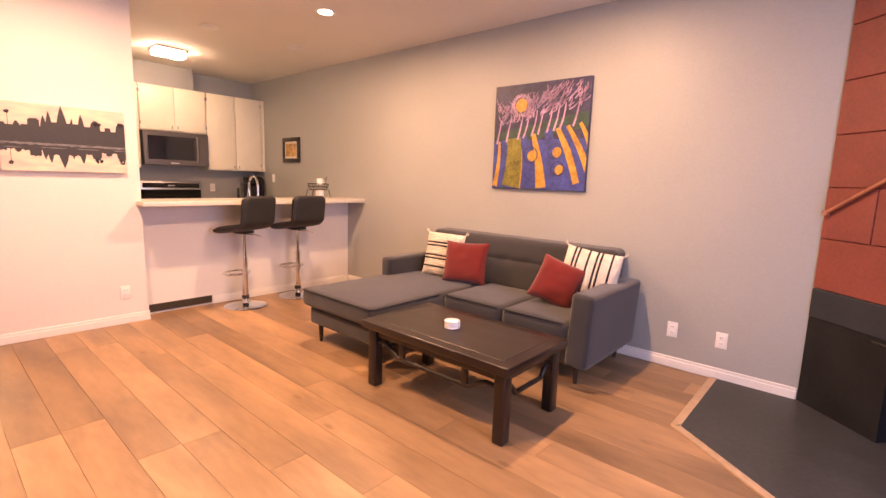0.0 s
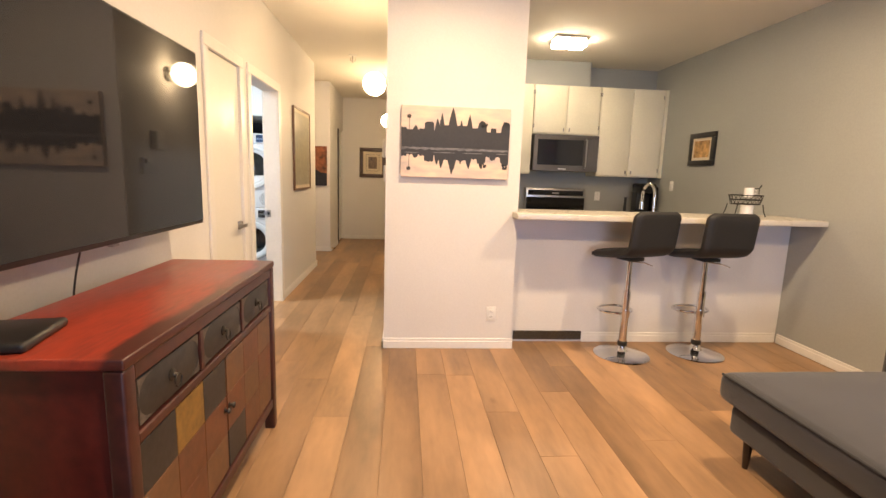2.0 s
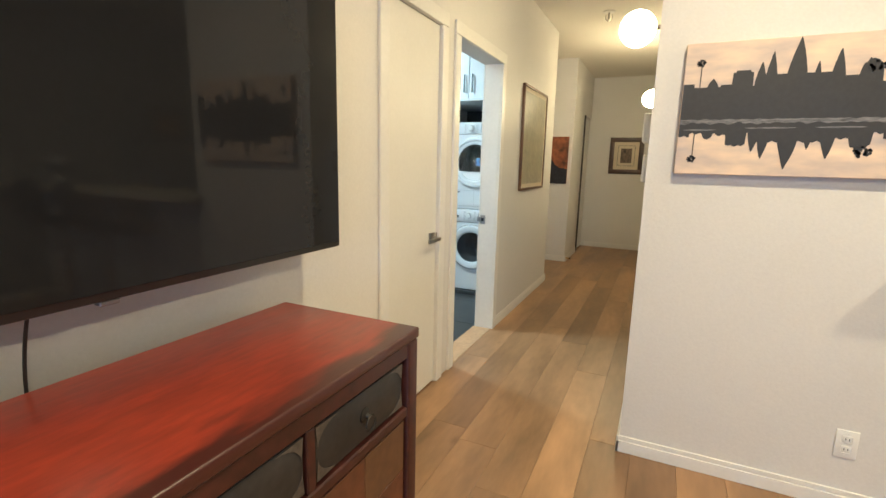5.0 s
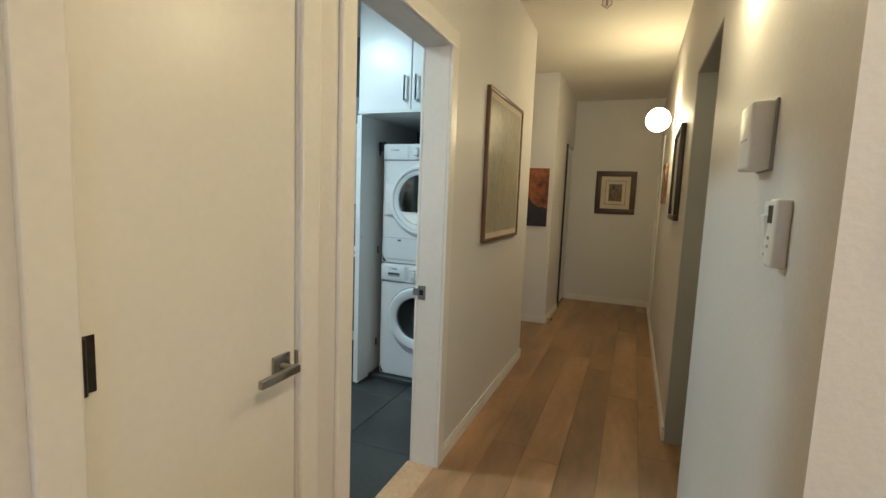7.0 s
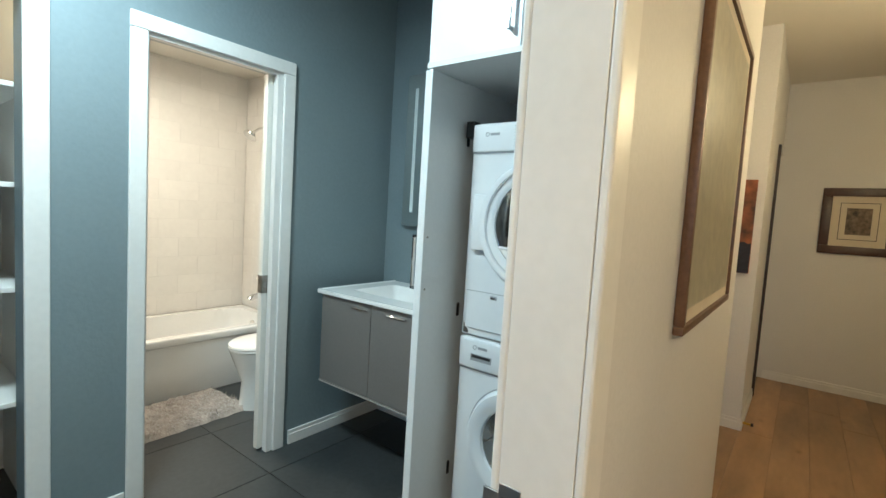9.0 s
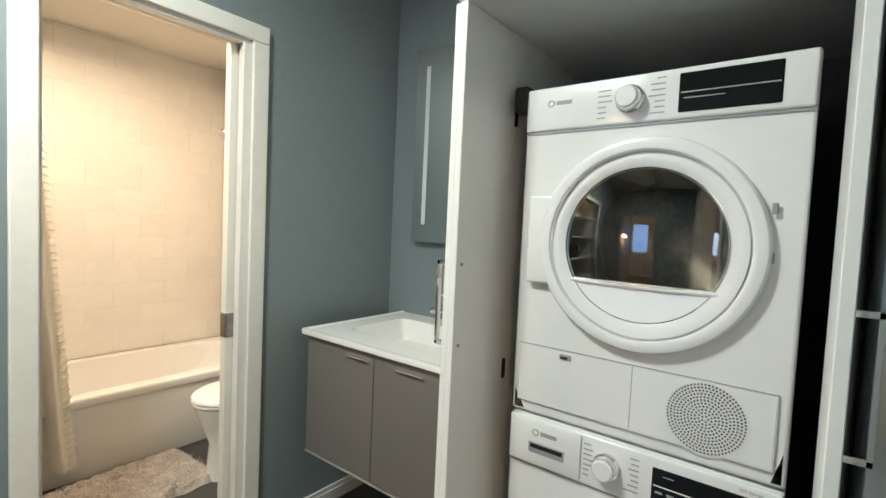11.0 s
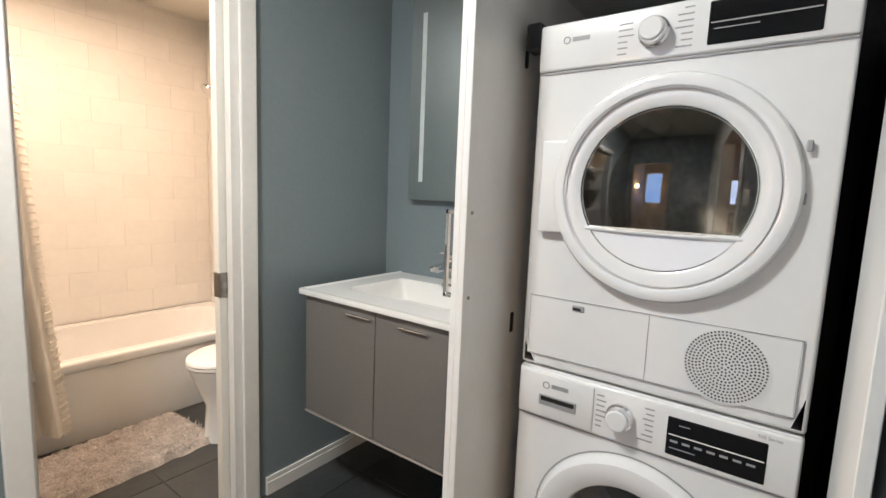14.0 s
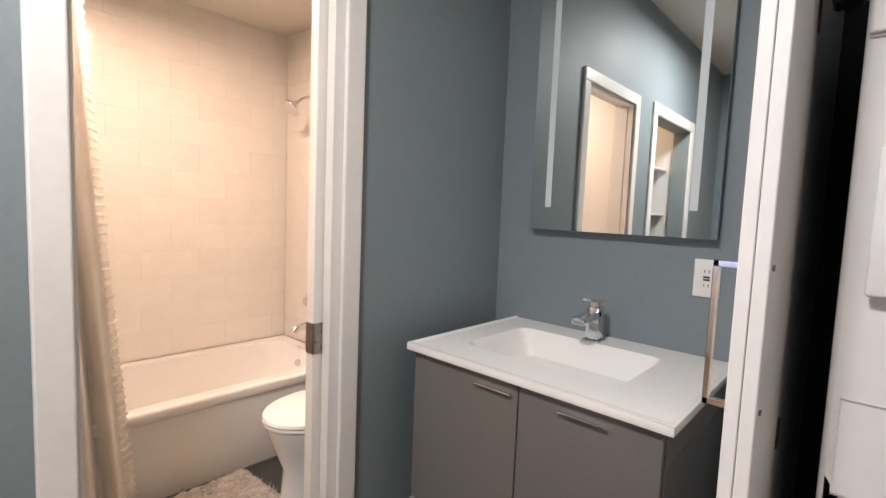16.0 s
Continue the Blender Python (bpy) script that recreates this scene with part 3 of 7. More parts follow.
for x in (TX0 + 0.065, TX1 - 0.065):
    part("apron", box(x - 0.012, TY0 + 0.10, TZ - 0.105, x + 0.012, TY1 - 0.10, TZ - 0.05, 0.004, 1), M_ESPRESSO, ct)
    part("stretcher", bowed_rail("y", TY0 + 0.09, TY1 - 0.09, x, TZ - 0.20, TZ - 0.14, None), M_ESPRESSO, ct)
cs = thing("coaster_stack", "stack of round white coasters in a wire holder", "coasters", (-1.40, 2.37, TZ))
for k in range(5):
    part("coaster", lathe([(0.044, 0), (0.048, 0.002), (0.048, 0.006), (0.045, 0.008)], pose(-1.40 + 0.001 * (k % 3), 2.37 + 0.001 * (k % 2), TZ + 0.003 + k * 0.0095), 28), M_CERAMIC, cs)
for dx, dy in ((0.052, 0), (-0.030, 0.044), (-0.030, -0.044)):
    part("wire", tube([(-1.40, 2.37, TZ + 0.003), (-1.40 + dx, 2.37 + dy, TZ + 0.003), (-1.40 + dx, 2.37 + dy, TZ + 0.056), (-1.40 + dx * 0.9, 2.37 + dy * 0.9, TZ + 0.06)], 0.0018, 6), M_BLACKP, cs)

# corner fireplace
M_REDBLK = mat("red_painted_block", (0.23, 0.055, 0.042), 0.55, vary=0.12, scale=4, grain=55, bump=0.35, bump_dist=0.004, per_piece=0.06)
M_REDJOINT = mat("red_painted_joint", (0.16, 0.04, 0.032), 0.8, vary=0.12)
M_SOOT = mat("black_firebox_steel", (0.010, 0.011, 0.013), 0.45, vary=0.3, scale=4, grain=40, bump=0.2)
M_LINTEL = mat("blue_black_metal_lintel", (0.030, 0.036, 0.046), 0.4, vary=0.15, bump=0.1)
M_HEARTH = mat("charcoal_slate_hearth", (0.040, 0.042, 0.042), 0.5, vary=0.2, scale=5, grain=40, bump=0.25)
fp0, fdir = Vector((0.215, 3.895, 0)), Vector((0.735, -0.678, 0)).normalized()
fnor = Vector((-fdir.y, fdir.x, 0))     # into the corner
FT = Matrix((( fdir.x, fnor.x, 0, fp0.x), (fdir.y, fnor.y, 0, fp0.y), (0, 0, 1, 0), (0, 0, 0, 1)))
FL = 2.02
core = structure("wall_chimney", turned(box(0.0, 0.02, 0.74, FL, 0.16, H), FT), M_REDJOINT, "red painted block chimney breast across the corner", "fireplace")
block = link("block", box(0, 0, 0, 0.606, 0.03, 0.3015, 0.004, 1), M_REDBLK, False)
bpy.data.objects.remove(block)
bmesh_block = [m for m in bpy.data.meshes if m.name.startswith("block")][0]
for r in range(7):
    z = 0.742 + r * 0.305
    for c in range(-1, 5):
        x0 = c * 0.61 + (0.305 if r % 2 else 0.0)
        a, b = max(0.002, x0), min(FL, x0 + 0.606)
        hgt = min(0.3015, H - 0.004 - z)
        if b - a < 0.05 or hgt < 0.02:
            continue
        ob = new("block", bmesh_block)
        ob.parent = core
        ob.matrix_basis = FT @ Matrix.LocRotScale((a, -0.004, z), None, ((b - a) / 0.606, 1, hgt / 0.3015))
bmesh_block.materials.clear()
bmesh_block.materials.append(M_REDBLK)
fire = thing("fireplace", "blue-black steel fireplace front with a dark open firebox", "fireplace", (0.9, 3.25, 0))
fb = bmesh.new()
FA, FB = 0.50, FL - 0.50
box(0.0, 0.0, 0.0, FA, 0.05, 0.56, bm=fb)
box(FB, 0.0, 0.0, FL, 0.05, 0.56, bm=fb)
box(FA, 0.36, 0.0, FB, 0.40, 0.56, bm=fb)
box(FA - 0.02, 0.05, 0.0, FA, 0.40, 0.56, bm=fb)
box(FB, 0.05, 0.0, FB + 0.02, 0.40, 0.56, bm=fb)
box(FA, 0.05, 0.545, FB, 0.40, 0.56, bm=fb)
part("firebox", turned(fb, FT), M_SOOT, fire)
part("lintel", turned(box(0.0, -0.006, 0.562, FL, 0.16, 0.738, 0.004, 1), FT), M_LINTEL, fire, "blue-black metal hood band")
part("mesh_rail", turned(rod((0.4, -0.008, 0.535), (FL - 0.4, -0.008, 0.535), 0.006, n=8), FT), M_SOOT, fire)
grate = bmesh.new()
for k in range(6):
    rod((0.70 + k * 0.12, 0.10, 0.12), (0.70 + k * 0.12, 0.32, 0.12), 0.009, n=8, bm=grate)
rod((0.67, 0.14, 0.12), (1.33, 0.14, 0.12), 0.009, n=8, bm=grate)
rod((0.67, 0.28, 0.12), (1.33, 0.28, 0.12), 0.009, n=8, bm=grate)
for kx in (0.73, 1.27):
    for ky in (0.14, 0.28):
        rod((kx, ky, 0), (kx, ky, 0.12), 0.009, n=8, bm=grate)
part("grate", turned(grate, FT), M_SOOT, fire)
cr0 = thing("copper_rod", "thin copper rod fixed aslant across the red chimney breast", "rod", FT @ Vector((0.25, -0.03, 1.2)))
M_COPPER = mat("dull_copper", (0.55, 0.24, 0.15), 0.4, 0.7, vary=0.1, bump=0.03)
part("rod", turned(rod((0.03, -0.022, 1.20), (0.62, -0.022, 1.56), 0.011, n=10), FT), M_COPPER, cr0)
part("clip", turned(box(0.02, -0.034, 1.185, 0.045, -0.003, 1.215, 0.003, 1), FT), M_COPPER, cr0)
part("clip", turned(box(0.60, -0.034, 1.545, 0.625, -0.003, 1.575, 0.003, 1), FT), M_COPPER, cr0)
poly = [(-0.235, NY), (-0.235, 3.0), (1.02, 2.03), (EX, 2.03), (EX, NY)]
structure("floor_hearth", prism(poly, -0.008, 0.006), M_HEARTH, "charcoal slate hearth set flush in the floor", "hearth")
M_HTRIM = mat("pale_oak_edging", (0.46, 0.31, 0.19), 0.42, vary=0.12, grain=40, bump=0.08)


def edge_strip(a, b, wid, name="trim_hearth_edge"):
    a, b = Vector((*a, 0)), Vector((*b, 0))
    d = (b - a)
    q = Matrix.Translation(a) @ Matrix.Rotation(math.atan2(d.y, d.x), 4, "Z")
    structure(name, turned(box(0, -wid / 2, -0.008, d.length, wid / 2, 0.010, 0.002, 1), q), M_HTRIM, "pale oak strip edging the hearth", "trim")


edge_strip((-0.255, NY - 0.014), (-0.255, 2.97), 0.045)
edge_strip((-0.26, 2.985), (1.02, 2.0), 0.045)

# windows
def window(name, label, plane_x, y0, y1, z0, z1, wall, cols):
    root = thing(name, label, "window", (plane_x, (y0 + y1) / 2, z0))
    root["kind"] = "structure"
    t = 0.05
    f = box(plane_x + 0.03, y0, z0, plane_x + 0.08, y1, z0 + t, 0.003, 1)
    box(plane_x + 0.03, y0, z1 - t, plane_x + 0.08, y1, z1, 0.003, 1, bm=f)
    for k in range(cols + 1):
        yy = y0 + (y1 - y0 - t) * k / cols
        box(plane_x + 0.03, yy, z0 + t, plane_x + 0.08, yy + t, z1 - t, 0.003, 1, bm=f)
    part("window_frame", f, M_TRIM, root)
    for k in range(cols):
        a = y0 + t + (y1 - y0 - t) * k / cols
        p = part("pane", box(plane_x + 0.052, a, z0 + t, plane_x + 0.058, a + (y1 - y0 - t) / cols - t, z1 - t), M_GLASS, root)
        p.visible_shadow = False
    part("window_sill", box(plane_x - 0.03, y0 - 0.04, z0 - 0.025, plane_x + 0.029, y1 + 0.04, z0 - 0.001, 0.004, 1), M_TRIM, root)


window("window_1", "white framed living room window at dusk", EX, 0.75, 2.45, 0.7, 2.2, 0.12, 2)
window("window_2", "white framed window at dusk beyond the laundry", RX, -2.52, -1.87, 0.9, 2.05, 0.12, 1)

# ---- pictures ----
M_CANVAS = mat("canvas_side", (0.05, 0.045, 0.05), 0.8, vary=0.1, grain=300, bump=0.2)


def sky_paint():
    m = mat("sunset_sky_print", (0.68, 0.52, 0.38), 0.55, vary=0.2, scale=5.5, grain=12, bump=0.05, stretch=(1, 0.7, 2.2), dark=(0.42, 0.36, 0.36))
    return m


M_SKYP = sky_paint()
M_SILH = mat("charcoal_print", (0.028, 0.027, 0.030), 0.55, vary=0.12, scale=9, grain=60, bump=0.03)
M_WATER = mat("grey_ripple_print", (0.17, 0.165, 0.17), 0.5, vary=0.4, scale=20, grain=70, stretch=(1, 1, 9), bump=0.02)
AX0, AX1, AZ0, AZ1 = 0.70, 1.475, 1.295, 1.79     # print on the pier: y and z
ang = thing("canvas_print", "wide canvas print of temple towers mirrored in a lake at sunset", "picture", (PX + 0.02, 1.09, AZ0))
part("canvas", box(PX + 0.001, AX0, AZ0, PX + 0.036, AX1, AZ1, 0.002, 1), M_SKYP, ang)


def tower(u, c, w, h):
    d = abs(u - c) / w
    return h * (1 - d) ** 0.62 if d < 1 else 0.0


def skyline(u):
    """Height of the temple roofline and its trees above the far bank."""
    base = 0.105 + 0.003 * noise.noise((u * 60, 0, 0)) + 0.002 * noise.noise((u * 170, 3, 0))
    notch = 0.004 * noise.noise((u * 230, 8, 0))
    for c, wd, h in ((0.47, 0.043, 0.165), (0.37, 0.026, 0.122), (0.329, 0.024, 0.086), (0.625, 0.029, 0.118), (0.549, 0.017, 0.080), (0.13, 0.024, 0.032)):
        base = max(base, 0.105 + tower(u, c, wd, h) + (notch if abs(u - c) < wd else 0))
    for c, wd, h in ((0.255, 0.043, 0.050), (0.255, 0.030, 0.057), (0.19, 0.025, 0.008), (0.48, 0.17, 0.038), (0.67, 0.035, 0.024), (0.848, 0.026, 0.028), (0.0, 0.05, 0.014)):
        if abs(u - c) < wd:
            base = max(base, 0.105 + h + notch * 0.5)
    for c, wd, h in ((0.743, 0.042, 0.076), (0.968, 0.048, 0.072)):
        d = abs(u - c) / wd
        if d < 1:
            base = max(base, 0.105 + h * (1 - d * d) ** 0.35 + 0.012 * noise.noise((u * 95, 5, 0)))
    return base


def strip_shape(top, bottom, face_x, n=460):
    """A thin printed layer between two height functions across the canvas."""
    bm = bmesh.new()
    y = lambda u: AX0 + 0.002 + (AX1 - AX0 - 0.004) * u
    a = [bm.verts.new((face_x, y(i / n), top(i / n))) for i in range(n + 1)]
    b = [bm.verts.new((face_x, y(i / n), bottom(i / n))) for i in range(n + 1)]
    for i in range(n):
        bm.faces.new((b[i], b[i + 1], a[i + 1], a[i]))
    return bm


ZM = AZ0 + 0.205
part("silhouette", strip_shape(lambda u: ZM + 0.02 + skyline(u) * 1.0, lambda u: ZM, PX + 0.0372), M_SILH, ang, "black temple skyline", False)
part("reflection_print", strip_shape(lambda u: ZM, lambda u: max(AZ0 + 0.006, ZM - 0.056 - (skyline(u) - 0.115) * 0.80 - 0.003 * math.sin(u * 180)), PX + 0.0372), M_SILH, ang, "black mirrored skyline", False)
for u0, u1, dz in ((0.02, 0.17, 0.034), (0.29, 0.50, 0.028), (0.57, 0.76, 0.027), (0.88, 0.99, 0.025)):
    part("ripple_print", turned(lathe([(0.5, 0.0), (0.5, 0.0004)], None, 28), Matrix.Translation((PX + 0.0375, AX0 + (AX1 - AX0) * (u0 + u1) / 2, ZM - dz)) @ Matrix.Rotation(radians(90), 4, "Y") @ Matrix.Diagonal((0.006, (AX1 - AX0) * (u1 - u0), 1, 1))), M_WATER, ang, "", False)
part("shore_print", strip_shape(lambda u: ZM + 0.005 + 0.005 * noise.noise((u * 30, 1, 1)), lambda u: ZM - 0.010 - 0.008 * noise.noise((u * 25, 7, 1)), PX + 0.0378), M_WATER, ang, "grey ripples at the shore", False)


def palm(u, zb, zt, r, flip=1):
    yy = AX0 + (AX1 - AX0) * u
    bm = bmesh.new()
    box(PX + 0.0372, yy - 0.0016, min(zb, zt), PX + 0.0378, yy + 0.0016, max(zb, zt), bm=bm)
    rnd = random.Random(int(u * 100))
    for k in range(26):
        a = rnd.uniform(0, 6.28)
        d = rnd.uniform(0.1, 1.0) ** 0.6 * r
        lathe([(r * 0.20, 0), (r * 0.20, 0.0006)], Matrix.Translation((PX + 0.0374, yy + d * math.cos(a), zt + d * math.sin(a) * 0.8)) @ pose(0, 0, 0, 0, 90, 0), 8, bm=bm)
    part("palm_print", bm, M_SILH, ang, "", False)


for u, h, r in ((0.075, 0.095, 0.017), (0.755, 0.055, 0.026), (0.96, 0.06, 0.024)):
    palm(u, ZM + 0.12, ZM + 0.12 + h, r)
    palm(u, ZM - 0.05, ZM - 0.065 - h * 0.85, r)

# large painting on the grey wall
QX0, QX1, QZ0, QZ1 = -2.225, -1.31, 1.265, 2.17
QY = NY - 0.03
M_NIGHT = mat("indigo_oil_paint", (0.030, 0.032, 0.085), 0.45, vary=0.35, scale=7, grain=40, bump=0.4)
M_OCHRE = mat("ochre_oil_paint", (0.50, 0.27, 0.045), 0.45, vary=0.25, scale=9, grain=40, bump=0.4)
M_MOSS = mat("olive_oil_paint", (0.19, 0.17, 0.03), 0.45, vary=0.3, scale=9, grain=40, bump=0.4)
M_LILAC = mat("lilac_oil_paint", (0.42, 0.27, 0.42), 0.45, vary=0.25, scale=9, grain=40, bump=0.4)
M_ULTRA = mat("ultramarine_oil_paint", (0.04, 0.06, 0.26), 0.45, vary=0.3, scale=9, grain=40, bump=0.4)
M_TEAL = mat("dark_green_oil_paint", (0.02, 0.06, 0.05), 0.45, vary=0.3, scale=9, grain=40, bump=0.4)
pic = thing("oil_painting", "square painting of lilac trees, a yellow moon and striped fields", "painting", (-1.77, QY, QZ0))
part("canvas", box(QX0, QY, QZ0, QX1, NY - 0.001, QZ1, 0.002, 1), M_NIGHT, pic)


def qp(u, v, lift):
    return Vector((QX0 + (QX1 - QX0) * u, QY - 0.0008 - lift, QZ0 + (QZ1 - QZ0) * v))


def brush(pts, wid, lift, bm):
    """A flat painted stroke through (u, v) points, wid at each."""
    own = []
    for i, (u, v) in enumerate(pts):
        a, b = pts[max(i - 1, 0)], pts[min(i + 1, len(pts) - 1)]
        du, dv = b[0] - a[0], b[1] - a[1]
        ln = math.hypot(du, dv) or 1
        k = wid[i] if isinstance(wid, (list, tuple)) else wid
        px, pv = -dv / ln * k, du / ln * k
        cl = lambda q: min(0.998, max(0.002, q))
        own.append((bm.verts.new(qp(cl(u + px), cl(v + pv), lift)), bm.verts.new(qp(cl(u - px), cl(v - pv), lift))))
    for (a, b), (c, d) in zip(own, own[1:]):
        bm.faces.new((a, b, d, c))
    return bm


def curve_pts(u0, v0, u1, v1, bow, n=8):
    return [(u0 + (u1 - u0) * i / n + bow * math.sin(math.pi * i / n), v0 + (v1 - v0) * i / n) for i in range(n + 1)]


rnd = random.Random(11)
part("field_strip", brush(curve_pts(0.0, 0.47, 1.0, 0.64, 0, 6), 0.07, 0.0004, bmesh.new()), M_TEAL, pic, "", False)
for u0, u1, w0, w1, mm in ((0.24, 0.22, 0.075, 0.10, M_MOSS), (0.24, 0.22, 0.085, 0.115, M_OCHRE), (0.07, 0.03, 0.012, 0.028, M_OCHRE), (0.45, 0.56, 0.022, 0.055, M_OCHRE),
                         (0.70, 0.93, 0.022, 0.048, M_OCHRE), (0.80, 1.02, 0.018, 0.035, M_OCHRE), (0.92, 1.05, 0.015, 0.03, M_OCHRE)):
    top = 0.47 + 0.17 * u0
    low = 0.02 if u1 < 0.9 else 0.02 + (u0 - 0.65) * 1.1
    lift = 0.0012 if mm is M_MOSS else 0.0008
    part("field_strip", brush(curve_pts(u0, top - 0.02, u1, low, 0.015), [w0 + (w1 - w0) * i / 8 for i in range(9)], lift, bmesh.new()), mm, pic, "", False)
for u0, u1, w0 in ((0.34, 0.38, 0.035), (0.13, 0.11, 0.03), (0.60, 0.72, 0.04), (0.76, 0.98, 0.02)):
    part("field_strip", brush(curve_pts(u0, 0.46 + 0.16 * u0, u1, 0.03, 0.02), w0, 0.0011, bmesh.new()), M_ULTRA, pic, "", False)
part("field_strip", brush(curve_pts(0.5, 0.47, 0.5, 0.005, 0), 0.495, 0.0006, bmesh.new()), M_ULTRA, pic, "", False)
moon = bmesh.new()
lathe([(0.058, 0), (0.058, 0.001)], Matrix.Translation(qp(0.305, 0.80, 0.0012)) @ pose(0, 0, 0, 90, 0, 0), 28, bm=moon)
part("moon", moon, M_OCHRE, pic, "round yellow moon", False)
halo = bmesh.new()
for k in range(26):
    a = k / 26 * 6.283
    brush([(0.305 + 0.078 * math.cos(a), 0.80 + 0.078 * math.sin(a)), (0.305 + 0.12 * math.cos(a + 0.3), 0.80 + 0.11 * math.sin(a + 0.3))], 0.006, 0.0009, halo)
part("halo", halo, M_LILAC, pic, "", False)
for u in (0.06, 0.17, 0.30, 0.36, 0.45, 0.52, 0.61, 0.68, 0.74, 0.87):
    v0 = 0.43 + 0.17 * u
    bm = brush(curve_pts(u - 0.02, v0, u + 0.03, v0 + 0.24, rnd.uniform(-0.015, 0.015)), [0.011 - 0.0007 * i for i in range(9)], 0.0014, bmesh.new())
    for k in range(20):
        a = rnd.uniform(0.5, 1.5) if u > 0.4 else rnd.uniform(0.6, 2.4)
        s = (u + 0.03 + rnd.uniform(-0.06, 0.06), v0 + 0.2 + rnd.uniform(-0.03, 0.16))
        ln = rnd.uniform(0.05, 0.12)
        brush(curve_pts(s[0], s[1], s[0] + ln * math.cos(a), min(0.985, s[1] + ln * math.sin(a)), rnd.uniform(-0.02, 0.02), 4), [0.005, 0.0045, 0.004, 0.003, 0.0015], 0.0016, bm)
    part("tree_stroke", bm, M_LILAC, pic, "", False)
for u, v, r in ((0.43, 0.33, 0.075), (0.69, 0.36, 0.07), (0.72, 0.20, 0.065)):
    bm = bmesh.new()
    for a in range(28):
        t0, t1 = a / 28 * 6.283, (a + 1) / 28 * 6.283
        brush([(u + r * math.cos(t0), v + r * math.sin(t0)), (u + r * math.cos(t1), v + r * math.sin(t1))], 0.005, 0.0018, bm)
    part("ring_shape", bm, M_NIGHT, pic, "", False)
    part("round_shape", lathe([(r * 0.62, 0), (r * 0.62, 0.0006)], Matrix.Translation(qp(u + 0.02, v - 0.01, 0.0012)) @ pose(0, 0, 0, 90, 0, 0), 18), M_OCHRE, pic, "", False)

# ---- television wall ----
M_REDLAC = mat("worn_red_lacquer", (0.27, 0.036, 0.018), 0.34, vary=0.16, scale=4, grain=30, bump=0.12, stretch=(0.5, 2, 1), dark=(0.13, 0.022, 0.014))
# case: the top's red at about a third of its value; rails darker still
M_REDSIDE = mat("darker_red_lacquer", (0.085, 0.011, 0.008), 0.36, vary=0.25, scale=5, grain=30, bump=0.12)
M_RAILLAC = mat("dark_maroon_lacquer", (0.048, 0.012, 0.009), 0.4, vary=0.35, scale=6, grain=36, bump=0.15)
M_TOPLAC = mat("edge_worn_red_lacquer", (0.27, 0.036, 0.018), 0.34, vary=0.16, scale=4, grain=30, bump=0.12, stretch=(0.5, 2, 1), dark=(0.13, 0.022, 0.014))


def worn_edge(m, y_edge, reach, bare):
    """Bare dark wood where the lacquer is rubbed off along the long front edge, with a ragged border."""
    nt = m.node_tree
    n = nt.nodes.new
    geo, sep, nz = n("ShaderNodeNewGeometry"), n("ShaderNodeSeparateXYZ"), n("ShaderNodeTexNoise")
    mp = n("ShaderNodeMapping")
    mp.inputs["Scale"].default_value = (2.2, 9.0, 9.0)
    nz.inputs["Scale"].default_value, nz.inputs["Detail"].default_value = 2.0, 6
    nt.links.new(geo.outputs["Position"], sep.inputs[0])
    nt.links.new(geo.outputs["Position"], mp.inputs["Vector"])
    nt.links.new(mp.outputs[0], nz.inputs["Vector"])
    near, ragged, mix = n("ShaderNodeMapRange"), n("ShaderNodeMath"), n("ShaderNodeMix")
    near.inputs["From Min"].default_value, near.inputs["From Max"].default_value = y_edge - reach, y_edge
    near.inputs["To Min"].default_value, near.inputs["To Max"].default_value = -0.62, 0.42
    nt.links.new(sep.outputs["Y"], near.inputs["Value"])
    ragged.operation = "ADD"
    nt.links.new(near.outputs[0], ragged.inputs[0])
    nt.links.new(nz.outputs["Fac"], ragged.inputs[1])
    sharp = n("ShaderNodeMapRange")
    sharp.inputs["From Min"].default_value, sharp.inputs["From Max"].default_value = 0.30, 0.60
    nt.links.new(ragged.outputs[0], sharp.inputs["Value"])
    bs = nt.nodes["Principled BSDF"]
    col = bs.inputs["Base Color"].links[0].from_socket
    mix.data_type = "RGBA"
    nt.links.new(sharp.outputs[0], mix.inputs["Factor"])
    nt.links.new(col, mix.inputs["A"])
    mix.inputs["B"].default_value = (*bare, 1)
    nt.links.new(mix.outputs["Result"], bs.inputs["Base Color"])


worn_edge(M_TOPLAC, 0.105, 0.14, (0.050, 0.013, 0.010))
M_DRAWER = mat("charcoal_worn_wood", (0.022, 0.020, 0.020), 0.5, vary=0.35, scale=7, grain=50, bump=0.25)
M_WEAR = mat("rubbed_grey_wood", (0.085, 0.070, 0.060), 0.5, vary=0.4, scale=14, grain=60, bump=0.2)
M_OCHREWD = mat("ochre_worn_wood", (0.20, 0.11, 0.022), 0.45, vary=0.25, scale=7, grain=40, bump=0.2)
M_BROWNWD = mat("brown_worn_wood", (0.105, 0.036, 0.016), 0.42, vary=0.25, scale=6, grain=40, bump=0.2)
M_TANWD = mat("tan_worn_wood", (0.115, 0.054, 0.024), 0.45, vary=0.22, scale=6, grain=40, bump=0.2)
M_IRON = mat("dark_iron", (0.05, 0.045, 0.04), 0.45, 0.8, vary=0.2, bump=0.1)
DX0, DX1, DY0, DY1, DZ = -3.21, -1.96, -0.385, 0.095, 0.87
dr = thing("sideboard", "red lacquered sideboard with charcoal drawers and patchwork doors", "sideboard", (-2.585, -0.15, 0))
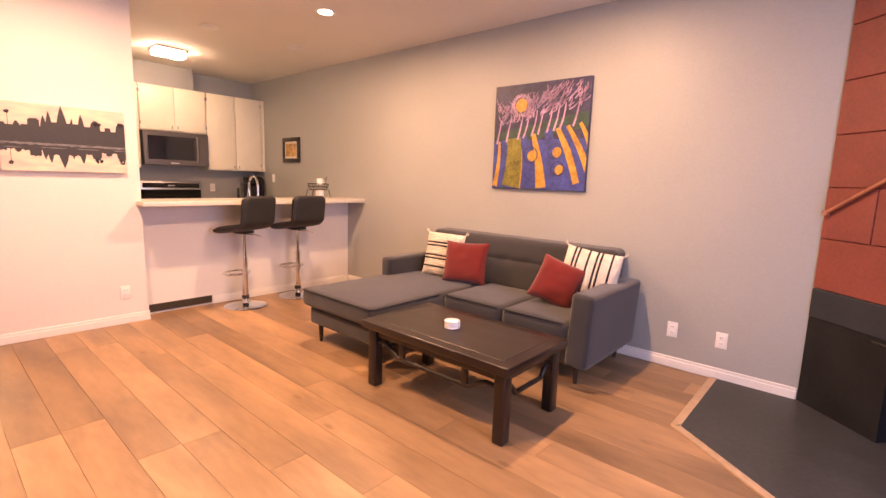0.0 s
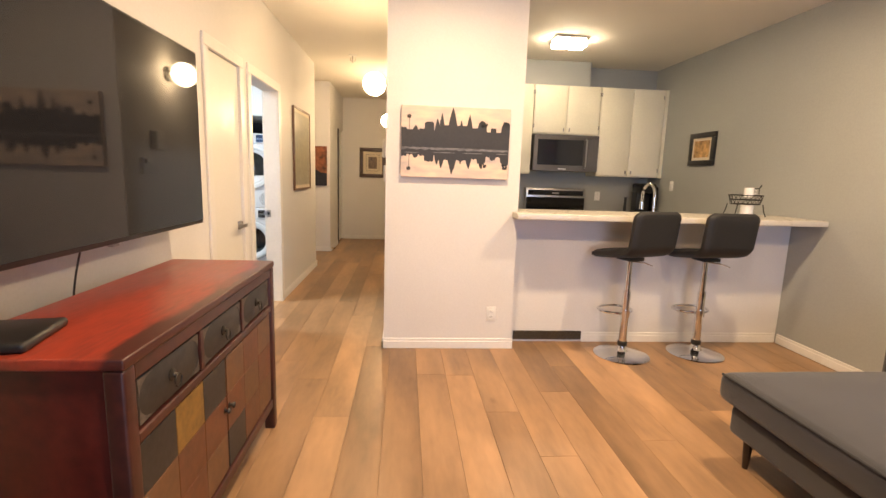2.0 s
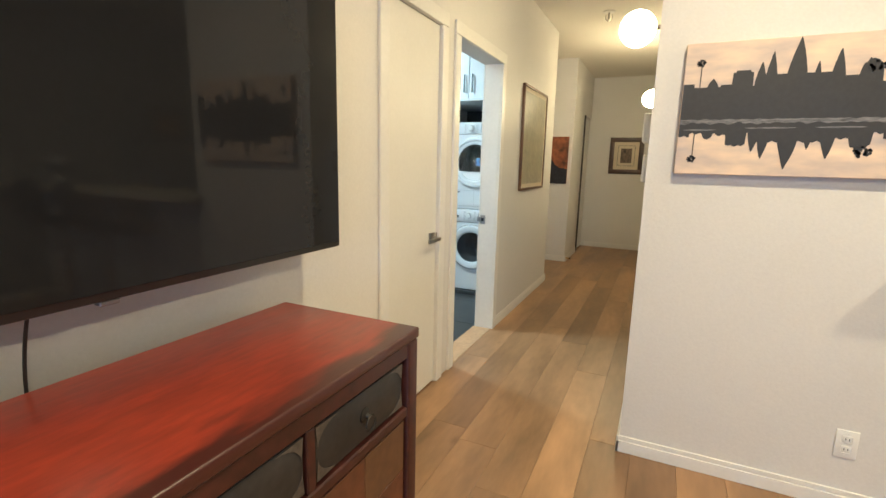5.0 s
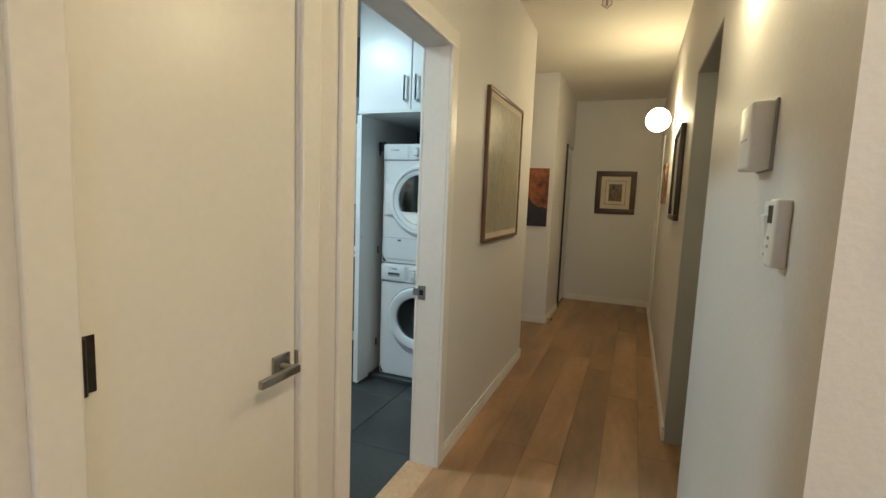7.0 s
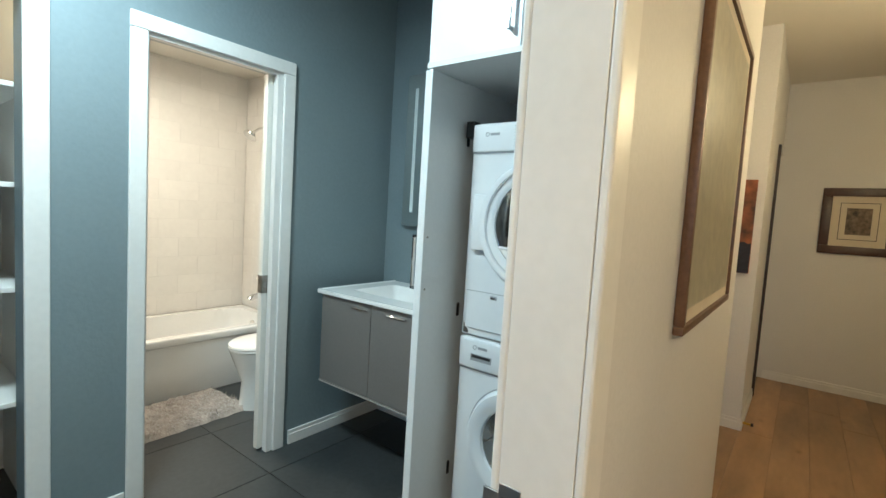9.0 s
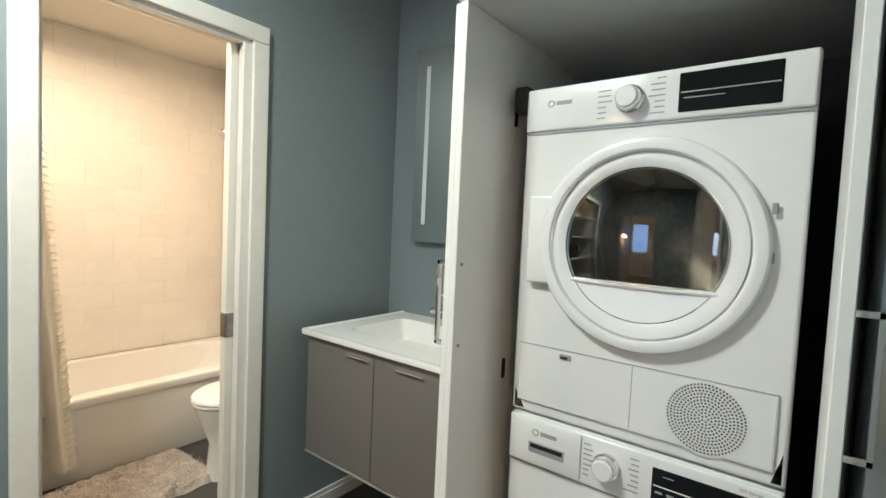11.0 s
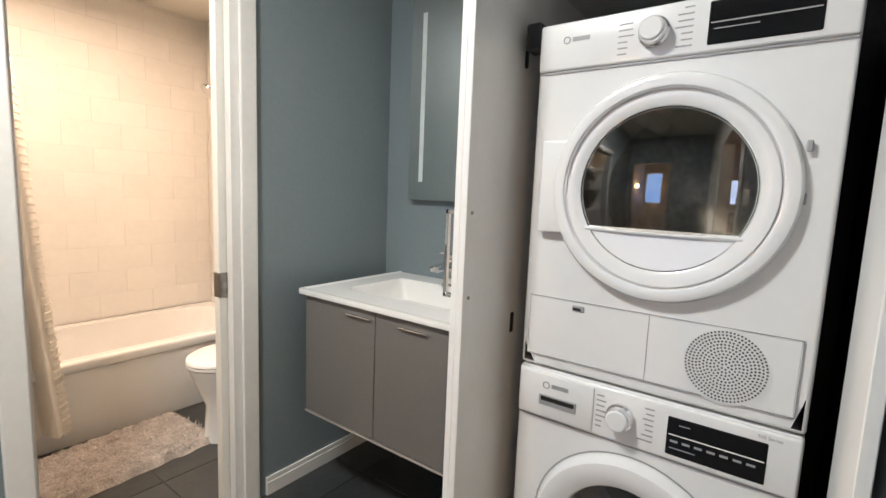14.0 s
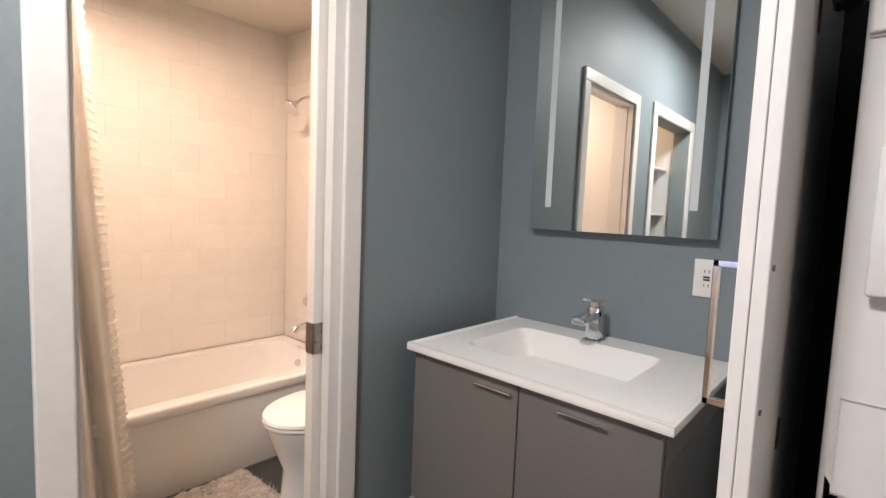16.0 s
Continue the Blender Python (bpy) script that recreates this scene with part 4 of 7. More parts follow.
part("top", box(DX0 - 0.002, DY0, DZ - 0.03, DX1 + 0.002, DY1 + 0.003, DZ, 0.006, 3), M_TOPLAC, dr, "red lacquered top worn dark along its edges")
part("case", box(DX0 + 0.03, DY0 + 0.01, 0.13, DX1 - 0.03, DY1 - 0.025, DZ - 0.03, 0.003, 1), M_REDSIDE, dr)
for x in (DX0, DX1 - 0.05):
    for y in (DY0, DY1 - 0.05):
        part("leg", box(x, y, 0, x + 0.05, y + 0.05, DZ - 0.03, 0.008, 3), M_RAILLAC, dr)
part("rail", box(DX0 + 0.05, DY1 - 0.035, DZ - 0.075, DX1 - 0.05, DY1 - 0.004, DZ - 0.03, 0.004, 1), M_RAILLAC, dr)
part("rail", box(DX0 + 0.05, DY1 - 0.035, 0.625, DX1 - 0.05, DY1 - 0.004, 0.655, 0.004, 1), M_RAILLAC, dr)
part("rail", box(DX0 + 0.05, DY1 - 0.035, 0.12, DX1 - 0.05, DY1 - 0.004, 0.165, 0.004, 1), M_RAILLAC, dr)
dw = (DX1 - DX0 - 0.10) / 3
for k in range(3):
    a = DX0 + 0.05 + k * dw
    if k:
        part("stile", box(a - 0.013, DY1 - 0.035, 0.655, a + 0.013, DY1 - 0.006, DZ - 0.075, 0.003, 1), M_RAILLAC, dr)
    d = part("drawer", box(a + 0.018, DY1 - 0.04, 0.662, a + dw - 0.018, DY1 - 0.012, DZ - 0.082, 0.004, 2), M_DRAWER, dr, "charcoal drawer front with a ring pull")
    cx = a + dw / 2
    part("pull_plate", lathe([(0.019, 0), (0.019, 0.003), (0.008, 0.008), (0.004, 0.016)], pose(cx, DY1 - 0.012, 0.725, -90, 0, 0), 18), M_IRON, d)
    part("ring_pull", tube([(cx + 0.019 * math.sin(j / 14 * 6.283), DY1 + 0.006, 0.710 + 0.019 * math.cos(j / 14 * 6.283)) for j in range(15)], 0.0026, 7), M_IRON, d)
    for sx, ex in ((1, a + 0.0185), (-1, a + dw - 0.0185)):
        for sz, ez in ((1, 0.6635), (-1, DZ - 0.0835)):
            wear = bmesh.new()
            rim = [(ex, ez)] + [(ex + sx * (0.075 - 0.070 * math.sin(q / 6 * 1.571)), ez + sz * (0.050 - 0.047 * math.cos(q / 6 * 1.571))) for q in range(7)]
            lo = [wear.verts.new((p[0], DY1 - 0.0135, p[1])) for p in rim]
            hi = [wear.verts.new((p[0], DY1 - 0.0105, p[1])) for p in rim]
            wear.faces.new(lo)
            wear.faces.new(hi)
            for q in range(len(rim)):
                wear.faces.new((lo[q], lo[(q + 1) % 8], hi[(q + 1) % 8], hi[q]))
            bmesh.ops.recalc_face_normals(wear, faces=wear.faces)
            part("corner_wear", wear, M_WEAR, d, "lighter worn grey corner")
half = (DX0 + DX1) / 2
for k, (a, b) in enumerate(((DX0 + 0.055, half - 0.002), (half + 0.002, DX1 - 0.055))):
    dd = part("door", box(a, DY1 - 0.038, 0.168, b, DY1 - 0.014, 0.622, 0.003, 1), M_BROWNWD, dr, "patchwork wooden door in ochre, brown and charcoal")
    patch = (((M_TANWD, M_BROWNWD, M_TANWD), (M_BROWNWD, M_TANWD, M_BROWNWD), (M_DRAWER, M_BROWNWD, M_TANWD)),
             ((M_TANWD, M_BROWNWD, M_DRAWER), (M_BROWNWD, M_BROWNWD, M_OCHREWD), (M_TANWD, M_TANWD, M_DRAWER)))[k]
    pw, ph = (b - a - 0.008) / 3, (0.622 - 0.168 - 0.008) / 3
    for i in range(3):
        for j in range(3):
            mm = patch[i][j]
            part("panel", box(a + 0.004 + i * pw + 0.001, DY1 - 0.0145, 0.172 + j * ph + 0.001, a + 0.004 + (i + 1) * pw - 0.001, DY1 - 0.0095, 0.172 + (j + 1) * ph - 0.001, 0.0012, 1), mm, dd)
    kx = half + (-0.022 if k == 0 else 0.022)
    part("knob", lathe([(0.013, 0), (0.006, 0.004), (0.006, 0.010), (0.012, 0.016), (0.010, 0.022), (0.002, 0.024)], pose(kx, DY1 - 0.010, 0.42, -90, 0, 0), 16), M_IRON, dd)

VX0, VX1, VZ0, VZ1 = -3.39, -1.94, 1.03, 1.872
tv = thing("television", "large flat black television mounted on the wall", "television", (-2.66, -0.33, VZ0))
part("housing", box(VX0, -0.352, VZ0, VX1, -0.304, VZ1, 0.006, 2), M_BLACKP, tv)
M_SCREEN = mat("dark_screen_glass", (0.012, 0.012, 0.014), 0.045, vary=0.05, bump=0.0, rough_vary=0.015, spec=0.28)
part("screen", box(VX0 + 0.010, -0.3045, VZ0 + 0.020, VX1 - 0.010, -0.3005, VZ1 - 0.010), M_SCREEN, tv, "glossy dark screen")
part("bezel_badge", box(-2.68, -0.335, VZ0 - 0.012, -2.64, -0.312, VZ0, 0.003, 1), M_STEEL, tv)
part("mount", box(-2.95, SY, 1.25, -2.35, -0.352, 1.65, 0.005, 1), M_IRON, tv, "black steel wall bracket")
for k, x in enumerate((-2.55, -2.05)):
    solid("cable", tube([(x + 0.012 * math.sin(q / 24 * 7), -0.34 - 0.13 * (q / 24) ** 0.7, VZ0 + 0.05 - 0.75 * q / 24) for q in range(25)], 0.0035, 8), M_BLACKP, "thin black cable hanging behind the sideboard", "cable")
rt = thing("set_top_box", "low black plastic box lying on the sideboard", "electronics", (-2.08, -0.25, DZ))
part("body", turned(box(-0.11, -0.09, 0, 0.11, 0.09, 0.026, 0.010, 3), pose(-2.08, -0.25, DZ, 0, 0, 12)), M_BLACKP, rt)
part("light_strip", turned(box(-0.112, -0.06, 0.010, -0.1105, 0.06, 0.014), pose(-2.08, -0.25, DZ, 0, 0, 12)), M_STEEL, rt)

# glazed cabinet beside the sideboard
M_DARKWD = mat("dark_brown_cabinet_wood", (0.030, 0.016, 0.011), 0.36, vary=0.3, scale=4, grain=36, bump=0.15, stretch=(2, 2, 0.4))
M_BRASS = mat("aged_brass", (0.62, 0.40, 0.10), 0.32, 1.0, vary=0.12, bump=0.05)
HX0, HX1, HY = -1.47, -0.50, 0.03
hu = thing("display_cabinet", "dark brown wooden display cabinet with glazed doors and brass hinges", "cabinet", (-0.985, -0.2, 0))
part("base", box(HX0 - 0.03, SY + 0.005, 0.06, HX1 + 0.03, HY + 0.07, 0.70, 0.006, 2), M_DARKWD, hu)
part("plinth", box(HX0 - 0.045, SY + 0.005, 0, HX1 + 0.045, HY + 0.085, 0.06, 0.006, 2), M_DARKWD, hu)
part("waist_molding", box(HX0 - 0.05, SY + 0.005, 0.70, HX1 + 0.05, HY + 0.09, 0.735, 0.012, 3), M_DARKWD, hu)
part("waist_molding", box(HX0 - 0.025, SY + 0.005, 0.735, HX1 + 0.025, HY + 0.05, 0.765, 0.010, 3), M_DARKWD, hu)
part("side_panel", box(HX0, SY + 0.005, 0.765, HX0 + 0.022, HY - 0.022, 1.93, 0.002, 1), M_DARKWD, hu)
part("side_panel", box(HX1 - 0.022, SY + 0.005, 0.765, HX1, HY - 0.022, 1.93, 0.002, 1), M_DARKWD, hu)
part("back_panel", box(HX0 + 0.022, SY + 0.005, 0.765, HX1 - 0.022, SY + 0.015, 1.93), M_DARKWD, hu)
part("top", box(HX0 - 0.03, SY + 0.005, 1.93, HX1 + 0.03, HY + 0.03, 1.97, 0.010, 3), M_DARKWD, hu)
for z in (1.12, 1.50):
    part("shelf", box(HX0 + 0.023, SY + 0.016, z, HX1 - 0.023, HY - 0.04, z + 0.018), M_DARKWD, hu)
mid = (HX0 + HX1) / 2
for a, b, hinge in ((HX0, mid - 0.002, HX0), (mid + 0.002, HX1, HX1)):
    f = box(a, HY - 0.020, 0.768, a + 0.055, HY, 1.928, 0.004, 1)
    box(b - 0.055, HY - 0.020, 0.768, b, HY, 1.928, 0.004, 1, bm=f)
    box(a + 0.055, HY - 0.020, 0.768, b - 0.055, HY, 0.835, 0.004, 1, bm=f)
    box(a + 0.055, HY - 0.020, 1.86, b - 0.055, HY, 1.928, 0.004, 1, bm=f)
    d = part("glazed_door", f, M_DARKWD, hu)
    g = part("pane", box(a + 0.055, HY - 0.013, 0.835, b - 0.055, HY - 0.008, 1.86), M_GLASS, d)
    g.visible_shadow = False
    for z in (0.87, 1.41, 1.80):
        part("hinge", box(hinge - 0.003 if hinge == HX0 else hinge - 0.022, HY - 0.012, z - 0.032, hinge + 0.022 if hinge == HX0 else hinge + 0.003, HY + 0.003, z + 0.032, 0.002, 1), M_BRASS, d, "brass hinge plate")
for a, b, hinge in ((HX0 - 0.02, mid - 0.003, HX0 - 0.02), (mid + 0.003, HX1 + 0.02, HX1 + 0.02)):
    d = part("lower_door", box(a, HY + 0.070, 0.085, b, HY + 0.086, 0.685, 0.004, 2), M_DARKWD, hu)
    part("raised_panel", box(a + 0.07, HY + 0.086, 0.155, b - 0.07, HY + 0.092, 0.615, 0.005, 2), M_DARKWD, d)
    for z in (0.18, 0.58):
        part("hinge", box(hinge - 0.003 if hinge < mid else hinge - 0.02, HY + 0.08, z - 0.03, hinge + 0.02 if hinge < mid else hinge + 0.003, HY + 0.0895, z + 0.03, 0.002, 1), M_BRASS, d, "brass hinge plate")

# closed hall door
door = tagged(new("door_1"), "closed white flush hall door with satin lever handle", "door", kind="structure")
door.location = (-4.245, SY - 0.01, 0)
leaf = part("leaf", box(DA[0] + 0.003, SY - 0.043, 0.008, DA[1] - 0.003, SY - 0.006, DH - 0.004, 0.002, 1), M_DOOR, door)


def lever(parent, x, y, z, s):
    """Square rose and straight lever, pointing along x by s."""
    h = part("door_handle", box(x - 0.031, y, z - 0.031, x + 0.031, y + 0.009, z + 0.031, 0.002, 2), M_NICKEL, parent, "satin nickel lever handle")
    part("lever", rod((x, y + 0.008, z), (x, y + 0.05, z), 0.010, n=14), M_NICKEL, h)
    part("lever_arm", box(min(x - s * 0.012, x + s * 0.115), y + 0.044, z - 0.011, max(x - s * 0.012, x + s * 0.125), y + 0.060, z + 0.011, 0.004, 2), M_NICKEL, h)


lever(leaf, DA[0] + 0.062, SY - 0.006, 0.895, 1)
for z in (0.30, 1.05, 1.84):
    hg = rod((DA[1] - 0.002, SY + 0.001, z - 0.05), (DA[1] - 0.002, SY + 0.001, z + 0.05), 0.010, n=12)
    box(DA[1] - 0.030, SY - 0.007, z - 0.05, DA[1] - 0.002, SY - 0.004, z + 0.05, bm=hg)
    part("hinge", hg, M_IRON, leaf)
part("strike_plate", box(DA[0] - 0.003, SY - 0.03, 0.87, DA[0] + 0.002, SY + 0.0015, 0.92), M_NICKEL, leaf)
sp = thing("strike_plate", "steel strike plate on the laundry door jamb", "door hardware", (DB[0], -0.60, 0.885))
part("plate", box(DB[0], -0.612, 0.85, DB[0] + 0.0025, -0.572, 0.92, 0.001, 1), M_STEEL, sp)
part("lip", box(DB[0] - 0.001, -0.640, 0.868, DB[0] + 0.004, -0.612, 0.904, 0.001, 1), M_STEEL, sp)
part("latch_hole", box(DB[0] + 0.0026, -0.604, 0.872, DB[0] + 0.0034, -0.584, 0.898), M_BLACKP, sp)

# ---- kitchen ----
bar = thing("breakfast_bar", "white breakfast bar half wall", "bar", (-4.5, 2.7, 0))
part("panel", box(-4.58, PY1 + 0.002, 0, -4.46, NY - 0.002, 1.02), M_WHITE, bar)
bt = bmesh.new()
box(-4.298, 1.535, 1.022, -4.12, NY - 0.004, 1.064, 0.004, 2, bm=bt)
box(-4.64, PY1 + 0.003, 1.022, -4.295, NY - 0.004, 1.0635, bm=bt)
part("bar_top", bt, M_QUARTZ, bar, "pale stone bar top with a squared edge")
vt = thing("floor_register", "dark bronze heating grille at the foot of the bar", "vent", (-4.455, 1.82, 0))
M_BRONZE = mat("dark_bronze_metal", (0.085, 0.068, 0.045), 0.45, 0.6, vary=0.15, bump=0.05)
part("frame", box(-4.460, 1.63, 0.018, -4.449, 2.195, 0.090, 0.002, 1), M_BRONZE, vt)
for k in range(5):
    part("slat", box(-4.4495, 1.642, 0.025 + k * 0.0125, -4.4455, 2.183, 0.031 + k * 0.013), M_BRONZE, vt)
part("divider", box(-4.4496, 1.907, 0.022, -4.444, 1.918, 0.087), M_BRONZE, vt)

kc = thing("sink_counter", "pale stone sink counter on white base cabinets", "counter", (-4.9, 2.7, 0))
part("cabinet", box(-5.16, PY1 + 0.01, 0.09, -4.59, NY - 0.01, 0.87), M_CAB, kc)
part("worktop", box(-5.20, PY1 + 0.004, 0.872, -4.583, NY - 0.004, 0.91, 0.004, 1), M_QUARTZ, kc)
fa = thing("kitchen_faucet", "chrome gooseneck kitchen faucet", "faucet", (-4.72, 2.85, 0.91))
part("base", lathe([(0.030, 0), (0.030, 0.006), (0.018, 0.016), (0.016, 0.07)], pose(-4.72, 2.85, 0.91), 20), M_CHROME, fa)
part("spout", tube([(-4.72, 2.85, 0.96)] + [(-4.72 - 0.085 + 0.085 * math.cos(a / 10 * math.pi), 2.85 - 0.02 * a / 10, 1.20 + 0.095 * math.sin(a / 10 * math.pi)) for a in range(11)] + [(-4.89, 2.828, 1.13)], 0.013, 14), M_CHROME, fa)
part("spray_head", rod((-4.89, 2.828, 1.14), (-4.89, 2.828, 1.07), 0.017, 0.020, 16), M_CHROME, fa)
part("lever", tube([(-4.72, 2.865, 0.965), (-4.72, 2.92, 0.985), (-4.72, 2.95, 1.01)], 0.006, 8), M_CHROME, fa)


def cabinet_unit(y0, y1, z0, z1, doors, label, knobs):
    root = thing("wall_cabinet", label, "cabinet", (-6.7, (y0 + y1) / 2, z0), "kitchen wall cabinets")
    part("body", box(-6.869, y0 + 0.001, z0, -6.545, y1 - 0.001, z1, 0.002, 1), M_CAB, root)
    n = len(doors)
    for (a, b), side in zip(doors, knobs):
        d = part("door", box(-6.545, a + 0.004, z0 + 0.012, -6.524, b - 0.004, z1 - 0.015, 0.003, 2), M_CAB, root)
        ky = b - 0.035 if side > 0 else a + 0.035
        part("pull", box(-6.524, ky - 0.005, z0 + 0.035, -6.502, ky + 0.005, z0 + 0.075, 0.003, 2), M_NICKEL, d, "small metal pull")
        hy = a + 0.006 if side > 0 else b - 0.006
        for hz in (z0 + 0.09, z1 - 0.09):
            part("hinge", box(-6.532, hy - 0.006, hz - 0.022, -6.5205, hy + 0.006, hz + 0.022, 0.001, 1), M_NICKEL, d)


cabinet_unit(1.45, 2.235, 1.36, 2.41, [(1.45, 2.235)], "cream painted kitchen wall cabinet beside the microwave", [-1])
cabinet_unit(2.24, 3.05, 1.84, 2.41, [(2.24, 2.645), (2.645, 3.05)], "short cream painted cabinet above the microwave", [1, -1])
cabinet_unit(3.055, 3.86, 1.36, 2.41, [(3.055, 3.455), (3.455, 3.84)], "tall cream painted two-door kitchen wall cabinet", [1, -1])
structure("trim_cabinet_filler", box(-6.869, 3.862, 1.36, -6.535, NY - 0.001, 2.41), M_CAB, "cream filler strip between cabinet and wall", "trim")
structure("wall_duct_box", box(-6.869, 1.45, 2.412, -6.60, 2.93, H - 0.002), M_GREY, "grey painted duct box above the cabinets", "wall")
M_SLATEST = mat("slate_steel", (0.17, 0.16, 0.148), 0.34, 1.0, vary=0.06, grain=160, stretch=(1, 14, 1), bump=0.03)
mw = thing("microwave", "stainless over-range microwave with a dark glass door", "microwave", (-6.66, 2.645, 1.40))
part("body", box(-6.868, 2.25, 1.402, -6.475, 3.045, 1.832, 0.004, 1), M_SLATEST, mw)
part("door_glass", box(-6.476, 2.30, 1.475, -6.468, 2.86, 1.775, 0.003, 1), M_BLACKG, mw, "dark glass door")
part("handle", tube([(-6.470, 2.885, 1.45), (-6.440, 2.885, 1.47), (-6.435, 2.885, 1.62), (-6.440, 2.885, 1.77), (-6.470, 2.885, 1.79)], 0.010, 10), M_STEEL, mw)
part("control_panel", box(-6.476, 2.915, 1.475, -6.467, 3.03, 1.79, 0.002, 1), M_SLATEST, mw)
part("vent_strip", box(-6.476, 2.27, 1.797, -6.468, 3.03, 1.823, 0.002, 1), M_SLATEST, mw)
part("badge", box(-6.4748, 2.56, 1.425, -6.4735, 2.66, 1.437), M_WHITEP, mw)
rg = thing("range", "black and steel electric range with a raised back panel", "stove", (-6.55, 2.645, 0))
part("body", box(-6.85, 2.26, 0.0, -6.22, 3.04, 0.90, 0.004, 1), M_STEEL, rg)
part("cooktop", box(-6.80, 2.26, 0.90, -6.20, 3.04, 0.915, 0.004, 1), M_BLACKG, rg, "black glass cooktop")
bgd = part("back_panel", box(-6.85, 2.26, 0.90, -6.76, 3.04, 1.19, 0.008, 2), M_STEEL, rg)
part("display", box(-6.761, 2.29, 1.10, -6.756, 3.01, 1.165, 0.002, 1), M_BLACKG, bgd, "black control glass")
part("lower_panel", box(-6.761, 2.27, 0.92, -6.757, 3.03, 1.075, 0.002, 1), M_BLACKG, bgd)
part("readout", box(-6.7562, 2.60, 1.12, -6.7555, 2.69, 1.14), M_STEEL, bgd)
bc = thing("kitchen_counter", "pale stone counter on cream base cabinets", "counter", (-6.55, 3.47, 0))
part("cabinet", box(-6.86, 3.05, 0.09, -6.27, NY - 0.01, 0.87), M_CAB, bc)
part("worktop", box(-6.868, 3.045, 0.872, -6.23, NY - 0.004, 0.91, 0.004, 1), M_QUARTZ, bc)
bc2 = thing("kitchen_counter", "pale stone counter end beside the range", "counter", (-6.55, 1.8, 0))
part("cabinet", box(-6.86, 1.30, 0.09, -6.27, 2.25, 0.87), M_CAB, bc2)
part("worktop", box(-6.868, 1.30, 0.872, -6.23, 2.255, 0.91, 0.004, 1), M_QUARTZ, bc2)
cm = thing("coffee_maker", "black pod coffee maker on the kitchen counter", "coffee maker", (-6.55, 3.72, 0.91))
part("base", box(-6.68, 3.60, 0.91, -6.40, 3.82, 0.945, 0.012, 3), M_BLACKP, cm)
part("body", box(-6.70, 3.62, 0.945, -6.56, 3.80, 1.22, 0.02, 3), M_BLACKP, cm)
part("head", box(-6.69, 3.61, 1.16, -6.42, 3.81, 1.29, 0.035, 4), M_BLACKG, cm)
part("tank", box(-6.66, 3.803, 0.95, -6.48, 3.86, 1.26, 0.02, 3), M_BLACKG, cm)
part("pod_rack", lathe([(0.075, 0), (0.075, 0.02), (0.02, 0.03), (0.015, 0.19), (0.03, 0.2)], pose(-6.60, 3.50, 0.91), 20), M_BLACKP, cm)


def wall_plate(name, label, category, m, slots, w=0.072, h=0.115, gang=1):
    """A cover plate with two sockets or a paddle, facing local -y."""
    at = m.translation
    root = thing(name, label, category, at)
    part("plate", turned(box(-w / 2, -0.007, -h / 2, w / 2, 0, h / 2, 0.003, 2), m), M_WHITEP, root)
    for g in range(gang):
        ox = (g - (gang - 1) / 2) * 0.046
        if slots == "outlet":
            for dz in (-0.021, 0.021):
                s = part("socket", turned(box(ox - 0.016, -0.0095, dz - 0.014, ox + 0.016, -0.006, dz + 0.014, 0.004, 2), m), M_WHITEP, root)
                for sx in (-0.006, 0.006):
                    part("slot", turned(box(ox + sx - 0.0012, -0.0102, dz - 0.003, ox + sx + 0.0012, -0.0094, dz + 0.006), m), M_BLACKP, s)
        elif slots == "gfci":
            part("socket", turned(box(ox - 0.017, -0.009, -0.034, ox + 0.017, -0.006, 0.034, 0.002, 1), m), M_WHITEP, root)
            for dz in (-0.022, 0.022):
                for sx in (-0.006, 0.006):
                    part("slot", turned(box(ox + sx - 0.0012, -0.0098, dz - 0.004, ox + sx + 0.0012, -0.0088, dz + 0.005), m), M_BLACKP, root)
            part("test_button", turned(box(ox - 0.009, -0.0105, 0.001, ox + 0.009, -0.008, 0.007), m), M_BLACKP, root)
            part("reset_button", turned(box(ox - 0.009, -0.0105, -0.007, ox + 0.009, -0.008, -0.001), m), MATS["rust_red_linen"], root)
        else:
            part("paddle", turned(turned(box(-0.016, -0.010, -0.033, 0.016, 0, 0.033, 0.002, 1), pose(ox, -0.003, 0, 7 if g == 0 else -7, 0, 0)), m), M_WHITEP, root)
        for dz in (-h / 2 + 0.012, h / 2 - 0.012):
            part("screw", turned(rod((ox, -0.0085, dz), (ox, -0.006, dz), 0.003, n=8), m), M_WHITEP, root)


wall_plate("wall_outlet", "white duplex wall outlet low on the grey wall", "outlet", pose(-0.555, NY, 0.285, 0, 0, 0), "outlet")
wall_plate("wall_outlet", "white duplex wall outlet beside the fireplace", "outlet", pose(-0.235, NY, 0.28, 0, 0, 0), "outlet")
wall_plate("wall_outlet", "white duplex wall outlet low on the pier", "outlet", pose(PX, 1.41, 0.275, 0, 0, 90), "outlet")
wall_plate("wall_outlet", "white duplex wall outlet on the kitchen wall", "outlet", pose(-6.87, 3.24, 1.105, 0, 0, 90), "outlet")
wall_plate("light_switch", "white light switch on the grey kitchen wall", "switch", pose(-6.28, NY, 1.27, 0, 0, 0), "switch")

# wire basket on the bar
bk0 = Vector((-4.42, 3.44, 1.064))
wb = thing("wire_basket", "black wire basket stand with scrolled back", "basket", bk0)
M_WIRE = mat("black_wire", (0.02, 0.018, 0.016), 0.5, 0.4, vary=0.15, bump=0.05)


def ring(c, rx, ry, n=24):
    return [(c[0] + rx * math.cos(2 * math.pi * k / n), c[1] + ry * math.sin(2 * math.pi * k / n), c[2]) for k in range(n + 1)]


